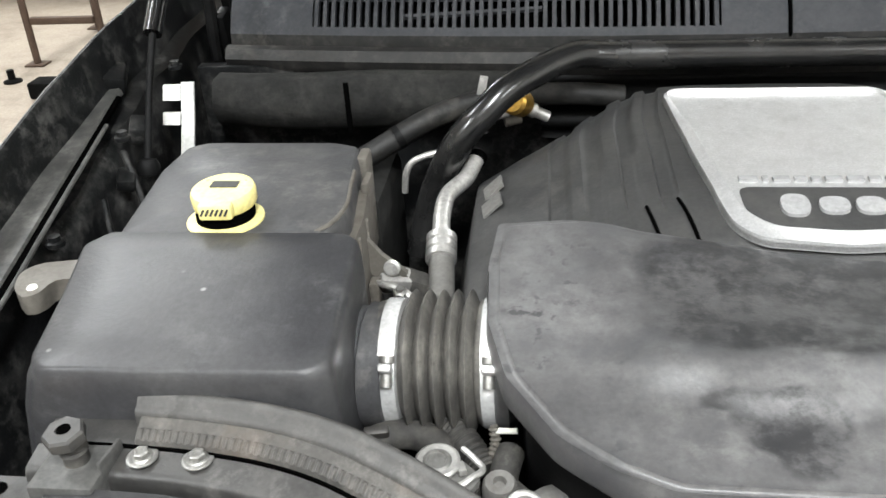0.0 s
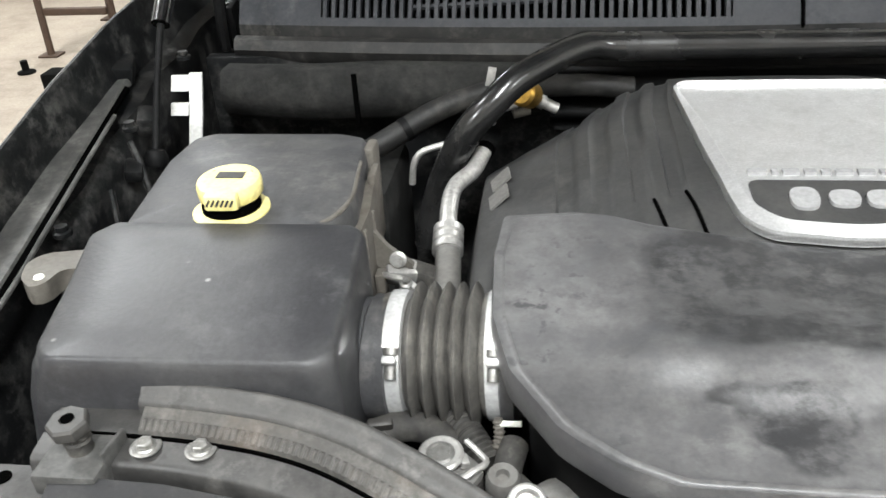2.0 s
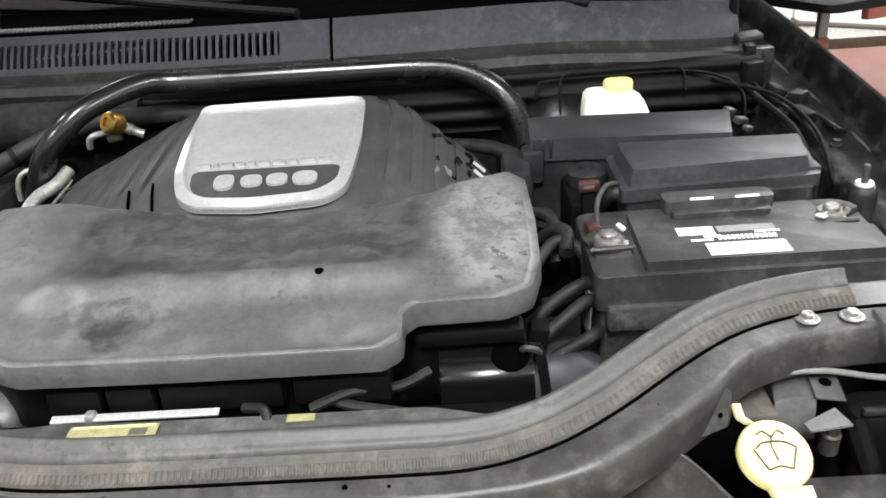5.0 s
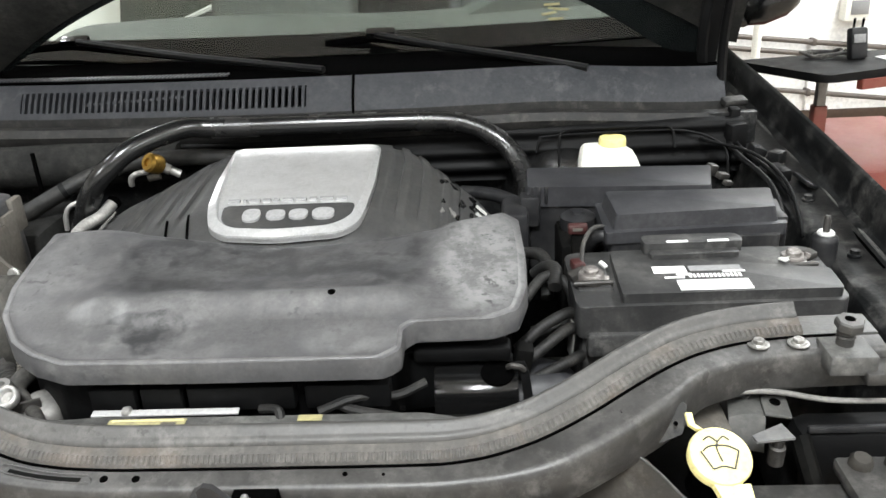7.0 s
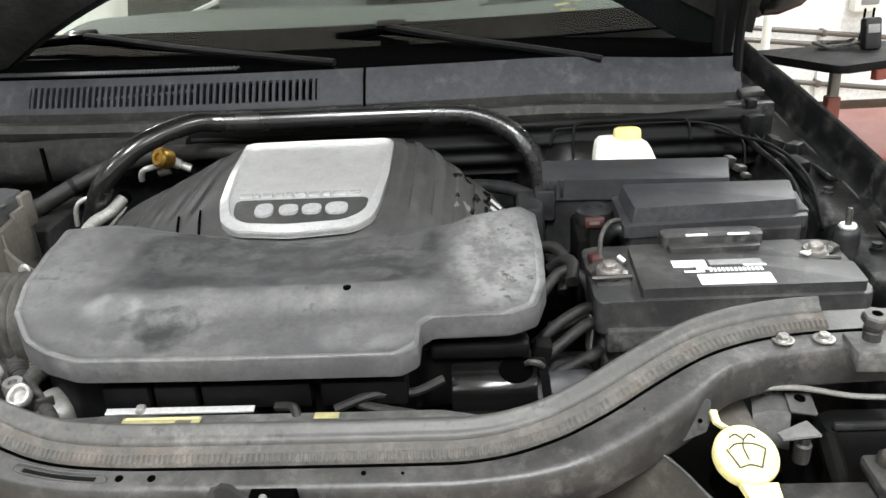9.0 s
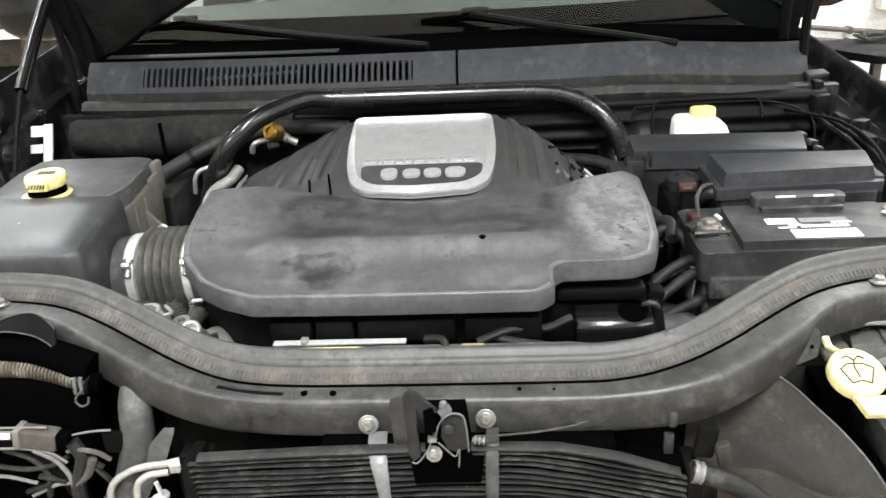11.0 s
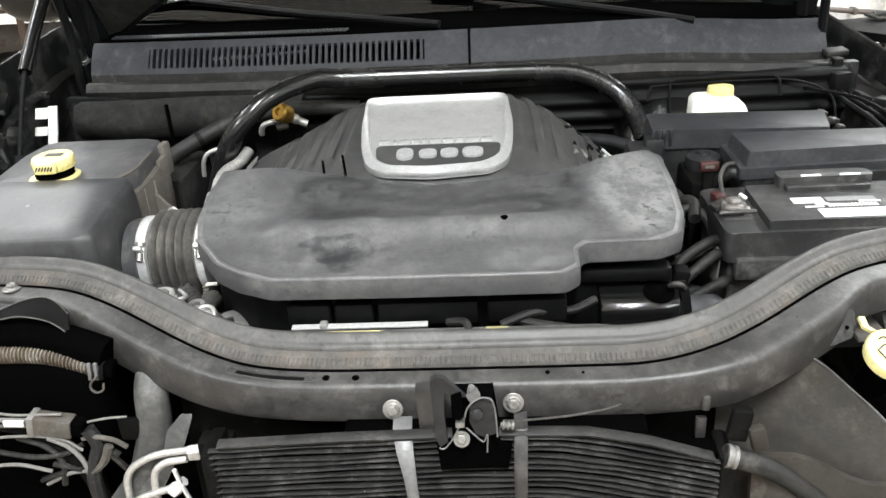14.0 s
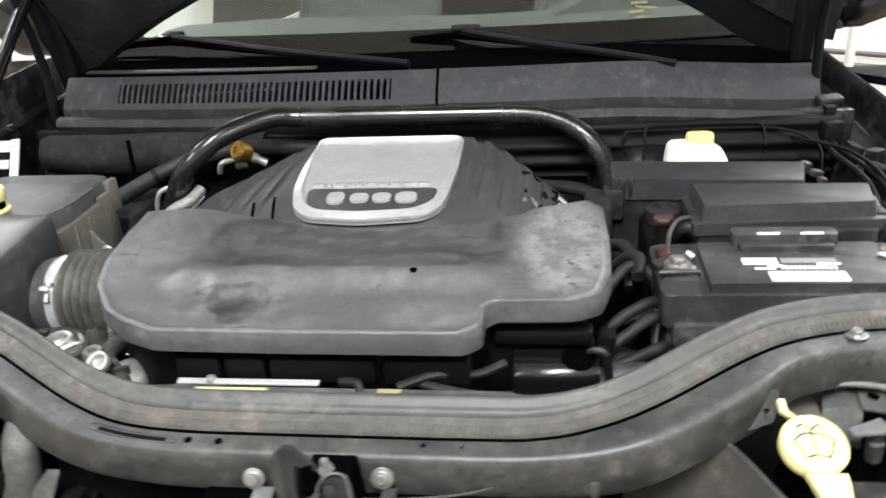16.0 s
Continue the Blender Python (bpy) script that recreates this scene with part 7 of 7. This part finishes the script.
# Shade of the void under the cowl is in this pad's black.
part("pad", bm_grid(lambda u, v: (-0.28 + 0.95 * u, 0.628 - 0.010 * math.sin(math.pi * v) - 0.004 * math.sin(v * 19), 1.086 - 0.09 * v), 30, 30, (0, 0.02, 0)), M_WIPER, fi, smooth=60)
single("dark_box_left", bm_box(-0.66, -0.46, 0.44, 0.60, 0.80, 1.0, 0.015), M_FELT, (-0.56, 0.52, 0.8), "black felt-covered box behind the tank", "box")
ub = thing("control_module", (-0.685, 0.50, 1.0), "small grey module behind the tank", "module")
part("case", bm_box(-0.70, -0.655, 0.455, 0.505, 1.0, 1.035, 0.005), M_GREYPANEL, ub)
wb = thing("slotted_bracket", (-0.715, 0.50, 0.99), "bare light metal bracket with slots", "bracket")
part("upright", bm_loft([[(-0.719, y, z), (-0.703, y, z), (-0.703, y - 0.004, z), (-0.719, y - 0.004, z)] for y, z in ((0.556, 1.103), (0.535, 1.06), (0.505, 1.01), (0.490, 0.985))]), M_BRACKET, wb)
for f0, f1 in ((0.02, 0.16), (0.27, 0.38), (0.86, 1.0)):
    def yz(f):
        return 0.556 - 0.066 * f, 1.103 - 0.118 * f
    (ya, za), (yb, zb) = yz(f0), yz(f1)
    part("finger", bm_loft([[(-0.742, ya, za), (-0.7195, ya, za), (-0.7195, ya - 0.004, za), (-0.742, ya - 0.004, za)], [(-0.742, yb, zb), (-0.7195, yb, zb), (-0.7195, yb - 0.004, zb), (-0.742, yb - 0.004, zb)]]), M_BRACKET, wb)
single("strut_tower", bm_lathe([(0.0, 0.03), (0.05, 0.03), (0.075, 0.02), (0.085, 0.0), (0.09, -0.10)], (-0.70, 0.30, 0.96), (0, 0, 1), 30), M_BODY, (-0.70, 0.30, 0.86), "black steel strut tower", "strut tower", "strut towers")

# ---- battery corner ----
bt = thing("battery", (0.49, 0.15, 0.84), "dusty black car battery with white labels", "battery")
part("case", bm_box(0.346, 0.642, 0.120, 0.262, 0.84, 0.995, 0.008), M_BATT, bt)
lid = part("lid", bm_prism(round_poly([(0.340, 0.110), (0.648, 0.112), (0.652, 0.262), (0.338, 0.262)], 0.016), 0.976, 1.018, 0.009, 3), M_BATT, bt)
part("lid_step", bm_prism(round_poly([(0.392, 0.117), (0.640, 0.119), (0.643, 0.172), (0.601, 0.180), (0.600, 0.238), (0.394, 0.238)], 0.005), 1.016, 1.030, 0.004), M_BATT, bt)
part("label", bm_box(0.459, 0.541, 0.1225, 0.148, 1.0302, 1.0308), M_PAPER, lid, "white paper label", smooth=0)
part("label", bm_box(0.437, 0.476, 0.168, 0.186, 1.0302, 1.0308), M_PAPER, lid, "white paper label", smooth=0)
part("label", bm_box(0.462, 0.480, 0.161, 0.166, 1.0302, 1.0308), M_PAPER, lid, smooth=0)
part("label", bm_box(0.480, 0.541, 0.172, 0.186, 1.0302, 1.0306), M_GREYINK, lid, smooth=0)
part("label", bm_box(0.447, 0.470, 0.154, 0.158, 1.0302, 1.0308), M_PAPER, lid, smooth=0)
for k in range(13):
    part("label_bar", bm_box(0.476 + 0.0048 * k, 0.479 + 0.0048 * k, 0.155, 0.164, 1.0302, 1.0307), M_PAPER, lid, smooth=0)
part("label_bar", bm_box(0.517, 0.543, 0.1665, 0.1705, 1.0307, 1.0312), M_PAPER, lid, smooth=0)
for k in range(3):
    part("label_bar", bm_box(0.472 + 0.026 * k, 0.490 + 0.026 * k, 0.1265, 0.1275, 1.0309, 1.0312), M_GREYINK, lid, smooth=0)
part("vent_strip", bm_prism(round_poly([(0.440, 0.207), (0.549, 0.209), (0.549, 0.224), (0.440, 0.224)], 0.005), 1.028, 1.0365, 0.004), M_BATT, bt)
part("handle", bm_prism(round_poly([(0.434, 0.2215), (0.557, 0.2235), (0.555, 0.250), (0.434, 0.250)], 0.009), 1.016, 1.0452, 0.005, 2), M_BATT, bt)
for x in (0.452, 0.502):
    part("clip", bm_box(x + 0.01, x + 0.036, 0.222, 0.226, 1.0455, 1.0475, 0.0006), M_PAPER, bt)
part("front_ledge", bm_box(0.352, 0.645, 0.104, 0.122, 0.955, 0.985, 0.004), M_BATT, bt)
part("terminal_well", bm_box(0.345, 0.388, 0.150, 0.225, 1.0, 1.021, 0.004), M_BATT, bt)
for x, y, lab in ((0.363, 0.172, "pos"), (0.612, 0.205, "neg")):
    tm = thing("battery_terminal", (x, y, 1.02), "corroded lead battery terminal clamp", "terminal", "battery terminals")
    part("post", bm_lathe([(0, 0), (0.010, 0), (0.009, 0.018), (0.007, 0.02), (0, 0.02)], (x, y, 1.019), (0, 0, 1), 20), M_LEAD, tm)
    part("clamp_ring", bm_lathe([(0.009, 0), (0.0155, 0), (0.0155, 0.010), (0.014, 0.012), (0.009, 0.012)], (x, y, 1.021), (0, 0, 1), 22), M_LEAD, tm)
    part("clamp_bolt", bm_tube([(x - 0.022, y - 0.016, 1.026), (x + 0.0, y - 0.017, 1.027), (x + 0.024, y - 0.014, 1.026)], 0.0032, 8, 3), M_STEELDARK, tm)
    part("clamp_lug", bm_obox((x - 0.016 if lab == "pos" else x + 0.020, y + 0.010, 1.026), (0.010, 0.008, 0.0045), (0, -15, 20), 0.002), M_STEELDARK, tm)
crust = random.Random(11)
for x, y, n in ((0.360, 0.176, 9), (0.614, 0.206, 10)):
    for k in range(n):
        c = (x + crust.uniform(-0.020, 0.020), y + crust.uniform(-0.016, 0.018), 1.022 + crust.uniform(0, 0.012))
        single("corrosion_crust", bm_obox(c, (crust.uniform(0.0025, 0.007), crust.uniform(0.002, 0.005), crust.uniform(0.0015, 0.004)), (crust.uniform(-30, 30), crust.uniform(-30, 30), crust.uniform(0, 180)), 0.0012), M_BRACKET if k % 3 else M_LEAD, c, "whitish corrosion crust on the battery terminal", "crust", "corrosion on the terminals")
rt = thing("red_terminal_cover", (0.350, 0.235, 1.0), "red plastic terminal cover and cable", "cover")
part("cover", bm_obox((0.350, 0.200, 1.030), (0.008, 0.010, 0.006), (0, 0, 12), 0.003), M_RED, rt)
part("cable", bm_tube([(0.354, 0.190, 1.030), (0.357, 0.215, 1.038), (0.363, 0.245, 1.042), (0.376, 0.272, 1.047), (0.392, 0.282, 1.045), (0.400, 0.284, 1.030)], 0.0030, 10, 8), M_RUBBER, rt, "thin grimy cable")
part("clip", bm_box(0.347, 0.373, 0.288, 0.300, 1.032, 1.046, 0.003), M_RED, rt)
part("clip_mark", bm_box(0.353, 0.366, 0.2865, 0.2878, 1.038, 1.042), M_TANKSIDE, rt)
part("clip_leg", bm_box(0.352, 0.368, 0.291, 0.302, 0.985, 1.032, 0.003), M_DARK, rt)
single("terminal_stud_cap", bm_lathe([(0, 0), (0.024, 0), (0.026, 0.006), (0.025, 0.018), (0.020, 0.022), (0.010, 0.0225), (0.009, 0.026), (0, 0.026)], (0.368, 0.362, 1.012), (0, 0, 1), 26), M_BLACK, (0.368, 0.362, 1.0), "round black stud cap behind the battery", "cap")
single("cable_block", bm_box(0.338, 0.395, 0.30, 0.40, 0.90, 1.012, 0.008), M_DARK, (0.366, 0.35, 0.9), "dark cable block behind the battery", "block")

fu = thing("fuse_box", (0.505, 0.31, 0.95), "black plastic fuse box with a ridged lid", "fuse box")
part("base", bm_prism(round_poly([(0.398, 0.262), (0.616, 0.262), (0.632, 0.355), (0.392, 0.372)], 0.01), 0.95, 1.034, 0.006), M_BLACK, fu)
part("lid", bm_prism(round_poly([(0.392, 0.258), (0.626, 0.272), (0.640, 0.362), (0.392, 0.368)], 0.006), 1.030, 1.046, 0.003), M_LID, fu)
part("lid_top", bm_prism(round_poly([(0.402, 0.268), (0.617, 0.280), (0.632, 0.354), (0.399, 0.361)], 0.005), 1.044, 1.066, 0.003, 2, inset=0.05), M_LID, fu)
part("latch", bm_box(0.612, 0.632, 0.285, 0.31, 1.0, 1.05, 0.004), M_BLACK, fu)
part("cable_guide", bm_tube([(0.375, 0.30, 1.01), (0.385, 0.285, 1.03), (0.398, 0.28, 1.03), (0.41, 0.275, 1.0)], 0.010, 10, 6), M_BLACK, fu)
rb = thing("relay_box", (0.435, 0.44, 0.95), "long black plastic relay box", "relay box")
part("base", bm_prism(round_poly([(0.300, 0.408), (0.556, 0.388), (0.572, 0.470), (0.303, 0.488)], 0.01), 0.93, 1.032, 0.006), M_BLACK, rb)
part("lid", bm_prism(round_poly([(0.296, 0.404), (0.560, 0.384), (0.582, 0.474), (0.300, 0.494)], 0.006), 1.030, 1.060, 0.0035, 2, inset=0.03), M_LID, rb)
part("side_latch", bm_box(0.288, 0.318, 0.395, 0.425, 1.0, 1.048, 0.006), M_BLACK, rb)
part("end_block", bm_box(0.262, 0.300, 0.36, 0.44, 0.94, 1.036, 0.010), M_BLACK, rb)
for k in range(3):
    part("clip", bm_box(0.304 + 0.01 * k, 0.309 + 0.01 * k, 0.398, 0.404, 1.035, 1.062, 0.002), M_BLACK, rb)

br = thing("brake_fluid_reservoir", (0.445, 0.60, 0.98), "white brake fluid reservoir with a yellow cap", "reservoir")
RS = ((0.98, 0.388, 0.496, 0.558, 0.650), (1.030, 0.394, 0.492, 0.562, 0.646), (1.044, 0.397, 0.486, 0.568, 0.640), (1.052, 0.400, 0.474, 0.574, 0.636), (1.0565, 0.406, 0.468, 0.582, 0.628), (1.058, 0.42, 0.46, 0.60, 0.615))
part("tank", bm_loft([[(x, y, z) for x, y in round_poly([(x0, y0), (x1, y0), (x1, y1), (x0, y1)], 0.010 if z < 1.058 else 0.004, 4)] for z, x0, x1, y0, y1 in RS]), M_WHITE, br, smooth=50)
part("shoulder", bm_lathe([(0.026, 0), (0.026, 0.006), (0.022, 0.008), (0.020, 0.01)], (0.450, 0.607, 1.044), (0, 0, 1), 28), M_WHITE, br)
part("cap", bm_lathe([(0, 0), (0.0215, 0), (0.0225, 0.002), (0.0225, 0.0125), (0.0212, 0.0165), (0.0170, 0.0172), (0.0155, 0.0155), (0, 0.0155)], (0.451, 0.607, 1.053), (0, 0, 1), 32), M_YELLOW, br, "yellow screw cap")
single("brake_booster", bm_lathe([(0, 0.035), (0.03, 0.034), (0.08, 0.022), (0.105, 0.0), (0.112, -0.03), (0.112, -0.06)], (0.375, 0.60, 0.968), (0, -0.9, 0.4), 40), M_GLOSS, (0.40, 0.65, 0.9), "black round brake booster on the firewall", "brake booster")
for pts, r in (([(0.362, 0.59, 1.03), (0.363, 0.60, 1.068), (0.370, 0.61, 1.081), (0.40, 0.615, 1.083), (0.52, 0.618, 1.082), (0.548, 0.612, 1.078), (0.552, 0.60, 1.05)], 0.0030), ([(0.325, 0.60, 1.05), (0.331, 0.607, 1.068), (0.35, 0.612, 1.074), (0.50, 0.622, 1.074), (0.58, 0.612, 1.072), (0.625, 0.575, 1.055), (0.62, 0.52, 1.02)], 0.0030),
               ([(0.652, 0.71, 1.02), (0.648, 0.655, 1.045), (0.64, 0.55, 1.05), (0.665, 0.46, 1.03), (0.66, 0.38, 1.0), (0.64, 0.33, 0.96)], 0.007), ([(0.667, 0.71, 1.02), (0.663, 0.655, 1.045), (0.655, 0.58, 1.05), (0.685, 0.47, 1.03), (0.683, 0.36, 1.0), (0.655, 0.27, 0.95)], 0.005),
               ([(0.612, 0.71, 1.02), (0.608, 0.655, 1.045), (0.60, 0.60, 1.06), (0.655, 0.52, 1.06), (0.675, 0.42, 1.045), (0.672, 0.33, 1.0)], 0.004)):
    single("harness_line", bm_tube(pts, r * 0.7, 10, 10), M_WIPER, pts[0], "black line running along the inner fender", "line", "lines by the fender")
for c, s in (((0.594, 0.525, 1.035), (0.008, 0.007, 0.009)), ((0.603, 0.494, 1.035), (0.010, 0.006, 0.005)), ((0.602, 0.461, 1.035), (0.007, 0.005, 0.004))):
    single("wiring_plug", bm_obox(c, s, (10, 15, 30), 0.002), M_STEELDARK, c, "dull grey wiring plug behind the relay box", "plug", "wiring plugs")
ts = thing("tower_stud", (0.668, 0.254, 1.03), "bare steel stud and washer on the strut tower", "stud")
part("mount", bm_lathe([(0, 0.004), (0.012, 0.004), (0.0155, 0.001), (0.0165, -0.004), (0.0165, -0.05), (0, -0.05)], (0.668, 0.254, 1.032), (0, 0, 1), 26), M_BLACK, ts, "black rubber mount")
part("washer", bm_lathe([(0.004, 0), (0.0105, 0), (0.0110, 0.002), (0.0095, 0.0045), (0.0050, 0.0045), (0.004, 0.004)], (0.668, 0.254, 1.0363), (0, 0, 1), 24), M_BRACKET, ts)
part("stud", bm_lathe([(0, 0), (0.0042, 0), (0.0042, 0.022), (0.003, 0.025), (0, 0.025)], (0.668, 0.254, 1.037), (0, 0, 1), 12), M_STEELDARK, ts)
single("strut_tower", bm_lathe([(0.0, 0.03), (0.05, 0.03), (0.070, 0.02), (0.080, 0.0), (0.085, -0.12)], (0.665, 0.27, 0.955), (0, 0, 1), 30), M_BODY, (0.655, 0.27, 0.88), "black steel strut tower", "strut tower", "strut towers")

# harness between cover and battery
for k, pts in enumerate(([(0.285, 0.20, 0.985), (0.31, 0.22, 1.005), (0.335, 0.215, 1.0), (0.345, 0.19, 0.98), (0.33, 0.165, 0.965), (0.29, 0.16, 0.96)],
                         [(0.27, 0.11, 0.965), (0.30, 0.125, 0.985), (0.33, 0.14, 0.995), (0.345, 0.155, 0.985)],
                         [(0.27, 0.085, 0.955), (0.30, 0.10, 0.972), (0.328, 0.118, 0.985), (0.345, 0.14, 0.975)],
                         [(0.27, 0.06, 0.945), (0.30, 0.072, 0.955), (0.33, 0.09, 0.96), (0.345, 0.11, 0.955)],
                         [(0.30, 0.26, 0.99), (0.315, 0.25, 1.005), (0.325, 0.23, 1.01), (0.322, 0.20, 1.0)],
                         [(0.29, 0.33, 0.99), (0.31, 0.30, 1.0), (0.318, 0.27, 0.995), (0.315, 0.23, 0.97)])):
    single("harness_tube", bm_tube(pts, 0.0068 if k < 4 else 0.0085, 14, 10, ripple=0.018, pitch=0.004), M_HARN, pts[0], "black corrugated harness tube beside the battery", "harness tube", "harness tubes")
single("battery_tag", bm_obox((0.336, 0.135, 0.965), (0.001, 0.010, 0.022), (0, 4, 10), 0), M_STEEL, (0.336, 0.135, 0.94), "grey metal tag hanging beside the battery", "tag")
for sx in (0.245, 0.275):
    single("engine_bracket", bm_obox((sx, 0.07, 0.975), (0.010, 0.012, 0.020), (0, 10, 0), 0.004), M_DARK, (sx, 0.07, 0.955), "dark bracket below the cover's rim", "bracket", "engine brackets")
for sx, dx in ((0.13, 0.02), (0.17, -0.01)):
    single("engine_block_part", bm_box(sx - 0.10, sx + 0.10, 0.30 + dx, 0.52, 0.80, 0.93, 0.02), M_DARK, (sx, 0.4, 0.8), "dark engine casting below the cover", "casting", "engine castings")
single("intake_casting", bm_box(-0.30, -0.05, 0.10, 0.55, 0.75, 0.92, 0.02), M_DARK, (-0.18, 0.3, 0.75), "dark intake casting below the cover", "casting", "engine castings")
single("valve_pipe", bm_tube([(0.20, 0.56, 1.0), (0.25, 0.53, 1.005), (0.29, 0.50, 1.0)], 0.011, 12, 8), M_BLACK, (0.25, 0.53, 1.0), "black pipe beside the dome", "pipe")
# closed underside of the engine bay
# Added dark panel hides the bright floor below the gap.
part("dark_filler_panel", bm_box(-0.60, -0.24, -0.04, 0.30, 0.815, 0.825, 0.003), M_DARK, car)
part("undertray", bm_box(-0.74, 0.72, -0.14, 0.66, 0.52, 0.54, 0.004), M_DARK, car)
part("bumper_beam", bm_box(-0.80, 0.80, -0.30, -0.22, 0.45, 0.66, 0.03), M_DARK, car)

# clutter at the end of the firewall
for c, h, r in (((0.655, 0.62, 1.06), (0.016, 0.012, 0.022), (0, 0, 20)), ((0.675, 0.575, 1.04), (0.012, 0.016, 0.016), (0, 20, 0)), ((0.63, 0.645, 1.05), (0.010, 0.008, 0.03), (0, 0, 0)), ((0.69, 0.50, 1.035), (0.010, 0.022, 0.010), (0, 0, 10))):
    single("clip_block", bm_obox(c, h, r, 0.004), M_WIPER, c, "black plastic clip block at the firewall's end", "clip", "clip blocks")

for c, h, r, m in (((0.70, 0.545, 1.045), (0.012, 0.010, 0.010), (0, 0, 40), M_BODY), ((0.715, 0.46, 1.035), (0.007, 0.030, 0.003), (0, 20, 5), M_BODY), ((0.66, 0.655, 1.07), (0.008, 0.012, 0.028), (0, 0, 0), M_WIPER)):
    single("mount_tab", bm_obox(c, h, r, 0.002), m, c, "small black mounting tab on the inner fender", "tab", "mounting tabs")
